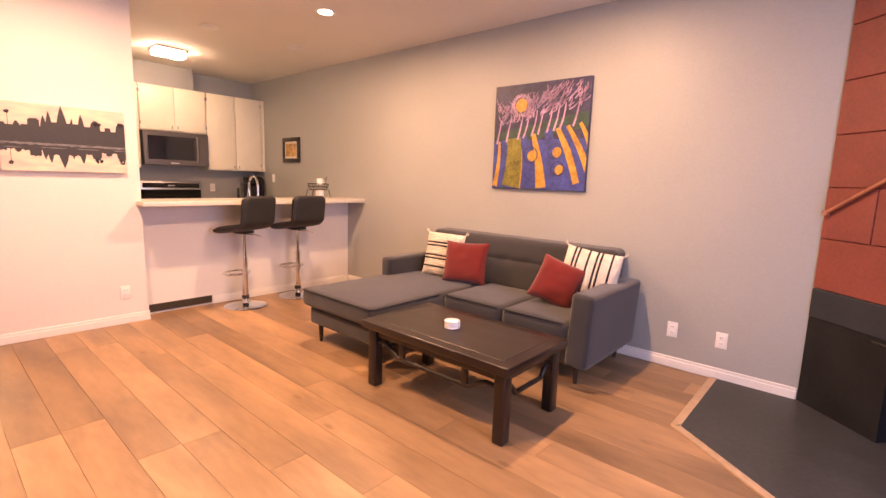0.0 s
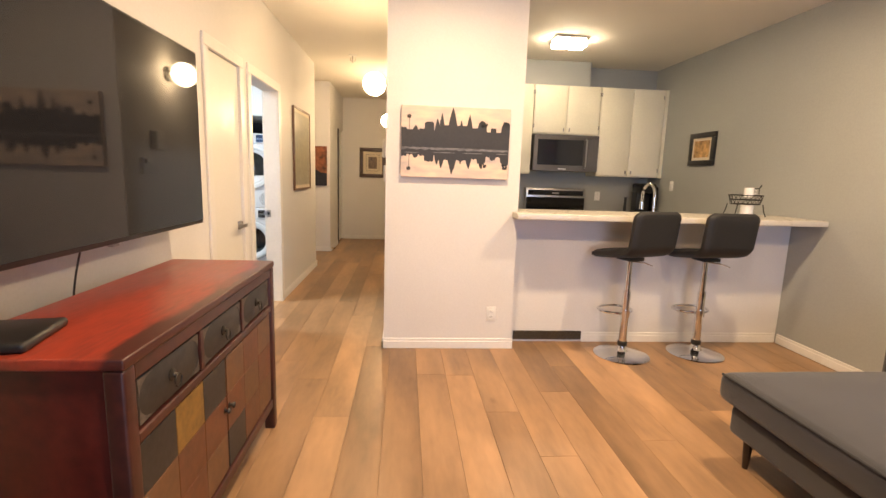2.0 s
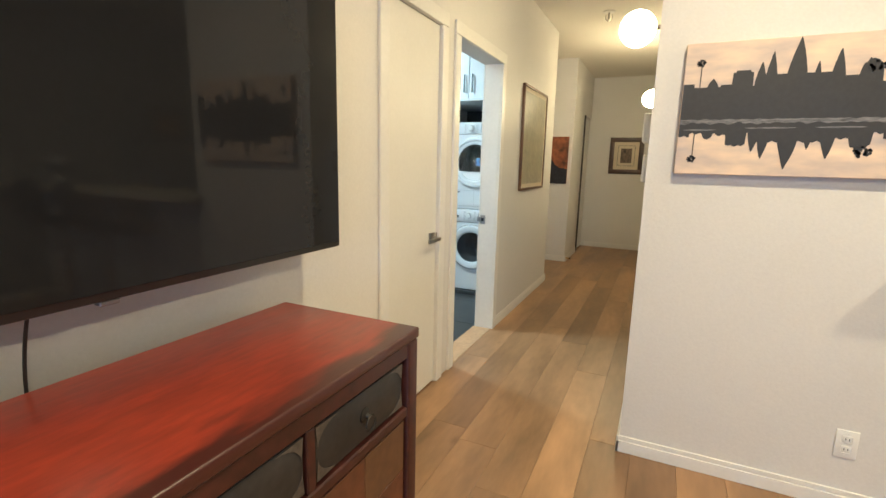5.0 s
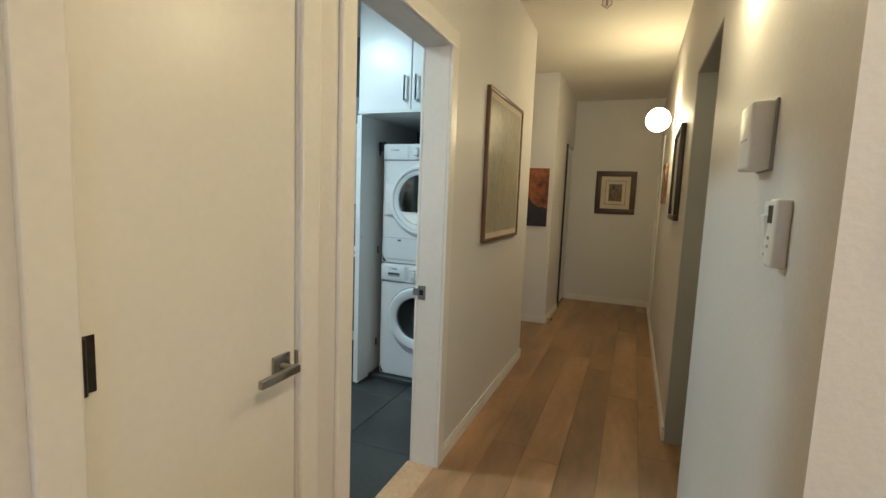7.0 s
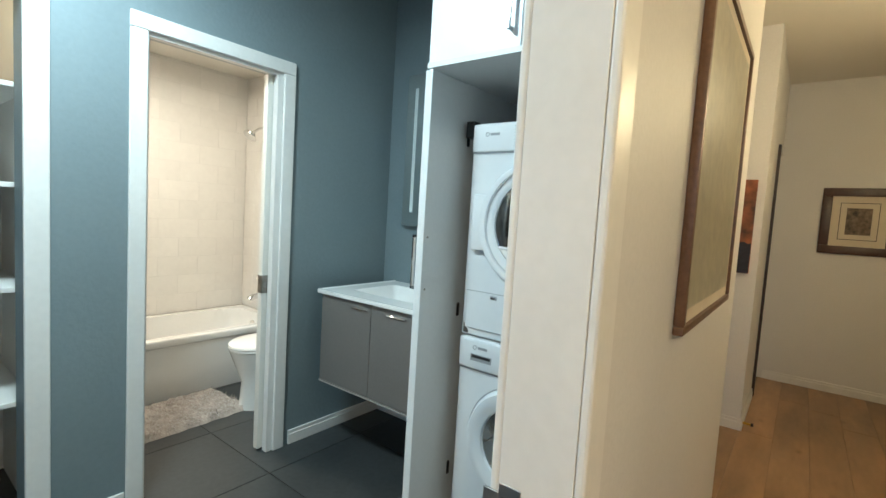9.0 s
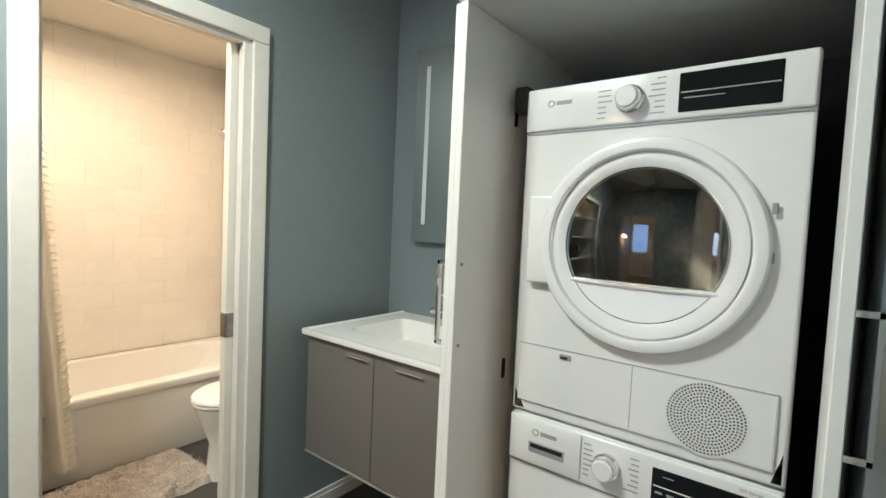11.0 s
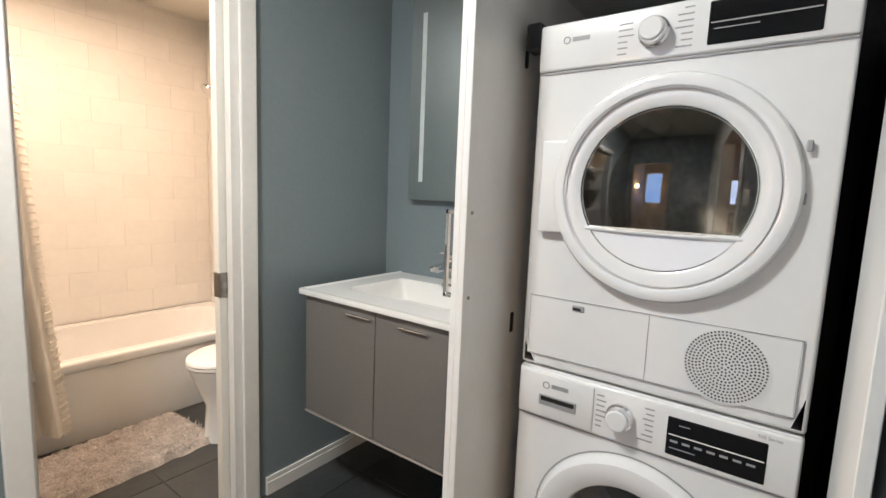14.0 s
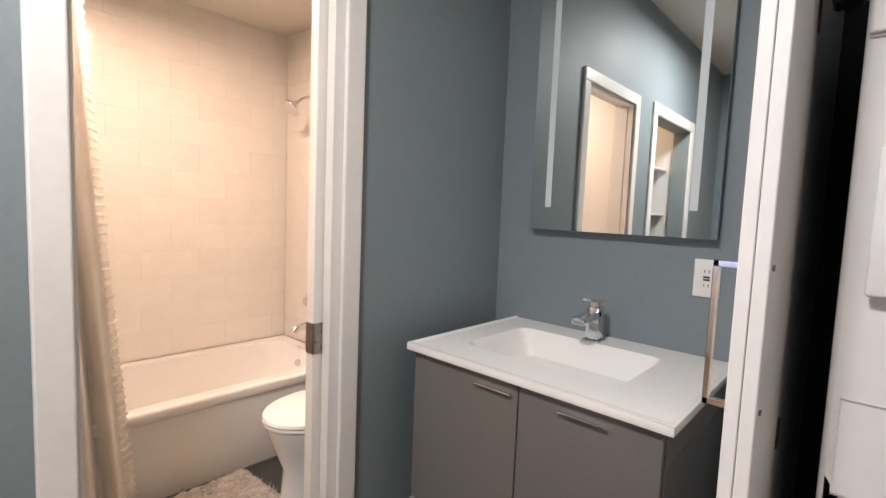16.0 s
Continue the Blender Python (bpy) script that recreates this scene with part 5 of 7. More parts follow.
for z, s in ((0.10, 0.85), (0.135, 0.93), (0.17, 1.0)):
    part("hoop", tube(ring((bk0.x, bk0.y, bk0.z + z), 0.085 * s, 0.135 * s), 0.0035, 7), M_WIRE, wb)
wv = bmesh.new()
for k in range(20):
    a = k / 20 * 6.283
    tube([(bk0.x + 0.072 * math.cos(a), bk0.y + 0.115 * math.sin(a), bk0.z + 0.10), (bk0.x + 0.085 * math.cos(a + 0.3), bk0.y + 0.135 * math.sin(a + 0.3), bk0.z + 0.17)], 0.002, 5, bm=wv)
part("mesh", wv, M_WIRE, wb)
for sx in (-1, 1):
    for sy in (-1, 1):
        part("leg", tube([(bk0.x + sx * 0.06, bk0.y + sy * 0.105, bk0.z + 0.10), (bk0.x + sx * 0.062, bk0.y + sy * 0.115, bk0.z + 0.05), (bk0.x + sx * 0.07, bk0.y + sy * 0.13, bk0.z + 0.004)], 0.004, 7), M_WIRE, wb)
part("scroll", tube([(bk0.x, bk0.y + 0.06 + 0.075 * u - 0.02 * math.sin(u * 9), bk0.z + 0.17 + 0.075 * math.sin(u * math.pi) + 0.015 * math.sin(u * 12)) for u in [i / 16 for i in range(17)]], 0.003, 7), M_WIRE, wb)
solid("paper_roll", lathe([(0.045, 0), (0.046, 0.003), (0.046, 0.095), (0.02, 0.096)], pose(bk0.x, bk0.y + 0.02, bk0.z), 24), M_WHITEP, "short white paper roll under the basket", "paper roll")
cup = bmesh.new()
lathe([(0.028, 0), (0.034, 0.004), (0.036, 0.075), (0.033, 0.075), (0.031, 0.01), (0.0, 0.008)], pose(bk0.x, bk0.y + 0.02, bk0.z + 0.155), 24, bm=cup)
tube([(bk0.x, bk0.y + 0.055, bk0.z + 0.175), (bk0.x, bk0.y + 0.08, bk0.z + 0.185), (bk0.x, bk0.y + 0.08, bk0.z + 0.21), (bk0.x, bk0.y + 0.055, bk0.z + 0.22)], 0.004, 7, bm=cup)
solid("mug", cup, M_CERAMIC, "white mug resting in the wire basket", "mug")

# bar stools
M_LEATHER = mat("black_faux_leather", (0.012, 0.012, 0.013), 0.62, vary=0.15, scale=8, grain=220, bump=0.25)


def bar_stool():
    root = thing("bar_stool", "black upholstered bar stool on a chrome pedestal", "bar stool", (0, 0, 0), "stools at the bar")
    part("base", lathe([(0.20, 0), (0.205, 0.005), (0.195, 0.010), (0.12, 0.022), (0.05, 0.038), (0.035, 0.055), (0.030, 0.075)], None, 44), M_CHROME, root)
    part("pole", rod((0, 0, 0.06), (0, 0, 0.50), 0.029, n=24), M_CHROME, root)
    part("piston", rod((0, 0, 0.50), (0, 0, 0.735), 0.021, n=20), M_CHROME, root)
    part("collar", lathe([(0.030, 0.075), (0.036, 0.08), (0.036, 0.11), (0.030, 0.115)], None, 24), M_BLACKP, root)
    fr = bmesh.new()
    tube([(0.03, 0.0, 0.33)] + [(0.11 + 0.11 * math.cos(math.pi - 2 * math.pi * (k / 26)), 0.135 * math.sin(2 * math.pi * k / 26), 0.33) for k in range(27)], 0.010, 10, bm=fr)
    part("footrest", fr, M_CHROME, root)
    part("footrest_clamp", rod((0, 0, 0.305), (0, 0, 0.355), 0.036, n=22), M_CHROME, root)
    part("swivel_plate", box(-0.07, -0.07, 0.738, 0.07, 0.07, 0.765, 0.006, 2), M_BLACKP, root)
    part("height_lever", tube([(0.0, -0.02, 0.725), (-0.02, -0.12, 0.715), (-0.03, -0.19, 0.69)], 0.005, 8), M_CHROME, root)

    def shell(u, v, off):
        a = u * 2 - 1
        s = v * 0.66
        if s < 0.33:
            x, z = 0.19 - s, 0.785 + 0.035 * (s / 0.33) ** 2 - 0.02 * (1 - s / 0.33) ** 3
            nx, nz = 0.0, 1.0
        else:
            k = (s - 0.33) / 0.33
            bend = min(1.0, k / 0.18)
            x = -0.14 - 0.05 * math.sin(bend * math.pi / 2) - 0.035 * k
            z = 0.82 + 0.30 * max(0, k - 0.02)
            nx, nz = math.sin(bend * math.pi / 2), math.cos(bend * math.pi / 2)
        edge = (1 - abs(a) ** 6) ** 0.5 * (1 - abs(2 * v - 1) ** 14) ** 0.4
        w = 0.200 if v < 0.5 else 0.203
        round_top = 1 - 0.25 * max(0, (v - 0.9) / 0.1) ** 3
        t = off * (0.014 + 0.022 * edge)
        return Vector((x + nx * t, a * w * round_top, z + nz * t))
    sh = sheet(lambda u, v: shell(u, v, 1), 20, 40)
    sheet(lambda u, v: shell(u, v, -1), 20, 40, bm=sh)
    own = sh
    # close the rim between the two skins
    own.verts.ensure_lookup_table()
    rim = [e for e in own.edges if len(e.link_faces) == 1]
    bmesh.ops.bridge_loops(own, edges=rim)
    bmesh.ops.recalc_face_normals(own, faces=own.faces)
    part("seat_shell", own, M_LEATHER, root)
    for zz in (0.93, 1.02):
        part("seam", tube([(-0.167 - 0.03 * (zz - 0.93), -0.17 + 0.34 * k / 10, zz) for k in range(11)], 0.003, 6), M_BLACKP, root)
    return root


stool = bar_stool()
stool.matrix_basis = pose(-4.17, 2.41, 0, 0, 0, 197)
copy_thing(stool, pose(-4.20, 3.02, 0, 0, 0, 185))

# ceiling fittings
M_GLOW = glow("lit_opal_glass", (1.0, 0.70, 0.39), GLOBE_GLOW)
M_FARGLOW = glow("lit_far_opal_glass", (1.0, 0.70, 0.39), FAR_GLOBE_GLOW)
M_BULB = glow("lit_warm_bulb", (1.0, 0.66, 0.33), 230.0)
M_KGLOW = glow("lit_kitchen_glass", (1.0, 0.78, 0.52), KITCHEN_GLOW)
M_CAN = glow("lit_recessed_lens", (1.0, 0.80, 0.56), 26.0)
M_CGLOW = glow("lit_laundry_lens", (0.90, 0.97, 1.0), 9.0)
M_BGLOW = glow("lit_bath_lens", (1.0, 0.82, 0.62), 9.0)
kl = thing("kitchen_ceiling_light", "square flush ceiling light with two lit glass shades", "ceiling light", (-5.72, 2.34, H))
part("plate", box(-5.86, 2.17, H - 0.025, -5.58, 2.51, H, 0.004, 2), M_CHROME, kl)
for yy in (2.255, 2.425):
    part("shade", box(-5.80, yy - 0.075, H - 0.085, -5.64, yy + 0.075, H - 0.026, 0.014, 3), M_KGLOW, kl)
# first position is the real fitting; the other three are added over the fill lamps
for x, y in ((-3.21, 2.72), (-1.2, 2.72), (-1.2, 1.0), (-3.21, 1.0)):
    rl = thing("recessed_light", "round white recessed ceiling light, lit; three of the four are added", "ceiling light", (x, y, H), "recessed ceiling lights")
    part("trim_ring", lathe([(0.060, -0.003), (0.085, -0.006), (0.088, 0.0), (0.060, 0.0)], pose(x, y, H), 32), M_TRIM, rl)
    part("lens", lathe([(0.0, -0.012), (0.058, -0.006), (0.058, -0.001)], pose(x, y, H), 28), M_CAN, rl)
for x, y in ((-4.47, 2.28), (-4.42, 3.15)):
    cpl = thing("ceiling_cap", "flat round white cover plate on the ceiling", "cover plate", (x, y, H), "ceiling cover plates")
    part("disc", lathe([(0.0, -0.014), (0.07, -0.013), (0.085, -0.004), (0.085, 0.0)], pose(x, y, H), 30), M_TRIM, cpl)
spk = thing("sprinkler", "small brass fire sprinkler head under a white plate", "sprinkler", (-6.87, 0.07, H))
part("plate", lathe([(0.012, -0.012), (0.05, -0.008), (0.055, 0.0)], pose(-6.87, 0.07, H), 24), M_TRIM, spk)
part("stem", rod((-6.87, 0.07, H - 0.07), (-6.87, 0.07, H - 0.01), 0.008, n=10), M_NICKEL, spk)
part("deflector", tube([(-6.87, 0.045, H - 0.03), (-6.87, 0.038, H - 0.06), (-6.87, 0.07, H - 0.085), (-6.87, 0.102, H - 0.06), (-6.87, 0.095, H - 0.03)], 0.004, 7), M_NICKEL, spk)

# ---- hallway ----
def sconce(x, label, lit):
    root = thing("wall_sconce", label, "wall lamp", (x, PY0, 2.045), "globe sconces in the hallway")
    part("back_plate", lathe([(0.06, 0), (0.06, 0.012), (0.05, 0.018)], pose(x, PY0, 2.045, 90, 0, 0), 28), M_IRON, root)
    part("arm", rod((x, PY0 - 0.015, 2.045), (x, PY0 - 0.045, 2.045), 0.012, n=12), M_NICKEL, root)
    g = bmesh.new()
    bmesh.ops.create_uvsphere(g, u_segments=32, v_segments=20, radius=0.093)
    part("globe", turned(g, Matrix.Translation((x, PY0 - 0.133, 2.045))), lit, root, "lit white glass globe")


sconce(-4.98, "lit white globe sconce on the hallway wall", M_GLOW)
sconce(-7.80, "lit white globe sconce further along the hallway", M_FARGLOW)

M_WOODFR = mat("brown_wood_frame", (0.14, 0.070, 0.034), 0.4, vary=0.2, scale=6, grain=60, bump=0.12)
M_DARKFR = mat("dark_wood_frame", (0.030, 0.017, 0.013), 0.4, vary=0.2, scale=6, grain=60, bump=0.12)
M_UMBER = mat("umber_stained_frame", (0.060, 0.026, 0.016), 0.4, vary=0.2, scale=6, grain=60, bump=0.12)
M_BLACKFR = mat("black_picture_frame", (0.012, 0.011, 0.011), 0.35, vary=0.15, bump=0.06)
M_MATB = mat("cream_mat_board", (0.66, 0.58, 0.45), 0.8, vary=0.04, grain=200, bump=0.05)
M_MAP = mat("faded_map_print", (0.36, 0.33, 0.23), 0.35, vary=0.16, scale=7, grain=24, bump=0.02)
M_SEPIA = mat("sepia_print", (0.16, 0.11, 0.075), 0.6, vary=0.6, scale=14, grain=40, bump=0.02)
M_GLAZED = mat("glazed_grey_print", (0.15, 0.135, 0.11), 0.35, vary=0.45, scale=11, grain=30, bump=0.0, coat=1.0)
M_DUSKP = mat("burnt_orange_print", (0.26, 0.085, 0.032), 0.55, vary=0.5, scale=5, grain=16, bump=0.02)
M_NAVYP = mat("navy_print", (0.02, 0.02, 0.032), 0.55, vary=0.4, scale=7, grain=30, bump=0.02)
M_AMBER = mat("amber_print", (0.55, 0.32, 0.12), 0.55, vary=0.35, scale=12, grain=30, bump=0.02)


def framed(name, label, m, w, h, fw, frame_mat, mats, depth=0.025):
    """A framed picture in local xz, facing -y; mats: (inset, material) from the outside in."""
    at = m.translation
    root = thing(name, label, "picture", at)
    for a, b, c, d in ((-w / 2, -h / 2, w / 2, -h / 2 + fw), (-w / 2, h / 2 - fw, w / 2, h / 2), (-w / 2, -h / 2 + fw, -w / 2 + fw, h / 2 - fw), (w / 2 - fw, -h / 2 + fw, w / 2, h / 2 - fw)):
        part("frame_rail", turned(box(a, -depth, b, c, 0, d, 0.004, 2), m), frame_mat, root)
    for k, (inset, mm, nm) in enumerate(mats):
        part(nm, turned(box(-w / 2 + fw + inset, -depth + 0.010 - k * 0.0015, -h / 2 + fw + inset, w / 2 - fw - inset, -depth + 0.0115 - k * 0.0015 + 0.002, h / 2 - fw - inset), m), mm, root, "", False)
    return root


framed("framed_map", "tall brown framed faded map under glass", pose(-6.57, SY, 1.545, 0, 0, 180), 0.84, 0.91, 0.022, M_WOODFR, ((0, M_MATB, "mat_board"), (0.035, M_MAP, "print")))
framed("framed_print", "dark brown framed print with a wide cream mat", pose(-10.20, 0.085, 1.495, 0, 0, 90), 0.505, 0.565, 0.070, M_UMBER, ((0, M_MATB, "mat_board"), (0.055, M_DRAWER, "inner_line"), (0.060, M_MATB, "inner_mat"), (0.10, M_SEPIA, "print")))
framed("framed_print", "narrow dark framed glazed picture on the hallway wall", pose(-7.02, PY0, 1.56, 0, 0, 0), 0.52, 0.60, 0.035, M_DARKFR, ((0, M_GLAZED, "mat_board"), (0.05, M_GLAZED, "print")), 0.03)
framed("framed_print", "small brown framed print under the sconce", pose(-8.39, PY0, 1.55, 0, 0, 0), 0.37, 0.36, 0.05, M_WOODFR, ((0, M_MATB, "mat_board"), (0.04, M_SEPIA, "print")), 0.03)
framed("framed_print", "small black framed amber print on the grey wall", pose(-5.75, NY, 1.675, 0, 0, 0), 0.43, 0.345, 0.055, M_BLACKFR, ((0, M_MATB, "mat_board"), (0.03, M_AMBER, "print")), 0.03)
np_ = thing("canvas_print", "canvas print of a dark hill under an orange sky", "picture", (-8.655, -0.78, 1.08))
part("canvas", box(-8.659, -1.02, 1.075, -8.630, -0.535, 1.70, 0.002, 1), M_DUSKP, np_)
hill = bmesh.new()
n = 40
top = [hill.verts.new((-8.6285, -1.018 + 0.481 * i / n, 1.28 + 0.16 * math.exp(-((i / n - 0.45) / 0.2) ** 2) + 0.02 * noise.noise((i * 0.4, 0, 0)))) for i in range(n + 1)]
bot = [hill.verts.new((-8.6285, -1.018 + 0.481 * i / n, 1.077)) for i in range(n + 1)]
for i in range(n):
    hill.faces.new((bot[i], bot[i + 1], top[i + 1], top[i]))
part("hill", hill, M_NAVYP, np_, "dark hillside", False)

# hall closet door, slightly ajar of its jamb
cd = tagged(new("door_2"), "white flush closet door standing slightly open", "door", kind="structure")
cd.location = (-9.85, -0.53, 0)
part("leaf", box(-10.18, -0.545, 0.01, -9.52, -0.512, 2.05, 0.002, 1), M_DOOR, cd)
# solid dark strip, set proud, draws the shade of the door gap
part("edge_strip", box(-9.535, -0.56, 0.01, -9.502, -0.470, 2.06), M_DARKFR, cd, "dark strip standing for the shaded gap beside the closet door")
dst = thing("door_stop", "small brass door stop on the skirting corner", "door stop", (-8.70, -0.43, 0.04))
part("stem", rod((-8.70, -0.478, 0.045), (-8.70, -0.43, 0.045), 0.008, n=10), M_BRASS, dst)
part("tip", rod((-8.70, -0.43, 0.045), (-8.70, -0.415, 0.045), 0.012, n=12), M_BLACKP, dst)

# entry recess
M_ENTRY = mat("pale_grey_door_paint", (0.42, 0.41, 0.38), 0.4, vary=0.03, grain=50, bump=0.06)
ed = tagged(new("door_3"), "grey painted entry door set back in its recess", "door", kind="structure")
ed.location = (-6.0, 0.76, 0)
eleaf = part("leaf", box(-6.37, 0.765, 0.01, -5.62, 0.805, 2.05, 0.002, 1), M_ENTRY, ed)
# grey panels put the recess's shade over the white reveal and head
structure("trim_entry_reveal", box(-6.4085, PY0 + 0.002, 0, -6.375, 0.83, 2.058), M_GREY, "reveal of the entry recess, greyed for its shade", "trim")
structure("trim_entry_head", box(-6.375, PY0 + 0.004, 2.052, -5.602, 0.83, 2.0595), M_GREY, "head of the entry recess, greyed for its shade", "trim")
for z, r in ((1.10, 0.028), (0.94, 0.03)):
    k = part("lock", lathe([(r, 0), (r, 0.008), (r * 0.6, 0.014), (r * 0.55, 0.035), (r * 0.8, 0.04), (r * 0.8, 0.055), (0.004, 0.06)], pose(-6.31, 0.765, z, 90, 0, 0), 20), M_NICKEL, eleaf, "satin nickel lock")
part("door_viewer", lathe([(0.012, 0), (0.012, 0.005), (0.006, 0.006)], pose(-6.0, 0.765, 1.5, 90, 0, 0), 14), M_NICKEL, eleaf)

ic = thing("intercom", "thick white plastic chime box on the hallway wall", "door chime", (-4.73, PY0, 1.437))
part("body", box(-4.785, PY0 - 0.046, 1.437, -4.675, PY0, 1.578, 0.008, 3), M_WHITEP, ic)
part("back_plate", box(-4.788, PY0 - 0.006, 1.434, -4.670, PY0, 1.581, 0.002, 1), M_GREYP, ic)
part("cover_seam", box(-4.765, PY0 - 0.0468, 1.50, -4.70, PY0 - 0.0455, 1.502), M_GREYP, ic)
th = thing("thermostat", "white plastic wall thermostat with a small dark display", "thermostat", (-4.527, PY0, 1.25))
part("body", box(-4.552, PY0 - 0.026, 1.250, -4.502, PY0, 1.374, 0.006, 3), M_WHITEP, th)
part("display", box(-4.545, PY0 - 0.0272, 1.330, -4.518, PY0 - 0.0255, 1.362), M_BLACKG, th, "dark display window")
for dz in (1.285, 1.30):
    part("button", box(-4.538, PY0 - 0.0272, dz, -4.526, PY0 - 0.0255, dz + 0.006, 0.001, 1), M_GREYP, th)
wall_plate("light_switch", "white double rocker switch beside the thermostat", "switch", pose(-4.615, PY0, 1.312, 0, 0, 0), "switch", 0.112, 0.118, 2)

# ---- laundry ----
M_PANELW = mat("white_melamine_panel", (0.72, 0.73, 0.73), 0.38, vary=0.02, scale=3, grain=60, bump=0.03)
M_LACQ = mat("white_gloss_lacquer", (0.80, 0.81, 0.82), 0.30, vary=0.01, bump=0.0, rough_vary=0.04)
# near-black colour carries the shade round the machines inside the closet
M_CLOSETIN = mat("closet_shade_black", (0.055, 0.056, 0.06), 0.7, vary=0.2, bump=0.05)
M_DRUM = mat("perforated_drum_steel", (0.36, 0.34, 0.31), 0.35, 0.9, vary=0.2, scale=30, grain=90, bump=0.2)
# drum steel darkened so the washer's inside looks unlit behind its glass
M_WDRUM = mat("shade_dark_drum_steel", (0.085, 0.083, 0.080), 0.4, 0.8, vary=0.25, scale=30, grain=90, bump=0.2)
M_RUBBER = mat("grey_rubber_seal", (0.12, 0.125, 0.135), 0.6, vary=0.15, bump=0.08)
M_SMOKE = glass("smoked_glass", (0.58, 0.55, 0.51), 0.0, 1.8)
M_DOORGL = glass("door_glass", (0.40, 0.41, 0.42), 0.0, 1.6)

CY0, CY1 = -1.40, -0.645     # closet, inner sides
cl = thing("laundry_closet", "open white laundry closet, its inner shade put in as black sheets", "closet", (-6.75, -1.02, 0))
part("side_panel", box(WX + 0.002, -1.425, 0, -6.50, CY0, 2.69, 0.001, 1), M_PANELW, cl)
part("side_panel", box(WX + 0.002, CY1, 0, -6.26, SYB - 0.006, 2.69, 0.001, 1), M_PANELW, cl)
# thin black sheets over the white closet stand for the shade within
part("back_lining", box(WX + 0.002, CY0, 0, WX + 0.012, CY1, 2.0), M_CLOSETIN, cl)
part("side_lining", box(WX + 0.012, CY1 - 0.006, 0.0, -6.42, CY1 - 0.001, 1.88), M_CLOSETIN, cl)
part("top_panel", box(WX + 0.012, -1.425, 1.885, -6.275, CY1, 1.905, 0.001, 1), M_PANELW, cl)
part("plinth", box(WX + 0.012, CY0, 0, -6.42, CY1, 0.036, 0.002, 1), M_SLATE, cl, "charcoal tile plinth")
uc = thing("upper_cabinet", "white gloss two-door cabinet above the laundry closet", "cabinet", (-6.6, -1.02, 1.91))
part("body", box(WX + 0.012, -1.425, 1.906, -6.30, CY1, 2.69, 0.001, 1), M_PANELW, uc)
for a, b, hy in ((-1.425, -1.037, -1.075), (-1.033, CY1, -0.995)):
    d = part("door", box(-6.30, a + 0.002, 1.90, -6.280, b - 0.002, 2.688, 0.002, 1), M_LACQ, uc)
    h = part("handle", box(-6.262, hy - 0.006, 1.955, -6.252, hy + 0.006, 2.115, 0.002, 1), M_CHROME, d, "dark chrome bar handle")
    part("handle_post", box(-6.280, hy - 0.005, 1.957, -6.26, hy + 0.005, 1.969, 0.001, 1), M_CHROME, h)
    part("handle_post", box(-6.280, hy - 0.005, 2.101, -6.26, hy + 0.005, 2.113, 0.001, 1), M_CHROME, h)


def folded_door(y, out, label, x0, x1):
    """Two leaves folded together, seen edge on, with a bar handle on the outer face."""
    root = thing("bifold_door", label, "door", ((x0 + x1) / 2, y, 0.01), "laundry closet doors")
    s = 1 if out > 0 else -1
    inner = part("leaf", box(x0, y - 0.019, 0.015, x1, y - 0.001, 1.878, 0.0015, 1), M_PANELW, root)
    outer = part("leaf", box(x0, y + 0.001, 0.015, x1 + 0.004, y + 0.019, 1.878, 0.0015, 1), M_PANELW, root)
    face = y + s * 0.019
    hx = x1 - 0.018
    far = face + s * 0.032
    h = part("handle", box(hx - 0.006, min(far - s * 0.008, far), 1.05, hx + 0.006, max(far - s * 0.008, far), 1.262, 0.001, 1), M_CHROME, outer if s > 0 else inner, "chrome bar handle")
    for z in (1.05, 1.252):
        part("handle_post", box(hx - 0.006, min(face, far), z, hx + 0.006, max(face, far), z + 0.010, 0.001, 1), M_CHROME, h)
    back = y - s * 0.019
    for z in (1.056, 1.257):
        part("screw", rod((hx, back, z), (hx, back - s * 0.003, z), 0.0042, n=10), M_NICKEL, inner if s > 0 else outer)
    for z in (0.25, 0.95, 1.66):
        part("hinge", box(x0 - 0.012, y - 0.012 - s * 0.010, z - 0.028, x0 + 0.006, y + 0.012 - s * 0.010, z + 0.028, 0.003, 2), M_BLACKP, inner)


folded_door(-1.412, -1, "white folded closet door with a chrome bar handle", -6.52, -6.275)
rd = thing("bifold_door", "white closet door standing open beside the wall", "door", (-6.32, -0.684, 0.01), "laundry closet doors")
rl_ = part("leaf", box(-6.44, -0.694, 0.015, -6.195, -0.675, 1.878, 0.0015, 1), M_PANELW, rd)
rh = part("handle", box(-6.219, -0.651, 1.05, -6.207, -0.643, 1.262, 0.001, 1), M_CHROME, rl_, "chrome bar handle")
for z in (1.05, 1.252):
    part("handle_post", box(-6.219, -0.675, z, -6.207, -0.643, z + 0.010, 0.001, 1), M_CHROME, rh)
for z in (0.25, 0.95, 1.66):
    part("hinge", box(-6.452, -0.690, z - 0.028, -6.434, -0.660, z + 0.028, 0.003, 2), M_BLACKP, rl_)

MX = -6.466      # front of the machines
MY0, MY1 = -1.330, -0.732
MC = (MY0 + MY1) / 2


def front(y, z, x=MX):
    """Frame on the machine's front: local x runs along y, local y up, local z towards the room."""
    return Matrix(((0, 0, 1, x), (1, 0, 0, y), (0, 1, 0, z), (0, 0, 0, 1)))


def ring_lathe(profile, y, z, n=56, x=MX):
    return lathe(profile, front(y, z, x), n)


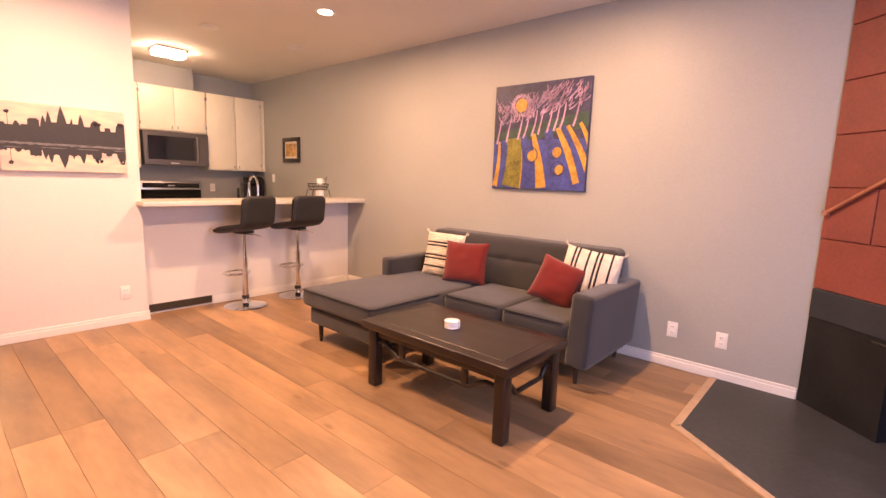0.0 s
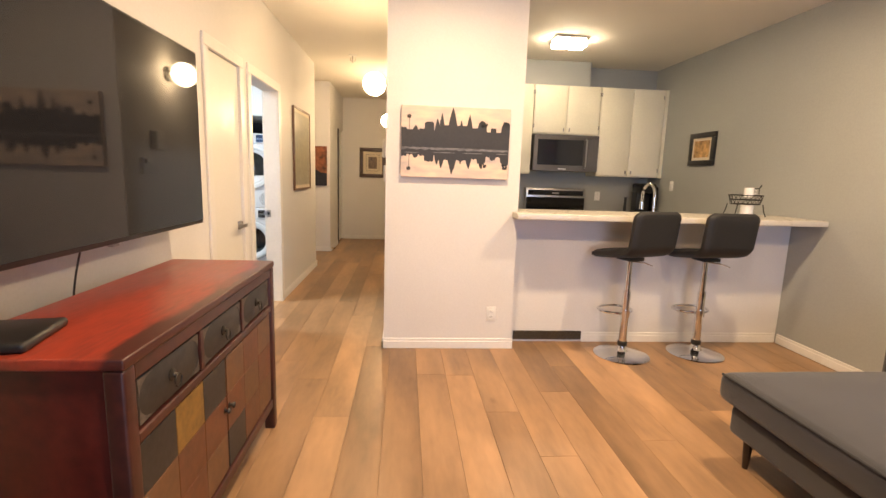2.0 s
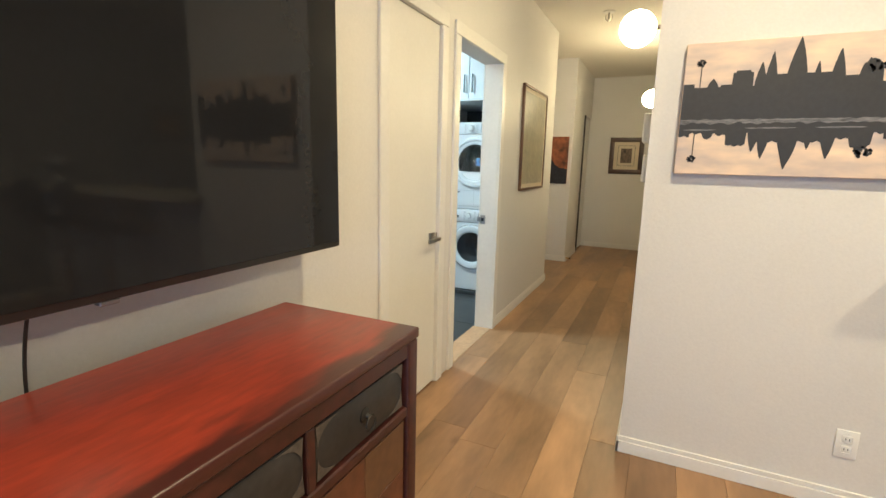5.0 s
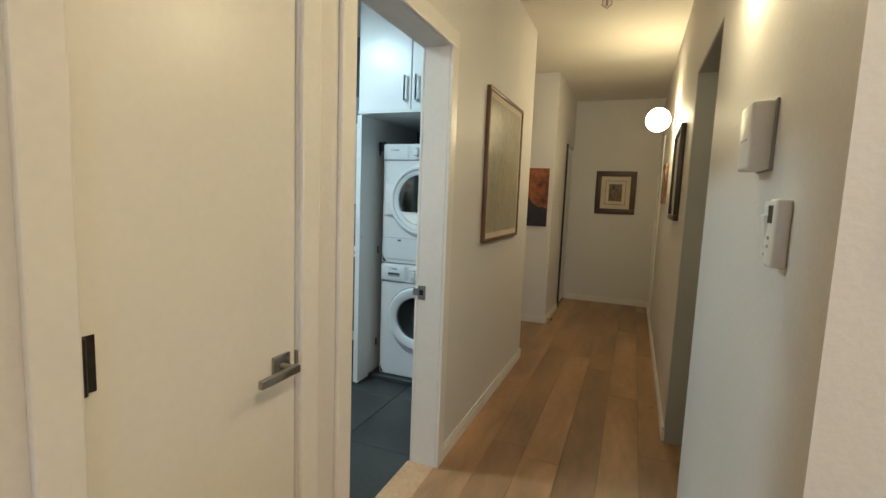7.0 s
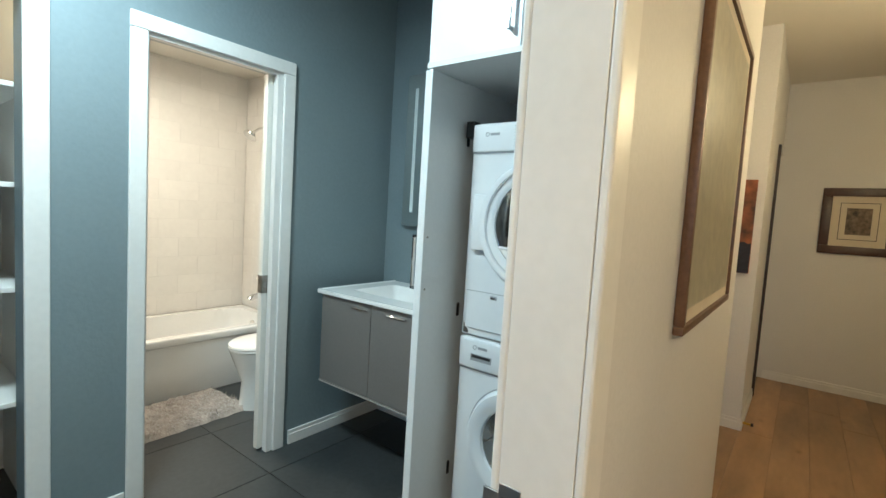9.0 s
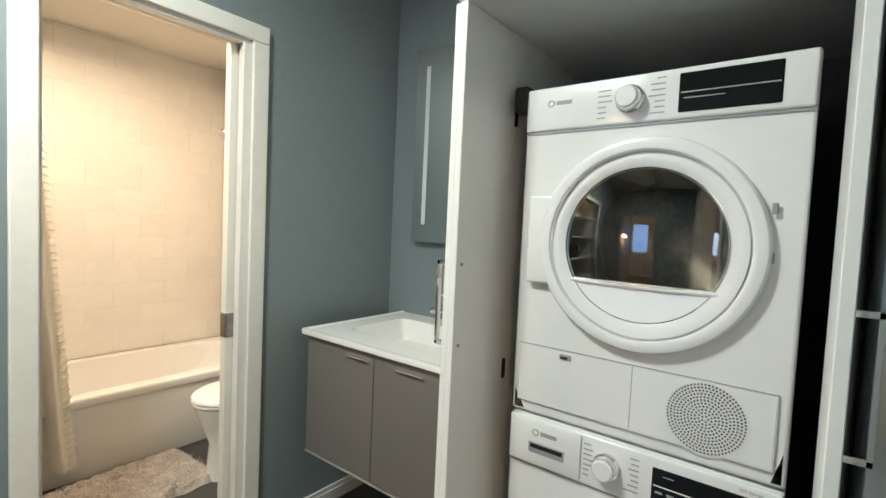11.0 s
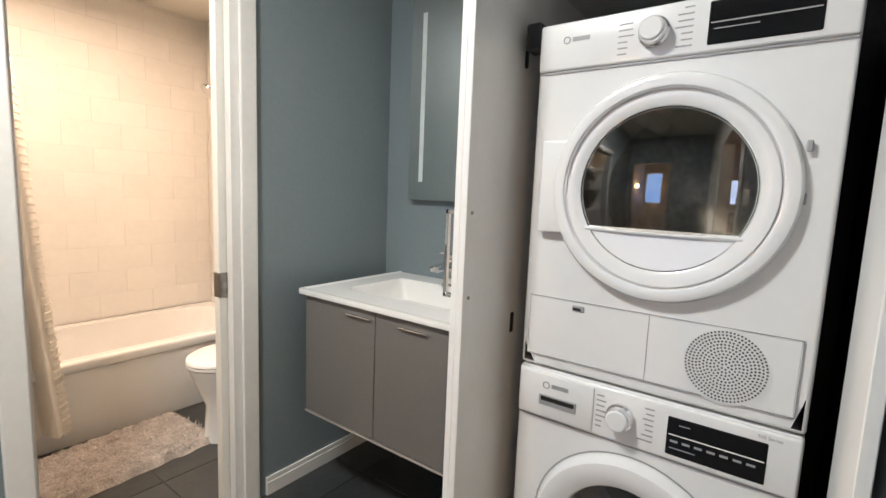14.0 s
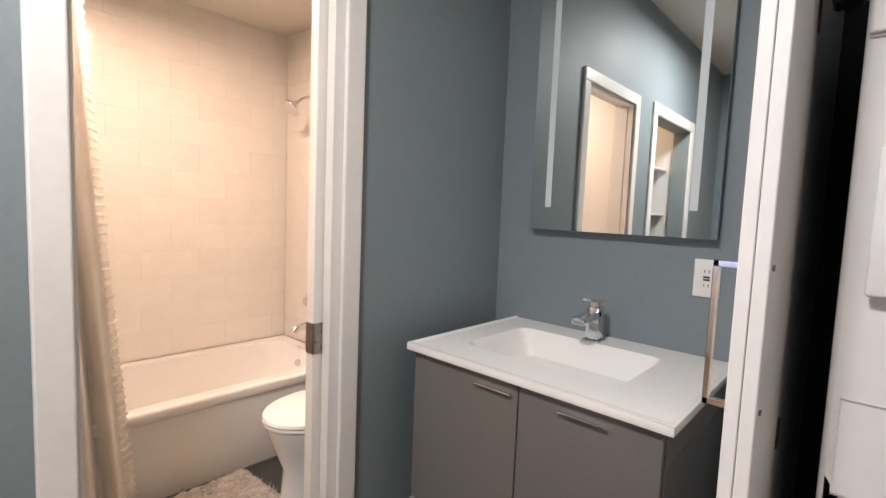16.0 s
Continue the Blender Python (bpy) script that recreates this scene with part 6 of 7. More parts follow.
def open_lathe(profile, m, n=56):
    """A turned surface with no end caps."""
    def fn(u, v):
        k = v * (len(profile) - 1)
        i = min(int(k), len(profile) - 2)
        r = profile[i][0] + (profile[i + 1][0] - profile[i][0]) * (k - i)
        z = profile[i][1] + (profile[i + 1][1] - profile[i][1]) * (k - i)
        return Vector((r * math.cos(2 * math.pi * u), r * math.sin(2 * math.pi * u), z))
    return turned(sheet(fn, n, len(profile) - 1, closed_u=True), m)


def hollow_body(z0, z1, cy, cz, r):
    """A machine's case whose front has a round porthole."""
    bm = box(MX - 0.60, MY0, z0, MX - 0.004, MY1, z1, 0.008, 3)
    doomed = [f for f in bm.faces if f.normal.x > 0.99 and f.calc_area() > 0.1]
    bmesh.ops.delete(bm, geom=doomed, context="FACES")
    n = 64
    own = bmesh.new()
    hw, y0, y1, a, b = 0.008, MY0 + 0.008, MY1 - 0.008, z0 + 0.008, z1 - 0.008
    inner, outer = [], []
    for k in range(n):
        t = 2 * math.pi * (k + 0.5) / n
        c, s = math.cos(t), math.sin(t)
        inner.append(own.verts.new((MX - 0.004, cy + r * c, cz + r * s)))
        ky = ((y1 - cy) if c > 0 else (cy - y0)) / max(abs(c), 1e-6)
        kz = ((b - cz) if s > 0 else (cz - a)) / max(abs(s), 1e-6)
        d = min(ky, kz)
        outer.append(own.verts.new((MX - 0.004, cy + d * c, cz + d * s)))
    for k in range(n):
        own.faces.new((inner[k], outer[k], outer[(k + 1) % n], inner[(k + 1) % n]))
    return join(bm, own)


def text_bars(parent, y, z, w, rows, dz, h, material, x, seed, align=-1):
    """Small unreadable print: one short bar a line."""
    r = random.Random(seed)
    bm = bmesh.new()
    for k in range(rows):
        ln = w * r.uniform(0.45, 1.0)
        zz = z - k * dz
        a, b = (y, y + ln) if align < 0 else (y - ln, y)
        box(x, a, zz, x + 0.0006, b, zz + h, bm=bm)
    part("printed_marks", bm, material, parent, "", False)


def letters(parent, text, y, z, size, material, x):
    cu = bpy.data.curves.new("lettering", "FONT")
    cu.body, cu.size, cu.extrude = text, size, 0.0003
    tmp = new("lettering", cu)
    me = bpy.data.meshes.new_from_object(tmp)
    bpy.data.objects.remove(tmp)
    me.transform(Matrix(((0, 0, 1, x), (1, 0, 0, y), (0, 1, 0, z), (0, 0, 0, 1))))
    me.transform(Matrix.Translation(-base_of(parent)))
    me.materials.append(material)
    ob = new("lettering", me)
    ob.parent = parent


def emblem(parent, y, z, s, x):
    """Plain maker's mark: a small ring and a bar."""
    bm = tube([(x + 0.0005, y + s * math.cos(k / 20 * 6.283), z + s * math.sin(k / 20 * 6.283)) for k in range(21)], s * 0.16, 5)
    box(x, y + s * 1.8, z - s * 0.65, x + 0.0007, y + s * 7.2, z + s * 0.65, bm=bm)
    part("emblem", bm, M_GREYP, parent)


# washer
WZ0, WZ1 = 0.040, 0.868
wcy, wcz = MC - 0.004, 0.484
wm = thing("washing_machine", "white front-loading washing machine with a round glass door", "washing machine", (MX - 0.3, MC, WZ0))
body = part("case", hollow_body(WZ0, WZ1 - 0.004, wcy, wcz, 0.178), M_ENAMEL, wm)
part("control_panel", box(MX - 0.02, MY0 + 0.002, 0.738, MX + 0.004, MY1 - 0.002, WZ1 - 0.006, 0.006, 3), M_ENAMEL, wm)
part("panel_joint", box(MX - 0.004, MY0 + 0.004, 0.733, MX - 0.001, MY1 - 0.004, 0.7375), M_GREYP, wm)
dwr = part("detergent_drawer", box(MX + 0.002, MY0 + 0.006, 0.744, MX + 0.010, MY0 + 0.200, WZ1 - 0.012, 0.004, 2), M_ENAMEL, wm)
part("drawer_grip", box(MX + 0.0085, MY0 + 0.062, 0.775, MX + 0.0112, MY0 + 0.160, 0.803, 0.002, 1), M_GREYP, dwr, "recessed grey drawer grip")
part("grip_shadow", box(MX + 0.011, MY0 + 0.068, 0.788, MX + 0.0118, MY0 + 0.154, 0.799), M_BLACKP, dwr)
emblem(dwr, MY0 + 0.080, 0.829, 0.008, MX + 0.0102)
part("program_dial", ring_lathe([(0.031, 0), (0.031, 0.010), (0.027, 0.014), (0.026, 0.030), (0.023, 0.034), (0.001, 0.034)], MY0 + 0.262, 0.803, 36, MX + 0.003), M_CHROME, wm, "chrome ringed white program dial")
part("dial_cap", ring_lathe([(0.0245, 0.0), (0.0245, 0.033), (0.021, 0.037), (0.001, 0.037)], MY0 + 0.262, 0.803, 32, MX + 0.003), M_ENAMEL, wm)
text_bars(wm, MY0 + 0.206, 0.838, 0.030, 7, 0.0125, 0.0035, M_GREYP, MX + 0.0042, 3)
text_bars(wm, MY0 + 0.334, 0.838, 0.034, 7, 0.0125, 0.0035, M_GREYP, MX + 0.0042, 4, 1)
letters(wm, "300 Series", MY1 - 0.075, 0.846, 0.010, M_GREYP, MX + 0.0043)
dsp = part("display", box(MX + 0.003, MY0 + 0.362, 0.752, MX + 0.0058, MY1 - 0.055, 0.838, 0.002, 1), M_BLACKG, wm, "black glass display")
text_bars(dsp, MY0 + 0.385, 0.822, 0.03, 1, 0.01, 0.002, M_GREYP, MX + 0.006, 9)
part("display_line", box(MX + 0.0058, MY0 + 0.366, 0.7975, MX + 0.0063, MY1 - 0.059, 0.800), M_WHITEP, dsp)
for k in range(7):
    yy = MY0 + 0.370 + k * 0.0235
    part("touch_key", box(MX + 0.0058, yy, 0.782, MX + 0.0062, yy + 0.015, 0.787), M_GREYP, dsp)
text_bars(dsp, MY0 + 0.37, 0.768, 0.07, 1, 0.01, 0.002, M_GREYP, MX + 0.006, 12)
wd = part("door", open_lathe([(0.168, -0.012), (0.150, 0.004), (0.156, 0.020), (0.185, 0.034), (0.212, 0.030), (0.222, 0.014), (0.224, -0.004)], front(wcy, wcz)), M_ENAMEL, wm)
part("door_seam", open_lathe([(0.226, 0.001), (0.230, 0.001)], front(wcy, wcz)), M_GREYP, wd)
g = part("door_window", ring_lathe([(0.151, 0.010), (0.140, -0.020), (0.110, -0.070), (0.06, -0.095), (0.001, -0.10)], wcy, wcz, 48), M_DOORGL, wd, "clear bowl-shaped door glass")
g.visible_shadow = False
part("seal", open_lathe([(0.178, -0.012), (0.170, -0.03), (0.160, -0.09), (0.150, -0.10)], front(wcy, wcz)), M_RUBBER, wm)
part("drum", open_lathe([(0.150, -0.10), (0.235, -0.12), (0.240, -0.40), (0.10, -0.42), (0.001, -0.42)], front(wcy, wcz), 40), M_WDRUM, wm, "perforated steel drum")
def grip_pt(u, v, off):
    a, r = -0.80 + 0.95 * u, 0.170 + 0.092 * v
    return Vector((MX + off + 0.006 * math.sin(v * math.pi), wcy + r * math.cos(a), wcz + r * math.sin(a)))


grip = thick_sheet(lambda u, v: grip_pt(u, v, 0.034), lambda u, v: grip_pt(u, v, 0.010), 14, 8)
part("door_grip", grip, M_ENAMEL, wd, "raised white door grip")

# dryer
DZ0, DZ1 = 0.870, 1.710
dcy, dcz = MC + 0.006, 1.325
dm = thing("tumble_dryer", "white tumble dryer with a round smoked glass door", "tumble dryer", (MX - 0.3, MC, DZ0))
part("case", hollow_body(DZ0, DZ1, dcy, dcz, 0.205), M_ENAMEL, dm)
part("control_panel", box(MX - 0.02, MY0 + 0.002, 1.598, MX + 0.004, MY1 - 0.002, DZ1 - 0.003, 0.007, 3), M_ENAMEL, dm)
part("panel_joint", box(MX - 0.004, MY0 + 0.004, 1.593, MX - 0.001, MY1 - 0.004, 1.5975), M_GREYP, dm)
emblem(dm, MY0 + 0.070, 1.665, 0.0075, MX + 0.0042)
part("program_dial", ring_lathe([(0.031, 0), (0.031, 0.010), (0.027, 0.014), (0.026, 0.030), (0.023, 0.034), (0.001, 0.034)], MY0 + 0.262, 1.652, 36, MX + 0.003), M_CHROME, dm, "chrome ringed white program dial")
part("dial_cap", ring_lathe([(0.0245, 0.0), (0.0245, 0.033), (0.021, 0.037), (0.001, 0.037)], MY0 + 0.262, 1.652, 32, MX + 0.003), M_ENAMEL, dm)
text_bars(dm, MY0 + 0.188, 1.690, 0.036, 7, 0.0125, 0.003, M_GREYP, MX + 0.0042, 13)
text_bars(dm, MY0 + 0.335, 1.690, 0.036, 7, 0.0125, 0.003, M_GREYP, MX + 0.0042, 14, 1)
dsp = part("display", box(MX + 0.003, MY0 + 0.362, 1.612, MX + 0.0058, MY1 - 0.055, 1.694, 0.002, 1), M_BLACKG, dm, "black glass display")
part("display_line", box(MX + 0.0058, MY0 + 0.366, 1.652, MX + 0.0063, MY1 - 0.059, 1.6545), M_GREYP, dsp)
text_bars(dsp, MY0 + 0.372, 1.64, 0.14, 1, 0.01, 0.002, M_GREYP, MX + 0.006, 21)
dd = part("door", open_lathe([(0.224, -0.006), (0.228, 0.012), (0.234, 0.021), (0.248, 0.024), (0.260, 0.020), (0.266, 0.010), (0.267, -0.004)], front(dcy, dcz) @ Matrix.Diagonal((0.91, 0.91, 1, 1))), M_ENAMEL, dm)
part("inner_rim", open_lathe([(0.2265, 0.013), (0.2285, 0.0195), (0.2305, 0.013)], front(dcy, dcz) @ Matrix.Diagonal((0.91, 0.91, 1, 1))), M_CHROME, dd, "thin chrome rim")


def chord_disc(r, zc, lower, x_of, n=60):
    """A disc segment above (or below) the height zc, from rings, sunk by x_of(radius)."""
    bm = bmesh.new()
    rows = []
    m = 14
    for j in range(m + 1):
        row = []
        for i in range(n + 1):
            t = math.pi * i / n
            if not lower:
                a = math.asin(max(-1, min(1, zc / r)))
                t = a + (math.pi - 2 * a) * i / n
            else:
                a = math.asin(max(-1, min(1, zc / r)))
                t = a - (math.pi + 2 * a) * i / n
            y, z = r * math.cos(t), r * math.sin(t)
            z = zc + (z - zc) * j / m
            xx = x_of(math.hypot(y, z))
            row.append(bm.verts.new((MX + xx, dcy + y, dcz + z)))
        rows.append(row)
    for p, q in zip(rows, rows[1:]):
        for i in range(n):
            bm.faces.new((p[i], p[i + 1], q[i + 1], q[i]))
    bmesh.ops.remove_doubles(bm, verts=bm.verts, dist=0.0004)
    bmesh.ops.recalc_face_normals(bm, faces=bm.faces)
    return bm


low = chord_disc(0.206, -0.0946, True, lambda r: 0.002 + 0.011 * (r / 0.206) ** 4)
part("lower_fascia", low, M_ENAMEL, dd, "white panel under the door glass")
lip = tube([(MX + 0.004, dcy + 0.157 * (k / 20 * 2 - 1), dcz - 0.092) for k in range(21)], 0.007, 10)
part("fascia_lip", lip, M_ENAMEL, dd)
win = chord_disc(0.173, -0.091, False, lambda r: 0.005 + 0.020 * (1 - (r / 0.173) ** 2))
join(win, chord_disc(0.173, -0.091, False, lambda r: 0.001 + 0.020 * (1 - (r / 0.173) ** 2)))
bmesh.ops.bridge_loops(win, edges=[e for e in win.edges if len(e.link_faces) == 1])
bmesh.ops.recalc_face_normals(win, faces=win.faces)
g = part("door_window", win, M_SMOKE, dd, "smoked glass with a flat lower edge")
g.visible_shadow = False
part("window_bezel", open_lathe([(0.187, 0.004), (0.192, 0.008), (0.215, 0.014), (0.2265, 0.013)], front(dcy, dcz) @ Matrix.Diagonal((0.91, 0.91, 1, 1))), M_ENAMEL, dd)
part("bezel_line", open_lathe([(0.1885, 0.0065), (0.1905, 0.0095), (0.1925, 0.0085)], front(dcy, dcz) @ Matrix.Diagonal((0.91, 0.91, 1, 1))), M_CHROME, dd)
part("drum", open_lathe([(0.20, -0.01), (0.235, -0.06), (0.250, -0.10), (0.255, -0.46)], front(dcy, dcz), 40), M_DRUM, dm, "steel dryer drum")
part("drum_back", ring_lathe([(0.255, -0.475), (0.255, -0.46), (0.10, -0.45), (0.07, -0.43), (0.001, -0.425)], dcy, dcz, 40), M_DRUM, dm)
for k in range(3):
    a = k * 2.094 + 0.5
    part("drum_fin", turned(box(-0.018, 0.20, -0.44, 0.018, 0.252, -0.10, 0.010, 2), front(dcy, dcz) @ Matrix.Rotation(a, 4, "Z")), M_GREYP, dm)
grip = box(MX + 0.006, MY0 + 0.030, dcz - 0.11, MX + 0.018, dcy - 0.205, dcz + 0.11, 0.006, 3)
part("door_grip", grip, M_ENAMEL, dd, "flat white door grip")
for dz in (-0.02, 0.075):
    part("hinge_notch", box(MX + 0.002, dcy + 0.236, dcz + dz, MX + 0.008, dcy + 0.246, dcz + dz + 0.022, 0.002, 1), M_GREYP, dd)
svc = part("service_panel", box(MX - 0.004, MY0 + 0.016, 0.900, MX - 0.0005, MY1 - 0.022, 1.052, 0.003, 1), M_ENAMEL, dm)
part("panel_seam", box(MX - 0.002, MC + 0.004, 0.902, MX + 0.0002, MC + 0.0055, 1.050), M_GREYP, svc)
for a, b, c, d in ((MY0 + 0.016, 1.0515, MY1 - 0.022, 1.0530), (MY0 + 0.016, 0.899, MY1 - 0.022, 0.9005), (MY1 - 0.0225, 0.90, MY1 - 0.021, 1.052)):
    part("panel_seam", box(MX - 0.002, a, b, MX + 0.0003, c, d), M_GREYP, svc)
part("panel_latch", box(MX - 0.001, MY0 + 0.128, 1.028, MX + 0.0015, MY0 + 0.158, 1.042, 0.002, 1), M_GREYP, svc)
part("latch_slot", box(MX + 0.0012, MY0 + 0.131, 1.031, MX + 0.002, MY0 + 0.150, 1.037), M_BLACKP, svc)
vc_y, vc_z = MY0 + 0.455, 0.972
part("vent_disc", ring_lathe([(0.078, -0.002), (0.080, 0.0006), (0.001, 0.0012)], vc_y, vc_z, 40, MX), M_ENAMEL, svc)
holes = bmesh.new()
for k in range(11):
    rr = 0.006 + k * 0.0066
    cnt = max(1, int(2 * math.pi * rr / 0.0068))
    for j in range(cnt):
        a = 2 * math.pi * j / cnt + k * 0.4
        c = front(vc_y + rr * math.cos(a), vc_z + rr * math.sin(a), MX + 0.0011)
        vs = [holes.verts.new(c @ Vector((0.0022 * math.cos(q * math.pi / 3), 0.0022 * math.sin(q * math.pi / 3), 0.0004))) for q in range(6)]
        holes.faces.new(vs)
part("vent_perforation", holes, M_BLACKP, svc, "ring pattern of dark vent holes", False)["kind"] = "stuff"
part("bracket", box(MX - 0.06, MY0 - 0.045, 1.66, MX - 0.01, MY0 - 0.005, 1.725, 0.004, 1), M_BLACKP, dm, "black fixing bracket")

wall_plate("light_switch", "white double rocker switch on the blue wall", "switch", pose(-5.731, SYB - 0.004, 1.306, 0, 0, 0), "switch", 0.118, 0.118, 2)

# vanity
M_TAUPE = mat("taupe_vanity_laminate", (0.150, 0.140, 0.130), 0.42, vary=0.05, scale=3, grain=90, bump=0.05)
M_TAUPEED = mat("taupe_vanity_edge", (0.30, 0.28, 0.26), 0.4, vary=0.05, bump=0.05)
UX0, UX1, UY0, UY1, UZ = WX + 0.002, -6.533, -2.357, -1.560, 0.893
vn = thing("bathroom_vanity", "wall-hung taupe two-door vanity cabinet", "vanity", (-6.84, -1.96, 0.385))
part("body", box(UX0, UY0 + 0.022, 0.385, UX1 - 0.038, UY1 - 0.022, UZ - 0.112, 0.002, 1), M_TAUPE, vn)
for a in (UY0 + 0.022, UY1 - 0.040):
    part("side_panel", box(UX0, a, UZ - 0.111, UX1 - 0.038, a + 0.018, UZ - 0.02, 0.001, 1), M_TAUPE, vn)
part("bottom_edge", box(UX0, UY0 + 0.020, 0.378, UX1 - 0.016, UY1 - 0.020, 0.386, 0.001, 1), M_TAUPEED, vn)
sp_y = -1.945
for a, b, hy in ((UY0 + 0.024, sp_y - 0.002, -2.025), (sp_y + 0.002, UY1 - 0.024, -1.765)):
    d = part("door", box(UX1 - 0.037, a, 0.390, UX1 - 0.018, b, UZ - 0.022, 0.0015, 1), M_TAUPE, vn)
    part("pull", box(UX1 - 0.018, hy - 0.062, UZ - 0.056, UX1 - 0.006, hy + 0.062, UZ - 0.052, 0.001, 1), M_CHROME, d, "thin chrome edge pull")


def basin_top():
    """One ceramic slab with a soft rectangular basin pressed into it."""
    cx, cy, hx, hy = -6.850, -1.985, 0.172, 0.250

    def z_at(x, y):
        a, b = abs(x - cx) / hx, abs(y - cy) / hy
        k = (a ** 12 + b ** 12) ** (1 / 12)
        if k >= 1:
            rim = 0.004 if (x > UX1 - 0.014 or y < UY0 + 0.014 or y > UY1 - 0.014) else 0.0
            return UZ + rim
        depth = 0.088 * min(1, (1 - k) / 0.16) ** 0.7
        return UZ - depth - 0.008 * (1 - k)
    return sheet(lambda u, v: Vector((UX0 + (UX1 - UX0) * u, UY0 + (UY1 - UY0) * v, z_at(UX0 + (UX1 - UX0) * u, UY0 + (UY1 - UY0) * v))), 90, 110)


bt = basin_top()
sinkt = thing("washbasin", "white ceramic vanity top with a rectangular basin", "sink", (-6.84, -1.96, UZ - 0.02))
part("basin", bt, M_CERAMIC, sinkt)
rimb = box(UX1 - 0.010, UY0, UZ - 0.019, UX1, UY1, UZ + 0.003, 0.003, 2)
box(UX0, UY0, UZ - 0.019, UX1 - 0.004, UY0 + 0.010, UZ + 0.003, 0.003, 2, bm=rimb)
box(UX0, UY1 - 0.010, UZ - 0.019, UX1 - 0.004, UY1, UZ + 0.003, 0.003, 2, bm=rimb)
part("rim", rimb, M_CERAMIC, sinkt)
part("drain", lathe([(0.022, 0), (0.024, 0.002), (0.018, 0.004), (0.001, 0.003)], pose(-6.87, -1.985, UZ - 0.0955), 22), M_CHROME, sinkt, "chrome drain")
bf = thing("basin_faucet", "square chrome single-lever basin faucet", "faucet", (-7.055, -1.975, UZ))
part("base_plate", box(-7.085, -2.005, UZ, -7.025, -1.945, UZ + 0.006, 0.002, 1), M_CHROME, bf)
part("column", box(-7.077, -1.997, UZ + 0.006, -7.033, -1.953, UZ + 0.118, 0.003, 2), M_CHROME, bf)
part("spout", turned(box(0, -0.022, -0.012, 0.130, 0.022, 0.012, 0.003, 2), pose(-7.055, -1.975, UZ + 0.098, 0, 6, 0)), M_CHROME, bf)
part("lever", turned(box(-0.02, -0.020, 0, 0.085, 0.020, 0.009, 0.003, 2), pose(-7.055, -1.975, UZ + 0.135, 0, -8, 0)), M_CHROME, bf)
part("lever_neck", box(-7.068, -1.988, UZ + 0.118, -7.042, -1.962, UZ + 0.138, 0.002, 1), M_CHROME, bf)
mc = thing("mirror_cabinet", "frameless mirror cabinet with two frosted light strips", "mirror", (-7.13, -1.92, 1.262))
GY0, GY1, GZ0, GZ1 = -2.289, -1.640, 1.262, 2.19
part("body", box(WX + 0.002, GY0 + 0.002, GZ0 + 0.002, -7.116, GY1 - 0.002, GZ1 - 0.002, 0.001, 1), M_STEEL, mc)
part("mirror", box(-7.116, GY0, GZ0, -7.110, GY1, GZ1), M_MIRROR, mc, "silvered mirror glass")
M_FROST = mat("frosted_mirror_strip", (0.62, 0.68, 0.68), 0.55, vary=0.02, bump=0.0)
for y in (GY0 + 0.062, GY1 - 0.082):
    part("light_strip", box(-7.1101, y, GZ0 + 0.085, -7.1094, y + 0.024, GZ1 - 0.085), M_FROST, mc, "frosted light strip, switched off")
wall_plate("wall_outlet", "white wall outlet beside the vanity mirror", "outlet", pose(WX, -1.665, 1.140, 0, 0, 90), "gfci", 0.075, 0.118)

ll = thing("laundry_ceiling_light", "round flush ceiling light, lit cool white", "ceiling light", (-5.2, -1.80, H))
part("rim", lathe([(0.15, -0.05), (0.17, -0.045), (0.175, 0.0)], pose(-5.2, -1.80, H), 36), M_TRIM, ll)
part("lens", lathe([(0.001, -0.075), (0.09, -0.068), (0.148, -0.05), (0.15, -0.03)], pose(-5.2, -1.80, H), 36), M_CGLOW, ll)

bw = thing("wall_sconce", "two-bulb wall lamp lit warm on the far room wall", "wall lamp", (-2.75, -2.58, 1.50))
part("back_plate", box(-2.87, -2.58, 1.47, -2.63, -2.565, 1.53, 0.003, 1), M_NICKEL, bw)
for bx in (-2.82, -2.68):
    part("arm", rod((bx, -2.566, 1.50), (bx, -2.51, 1.50), 0.008, n=10), M_NICKEL, bw)
    part("bulb", lathe([(0.014, -0.04), (0.026, -0.022), (0.038, 0.015), (0.028, 0.044), (0.002, 0.054)], pose(bx, -2.495, 1.505), 18), M_BULB, bw, "lit round bulb")
# unseen fitting, added to go with the closet's fill lamp
lcl = thing("linen_closet_light", "small round ceiling light added unseen in the linen closet", "ceiling light", (-4.92, -2.9, 2.54))
part("rim", lathe([(0.075, -0.03), (0.085, -0.025), (0.09, 0.0)], pose(-4.92, -2.9, 2.54), 28), M_TRIM, lcl)
part("lens", lathe([(0.001, -0.036), (0.07, -0.03), (0.074, -0.02)], pose(-4.92, -2.9, 2.54), 28), M_CAN, lcl)

# linen closet
for z in (0.5, 0.95, 1.35, 1.72):
    sh = thing("closet_shelf", "white painted linen closet shelf", "shelf", (-4.92, -2.9, z), "linen closet shelves")
    part("board", box(-5.38, -3.195, z, -4.505, -2.62, z + 0.02, 0.002, 1), M_TRIM, sh)
solid("storage_box", box(-5.10, -3.1, 0.97, -4.72, -2.75, 1.20, 0.02, 3), M_BLACKP, "dark fabric storage box on the closet shelf", "box")

# bathroom
pd = tagged(new("door_4"), "white pocket door pushed into the wall with its latch showing", "door", kind="structure")
pd.location = (-6.6, LY - 0.06, 0)
pl = part("leaf", box(-7.05, LY - 0.080, 0.012, -6.285, LY - 0.042, 2.012, 0.002, 1), M_DOOR, pd)
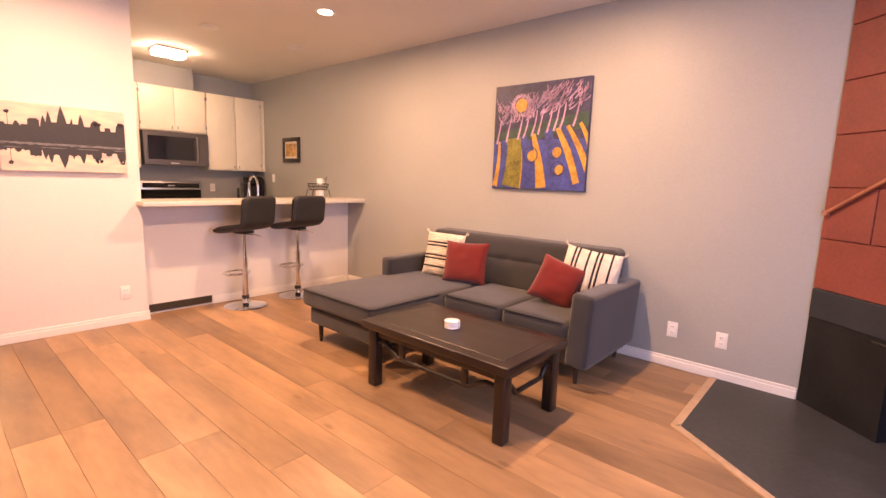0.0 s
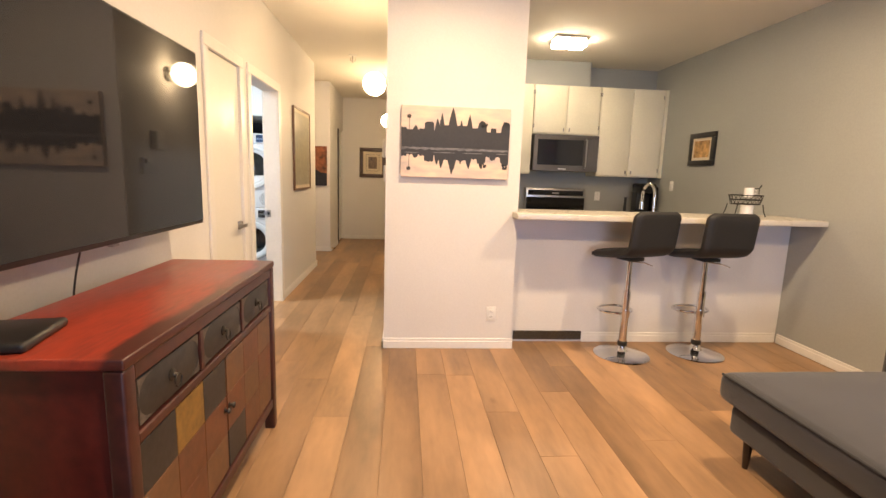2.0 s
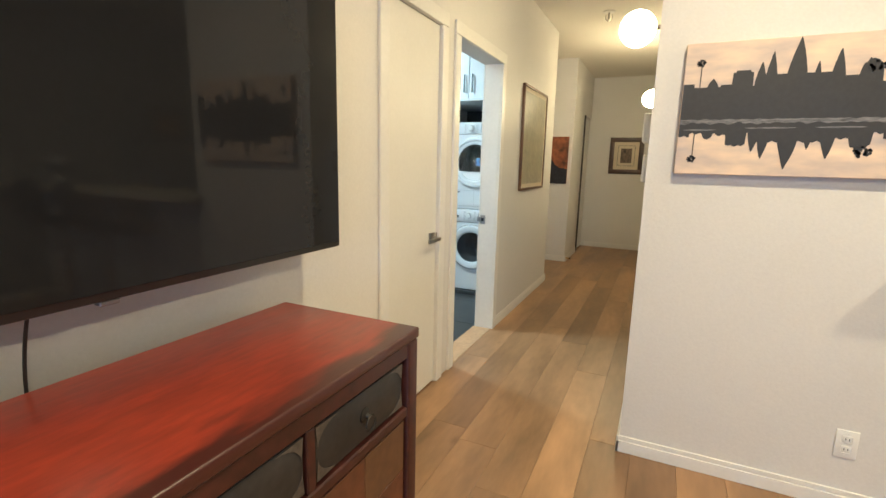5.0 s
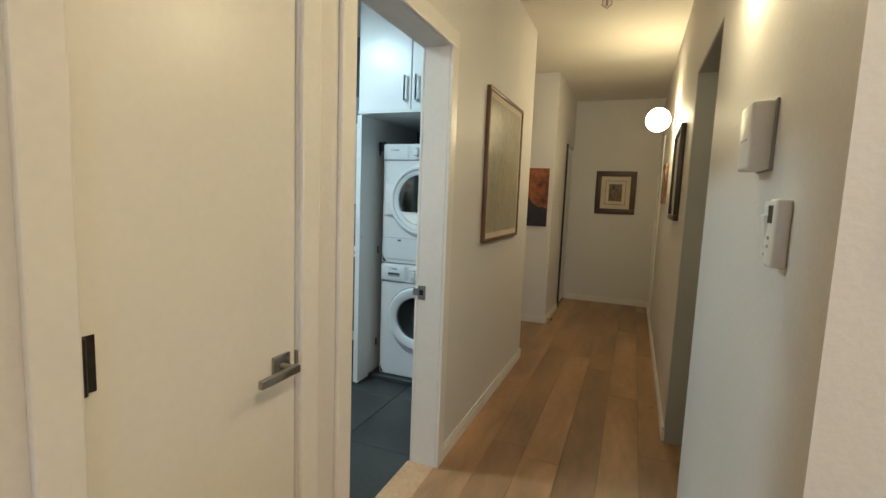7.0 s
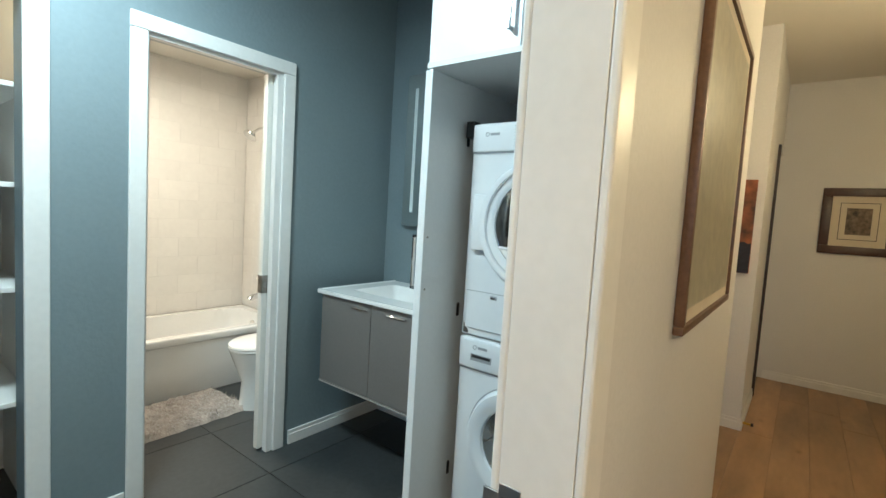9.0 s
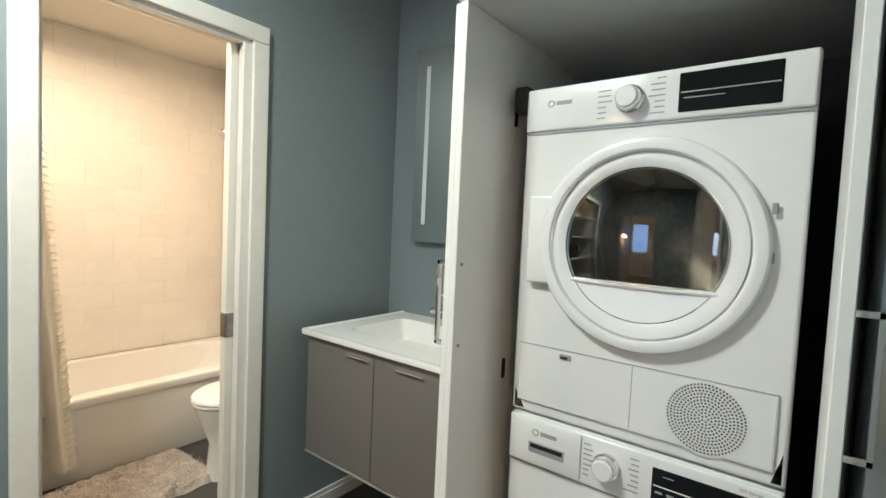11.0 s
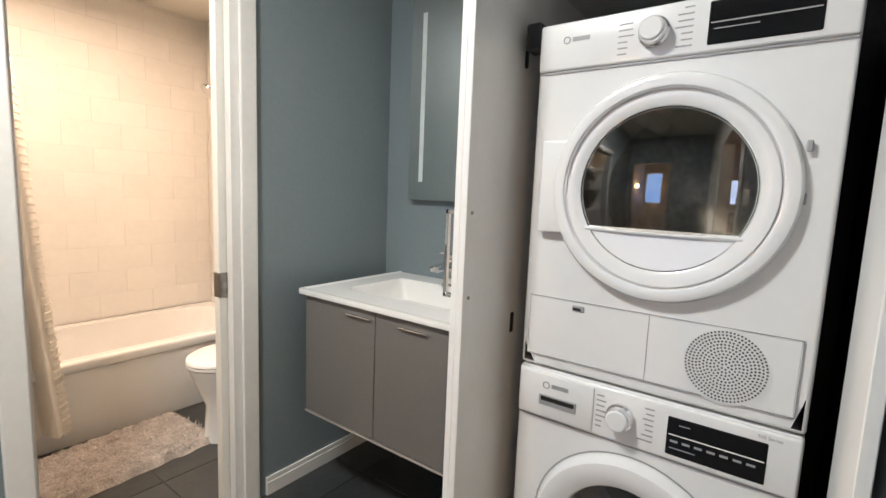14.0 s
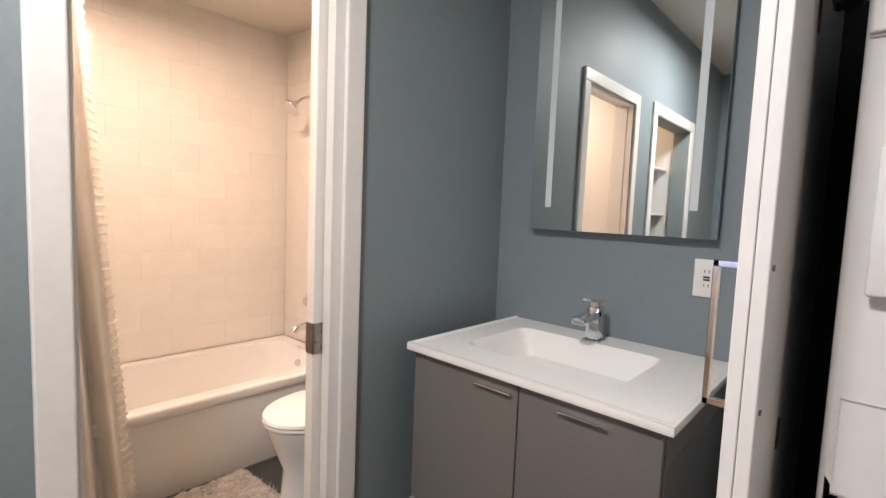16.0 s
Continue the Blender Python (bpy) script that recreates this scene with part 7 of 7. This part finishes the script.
part("latch_plate", box(-6.286, LY - 0.079, 0.872, -6.2825, LY - 0.041, 0.966, 0.001, 1), M_NICKEL, pl, "steel pocket door latch")
part("latch_side", box(-6.350, LY - 0.0425, 0.872, -6.2845, LY - 0.0395, 0.966, 0.001, 1), M_NICKEL, pl)
part("latch_ring", lathe([(0.016, 0), (0.016, 0.0025), (0.011, 0.0028), (0.010, 0.0004)], pose(-6.308, LY - 0.0396, 0.915, -90, 0, 0), 20), M_STEEL, pl)
part("latch_screw", rod((-6.308, LY - 0.040, 0.950), (-6.308, LY - 0.0385, 0.950), 0.004, n=10), M_STEEL, pl)
structure("trim_bath_split_jamb", box(BX[0] - 0.002, LY - 0.036, 0, BX[0] + 0.032, LY + 0.001, 2.02, 0.001, 1), M_TRIM, "white split jamb beside the pocket door", "trim")
structure("trim_bath_split_jamb_back", box(BX[0] - 0.002, LY - 0.121, 0, BX[0] + 0.032, LY - 0.086, 2.02, 0.001, 1), M_TRIM, "white rear split jamb of the pocket door", "trim")
structure("trim_bath_stop_jamb", box(BX[1] - 0.012, LY - 0.121, 0, BX[1] + 0.0, LY - 0.036, 2.02, 0.001, 1), M_TRIM, "white stop jamb of the bathroom doorway", "trim")
structure("trim_bath_track", box(BX[0] + 0.022, LY - 0.080, 2.012, BX[1] - 0.02, LY - 0.040, 2.029), M_STEEL, "steel pocket door track", "trim")

tub = thing("bathtub", "white alcove bathtub with a plain apron", "bathtub", (-6.33, -3.9, 0))
TBX0, TBX1, TBY0, TBY1, TBZ = BW + 0.012, BE - 0.012, BY + 0.012, -3.49, 0.42


def tub_shell():
    cx, cy = (TBX0 + TBX1) / 2, (TBY0 + TBY1) / 2
    hx, hy = (TBX1 - TBX0) / 2 - 0.075, (TBY1 - TBY0) / 2 - 0.065

    def z_at(x, y):
        k = ((abs(x - cx) / hx) ** 6 + (abs(y - cy) / hy) ** 6) ** (1 / 6)
        return TBZ if k >= 1 else TBZ - 0.33 * min(1, (1 - k) / 0.28) ** 0.75
    return sheet(lambda u, v: Vector((TBX0 + (TBX1 - TBX0) * u, TBY0 + (TBY1 - TBY0) * v, z_at(TBX0 + (TBX1 - TBX0) * u, TBY0 + (TBY1 - TBY0) * v))), 90, 60)


part("basin", tub_shell(), M_CERAMIC, tub)
ap = box(TBX0, TBY1 - 0.05, TBZ - 0.055, TBX1, TBY1 + 0.012, TBZ + 0.001, 0.014, 4)
box(TBX0, -3.575, 0, TBX1, -3.50, TBZ - 0.03, 0.006, 2, bm=ap)
part("apron", ap, M_CERAMIC, tub)
part("overflow", lathe([(0.032, 0), (0.032, 0.006), (0.02, 0.009), (0.001, 0.009)], pose(TBX0 + 0.105, -3.86, 0.33, 0, 78, 0), 22), M_CHROME, tub, "chrome overflow plate")
ts = thing("tub_spout", "chrome bathtub spout on the tiled wall", "faucet", (BW + 0.014, -3.86, 0.56))
part("spout", tube([(BW + 0.012, -3.86, 0.565), (BW + 0.09, -3.86, 0.565), (BW + 0.135, -3.86, 0.556), (BW + 0.148, -3.86, 0.535)], 0.024, 14), M_CHROME, ts)
part("flange", lathe([(0.034, 0), (0.034, 0.006), (0.026, 0.010)], pose(BW + 0.012, -3.86, 0.565, 0, 90, 0), 20), M_CHROME, ts)
sv = thing("shower_valve", "round chrome shower valve with a lever", "faucet", (BW + 0.014, -3.89, 0.715))
part("plate", lathe([(0.062, 0), (0.062, 0.004), (0.05, 0.010), (0.03, 0.014), (0.028, 0.045), (0.02, 0.05), (0.001, 0.05)], pose(BW + 0.012, -3.89, 0.715, 0, 90, 0), 30), M_CHROME, sv)
part("lever", tube([(BW + 0.055, -3.89, 0.715), (BW + 0.065, -3.84, 0.680), (BW + 0.07, -3.82, 0.645)], 0.007, 9), M_CHROME, sv)
shw = thing("shower_fixture", "chrome shower head on a bent arm", "shower head", (BW + 0.014, -3.86, 1.95))
part("flange", lathe([(0.028, 0), (0.028, 0.004), (0.014, 0.010)], pose(BW + 0.012, -3.86, 1.965, 0, 90, 0), 20), M_CHROME, shw)
part("arm", tube([(BW + 0.012, -3.86, 1.965), (BW + 0.07, -3.86, 1.965), (BW + 0.115, -3.86, 1.945), (BW + 0.15, -3.86, 1.915)], 0.0105, 12), M_CHROME, shw)
part("head", lathe([(0.014, 0.06), (0.018, 0.045), (0.05, 0.018), (0.058, 0.006), (0.056, 0.0), (0.045, -0.003), (0.001, -0.004)], pose(BW + 0.19, -3.86, 1.875, 0, -42, 0) @ pose(0, 0, 0, 0, 0, 0), 28), M_CHROME, shw)

M_CURT = mat("cream_waffle_curtain", (0.84, 0.79, 0.71), 0.85, vary=0.06, scale=8, grain=240, bump=0.8, bump_dist=0.004, sheen=0.2)
rod_y = -3.47
cr = thing("curtain_rod", "chrome shower curtain rod", "curtain rod", (-6.33, rod_y, 2.34))
part("rod", rod((BW + 0.012, rod_y, 2.36), (BE, rod_y, 2.36), 0.0125, n=14), M_CHROME, cr)
part("flange", rod((BW + 0.012, rod_y, 2.36), (BW + 0.03, rod_y, 2.36), 0.03, n=20), M_CHROME, cr)


def curtain_pt(u, v):
    w = 0.475 - 0.03 * v
    x = -5.53 - w * u * (0.82 + 0.30 * (1 - v))
    y = rod_y + 0.035 * math.sin(u * 30) * (0.55 + 0.45 * (1 - v)) + 0.012 * math.sin(u * 53 + v * 3) + 0.02
    return Vector((x, y, 0.10 + 2.23 * v))


cu = thick_sheet(curtain_pt, lambda u, v: curtain_pt(u, v) + Vector((0, -0.003, 0)), 150, 46)
sc = thing("shower_curtain", "cream waffle-weave shower curtain gathered to one side", "shower curtain", (-5.73, rod_y, 0.1))
part("cloth", cu, M_CURT, sc)
nub = bmesh.new()
for col in range(3):
    for k in range(64):
        p = curtain_pt(0.985 - 0.03 * col, k / 64)
        lathe([(0.006, -0.004), (0.008, 0.0), (0.005, 0.004)], Matrix.Translation(p + Vector((-0.004, 0.012, 0))) @ pose(0, 0, 0, 90, 0, 0), 6, bm=nub)
part("pompom_edge", nub, M_CURT, sc, "beaded texture along the hem")["kind"] = "stuff"
for k in range(8):
    p = curtain_pt(k / 8 + 0.04, 1)
    part("ring", tube([(p.x, rod_y + 0.02 * math.sin(a / 12 * 6.283), 2.355 + 0.024 * math.cos(a / 12 * 6.283)) for a in range(13)], 0.002, 6), M_CHROME, sc)

to = thing("toilet", "white ceramic toilet with a closed lid", "toilet", (-6.72, -3.03, 0))


def oval(cx, cy, rx, ry, z, n=40, egg=0.0):
    return [(cx + rx * math.cos(2 * math.pi * k / n) * (1 + (egg if math.cos(2 * math.pi * k / n) > 0 else 0)), cy + ry * math.sin(2 * math.pi * k / n), z) for k in range(n)]


def lofted(rings):
    bm = bmesh.new()
    vs = [[bm.verts.new(p) for p in r] for r in rings]
    n = len(vs[0])
    for a, b in zip(vs, vs[1:]):
        for k in range(n):
            bm.faces.new((a[k], a[(k + 1) % n], b[(k + 1) % n], b[k]))
    bm.faces.new(list(reversed(vs[0])))
    bm.faces.new(vs[-1])
    return bm


TCX, TCY = -6.675, -3.06
part("pedestal", lofted([oval(TCX - 0.03, TCY, 0.215, 0.125, 0), oval(TCX - 0.03, TCY, 0.205, 0.118, 0.05), oval(TCX - 0.03, TCY, 0.195, 0.115, 0.18), oval(TCX - 0.01, TCY, 0.215, 0.145, 0.28), oval(TCX, TCY, 0.235, 0.175, 0.36), oval(TCX, TCY, 0.245, 0.182, 0.392)]), M_CERAMIC, to)
part("seat", lofted([oval(TCX, TCY, 0.240, 0.182, 0.393), oval(TCX, TCY, 0.252, 0.190, 0.398), oval(TCX, TCY, 0.252, 0.190, 0.408), oval(TCX, TCY, 0.243, 0.183, 0.412)]), M_CERAMIC, to)
part("lid", lofted([oval(TCX, TCY, 0.243, 0.183, 0.413), oval(TCX, TCY, 0.254, 0.191, 0.418), oval(TCX, TCY, 0.250, 0.188, 0.430), oval(TCX, TCY, 0.200, 0.145, 0.438), oval(TCX, TCY, 0.05, 0.04, 0.440)]), M_CERAMIC, to)
part("tank", box(BW + 0.015, TCY - 0.20, 0.40, BW + 0.195, TCY + 0.20, 0.74, 0.03, 4), M_CERAMIC, to)
part("tank_lid", box(BW + 0.012, TCY - 0.21, 0.742, BW + 0.205, TCY + 0.21, 0.775, 0.012, 3), M_CERAMIC, to)
part("flush_lever", tube([(BW + 0.195, TCY - 0.15, 0.69), (BW + 0.21, TCY - 0.15, 0.69), (BW + 0.215, TCY - 0.09, 0.685)], 0.006, 8), M_CHROME, to)

M_MAT = mat("beige_shag_wool", (0.43, 0.385, 0.35), 0.95, vary=0.22, scale=16, grain=120, bump=1.0, bump_dist=0.01, sheen=0.5, spec=0.1)


def shag():
    def fn(u, v):
        a, b = 2 * u - 1, 2 * v - 1
        edge = max(0.0, min(1.0, (1 - max(abs(a), abs(b))) / 0.10))
        wob = 0.012 * noise.noise((a * 5, b * 5, 2))
        h = edge * (0.026 + 0.014 * noise.noise((a * 11, b * 8, 0)) + 0.010 * noise.noise((a * 34, b * 26, 5)))
        return Vector((a * 0.36 + wob, b * 0.23 + wob, 0.001 + max(0.0, h)))
    return sheet(fn, 110, 80)


solid("bath_mat", turned(shag(), pose(-6.19, -3.235, 0.0, 0, 0, 3)), M_MAT, "beige shaggy bath mat on the dark tiles", "bath mat")
tufts = bmesh.new()
rnd = random.Random(3)
for k in range(2600):
    x, y = rnd.uniform(-0.35, 0.35), rnd.uniform(-0.22, 0.22)
    c = pose(-6.19, -3.235, 0, 0, 0, 3) @ Vector((x, y, 0.012))
    d = Vector((rnd.uniform(-0.014, 0.014), rnd.uniform(-0.014, 0.014), rnd.uniform(0.016, 0.034)))
    s = Vector((rnd.uniform(-0.003, 0.003), rnd.uniform(-0.003, 0.003), 0))
    a, b, e = tufts.verts.new(c - s), tufts.verts.new(c + s), tufts.verts.new(c + d)
    tufts.faces.new((a, b, e))
solid("bath_mat_pile", tufts, M_MAT, "loose beige wool pile on the bath mat", "bath mat", kind="stuff", smooth=False)
bl = thing("bath_ceiling_light", "round flush bathroom ceiling light, lit warm", "ceiling light", (-6.1, -3.3, 2.42))
part("rim", lathe([(0.13, -0.04), (0.15, -0.035), (0.155, 0.0)], pose(-6.1, -3.3, 2.42), 32), M_TRIM, bl)
part("lens", lathe([(0.001, -0.052), (0.128, -0.04), (0.13, -0.02)], pose(-6.1, -3.3, 2.42), 32), M_BGLOW, bl)

# ---- floor planks, floor tiles and wall tiles ----
PW, PLEN = 0.19, 1.83
XA, XB, YA, YB = -10.20, EX, -0.49, NY


def piece(name, mesh, parent, m):
    ob = new(name, mesh)
    ob.parent = parent
    ob.matrix_basis = m
    return ob


def piece_mesh(name, lx, ly, lz, material, bevel=0.0012):
    bm = box(0, 0, -lz, lx, ly, 0, bevel, 1)
    me = bpy.data.meshes.new(name)
    bm.to_mesh(me)
    bm.free()
    me.materials.append(material)
    return me


plank = piece_mesh("plank", PLEN - 0.0012, PW - 0.0012, 0.012, M_OAK, 0.0006)
rnd = random.Random(21)
planks = []
rows = int((YB - YA) / PW) + 1
for r in range(rows):
    y = YA + r * PW
    wid = min(PW, YB - y) - 0.0012
    if wid < 0.02:
        continue
    x = XA - rnd.uniform(0, PLEN)
    while x < XB:
        a, b = max(x, XA), min(x + PLEN, XB)
        mid_x = (a + b) / 2
        hidden = (y > PY1 + 0.1 and b < -5.4) or (PY0 + 0.2 < y and y + PW < PY1 and b < PX)
        if b - a > 0.03 and not hidden:
            planks.append((a, y, b - a - 0.0012, wid))
        x += PLEN
for a, y, ln, wid in planks:
    piece("plank", plank, floor_oak, Matrix.LocRotScale((a, y, 0.0), None, (ln / (PLEN - 0.0012), wid / (PW - 0.0012), 1)))
for k in range(7):
    piece("plank", plank, floor_oak, Matrix.LocRotScale((-8.66, -0.49 - (k + 1) * PW, 0.0), None, (1.24 / (PLEN - 0.0012), 1, 1)))

TS = 0.605
tile = piece_mesh("tile", TS - 0.004, TS - 0.004, 0.006, M_SLATE, 0.0012)
tx0, ty0 = -6.215, -1.66
for i in range(-2, 5):
    for j in range(-5, 3):
        a, b = tx0 + i * TS, ty0 + j * TS
        x0, x1 = max(a, WX), min(a + TS - 0.004, -3.6)
        y0, y1 = max(b, -4.3 if a + TS < -5.4 else LY), min(b + TS - 0.004, SYB + 0.0)
        if x1 - x0 < 0.03 or y1 - y0 < 0.03:
            continue
        piece("tile", tile, floor_tile, Matrix.LocRotScale((x0, y0, 0.0), None, ((x1 - x0) / (TS - 0.004), (y1 - y0) / (TS - 0.004), 1)))

# bath wall tiles, laid in half bond
TW, TH = 0.305, 0.152
bm = box(0, 0, 0, TW - 0.0025, 0.008, TH - 0.0025, 0.0008, 1)
wt = bpy.data.meshes.new("wall_tile")
bm.to_mesh(wt)
bm.free()
wt.materials.append(M_TILE)
back, west = bpy.data.objects["wall_bath_south"], bpy.data.objects["wall_bath_west"]
for r in range(13):
    z = TBZ + 0.002 + r * TH
    hgt = min(TH, 2.415 - z) - 0.0025
    if hgt < 0.02:
        continue
    sh = TW / 2 if r % 2 else 0
    for c in range(-1, 7):
        x0 = BW + c * TW - sh + 0.1
        a, b = max(x0, BW + 0.010), min(x0 + TW - 0.0025, BE - 0.002)
        if b - a > 0.02:
            piece("tile", wt, back, Matrix.LocRotScale((a, BY - 0.0066, z), None, ((b - a) / (TW - 0.0025), 1, hgt / (TH - 0.0025))))
    for c in range(-1, 4):
        y0 = BY + 0.009 + c * TW + sh
        a, b = max(y0, BY + 0.010), min(y0 + TW - 0.0025, -3.40)
        if b - a > 0.02:
            piece("tile", wt, west, Matrix.LocRotScale((BW + 0.0014, a, z), Matrix.Rotation(radians(90), 4, "Z").to_quaternion(), ((b - a) / (TW - 0.0025), 1, hgt / (TH - 0.0025))))
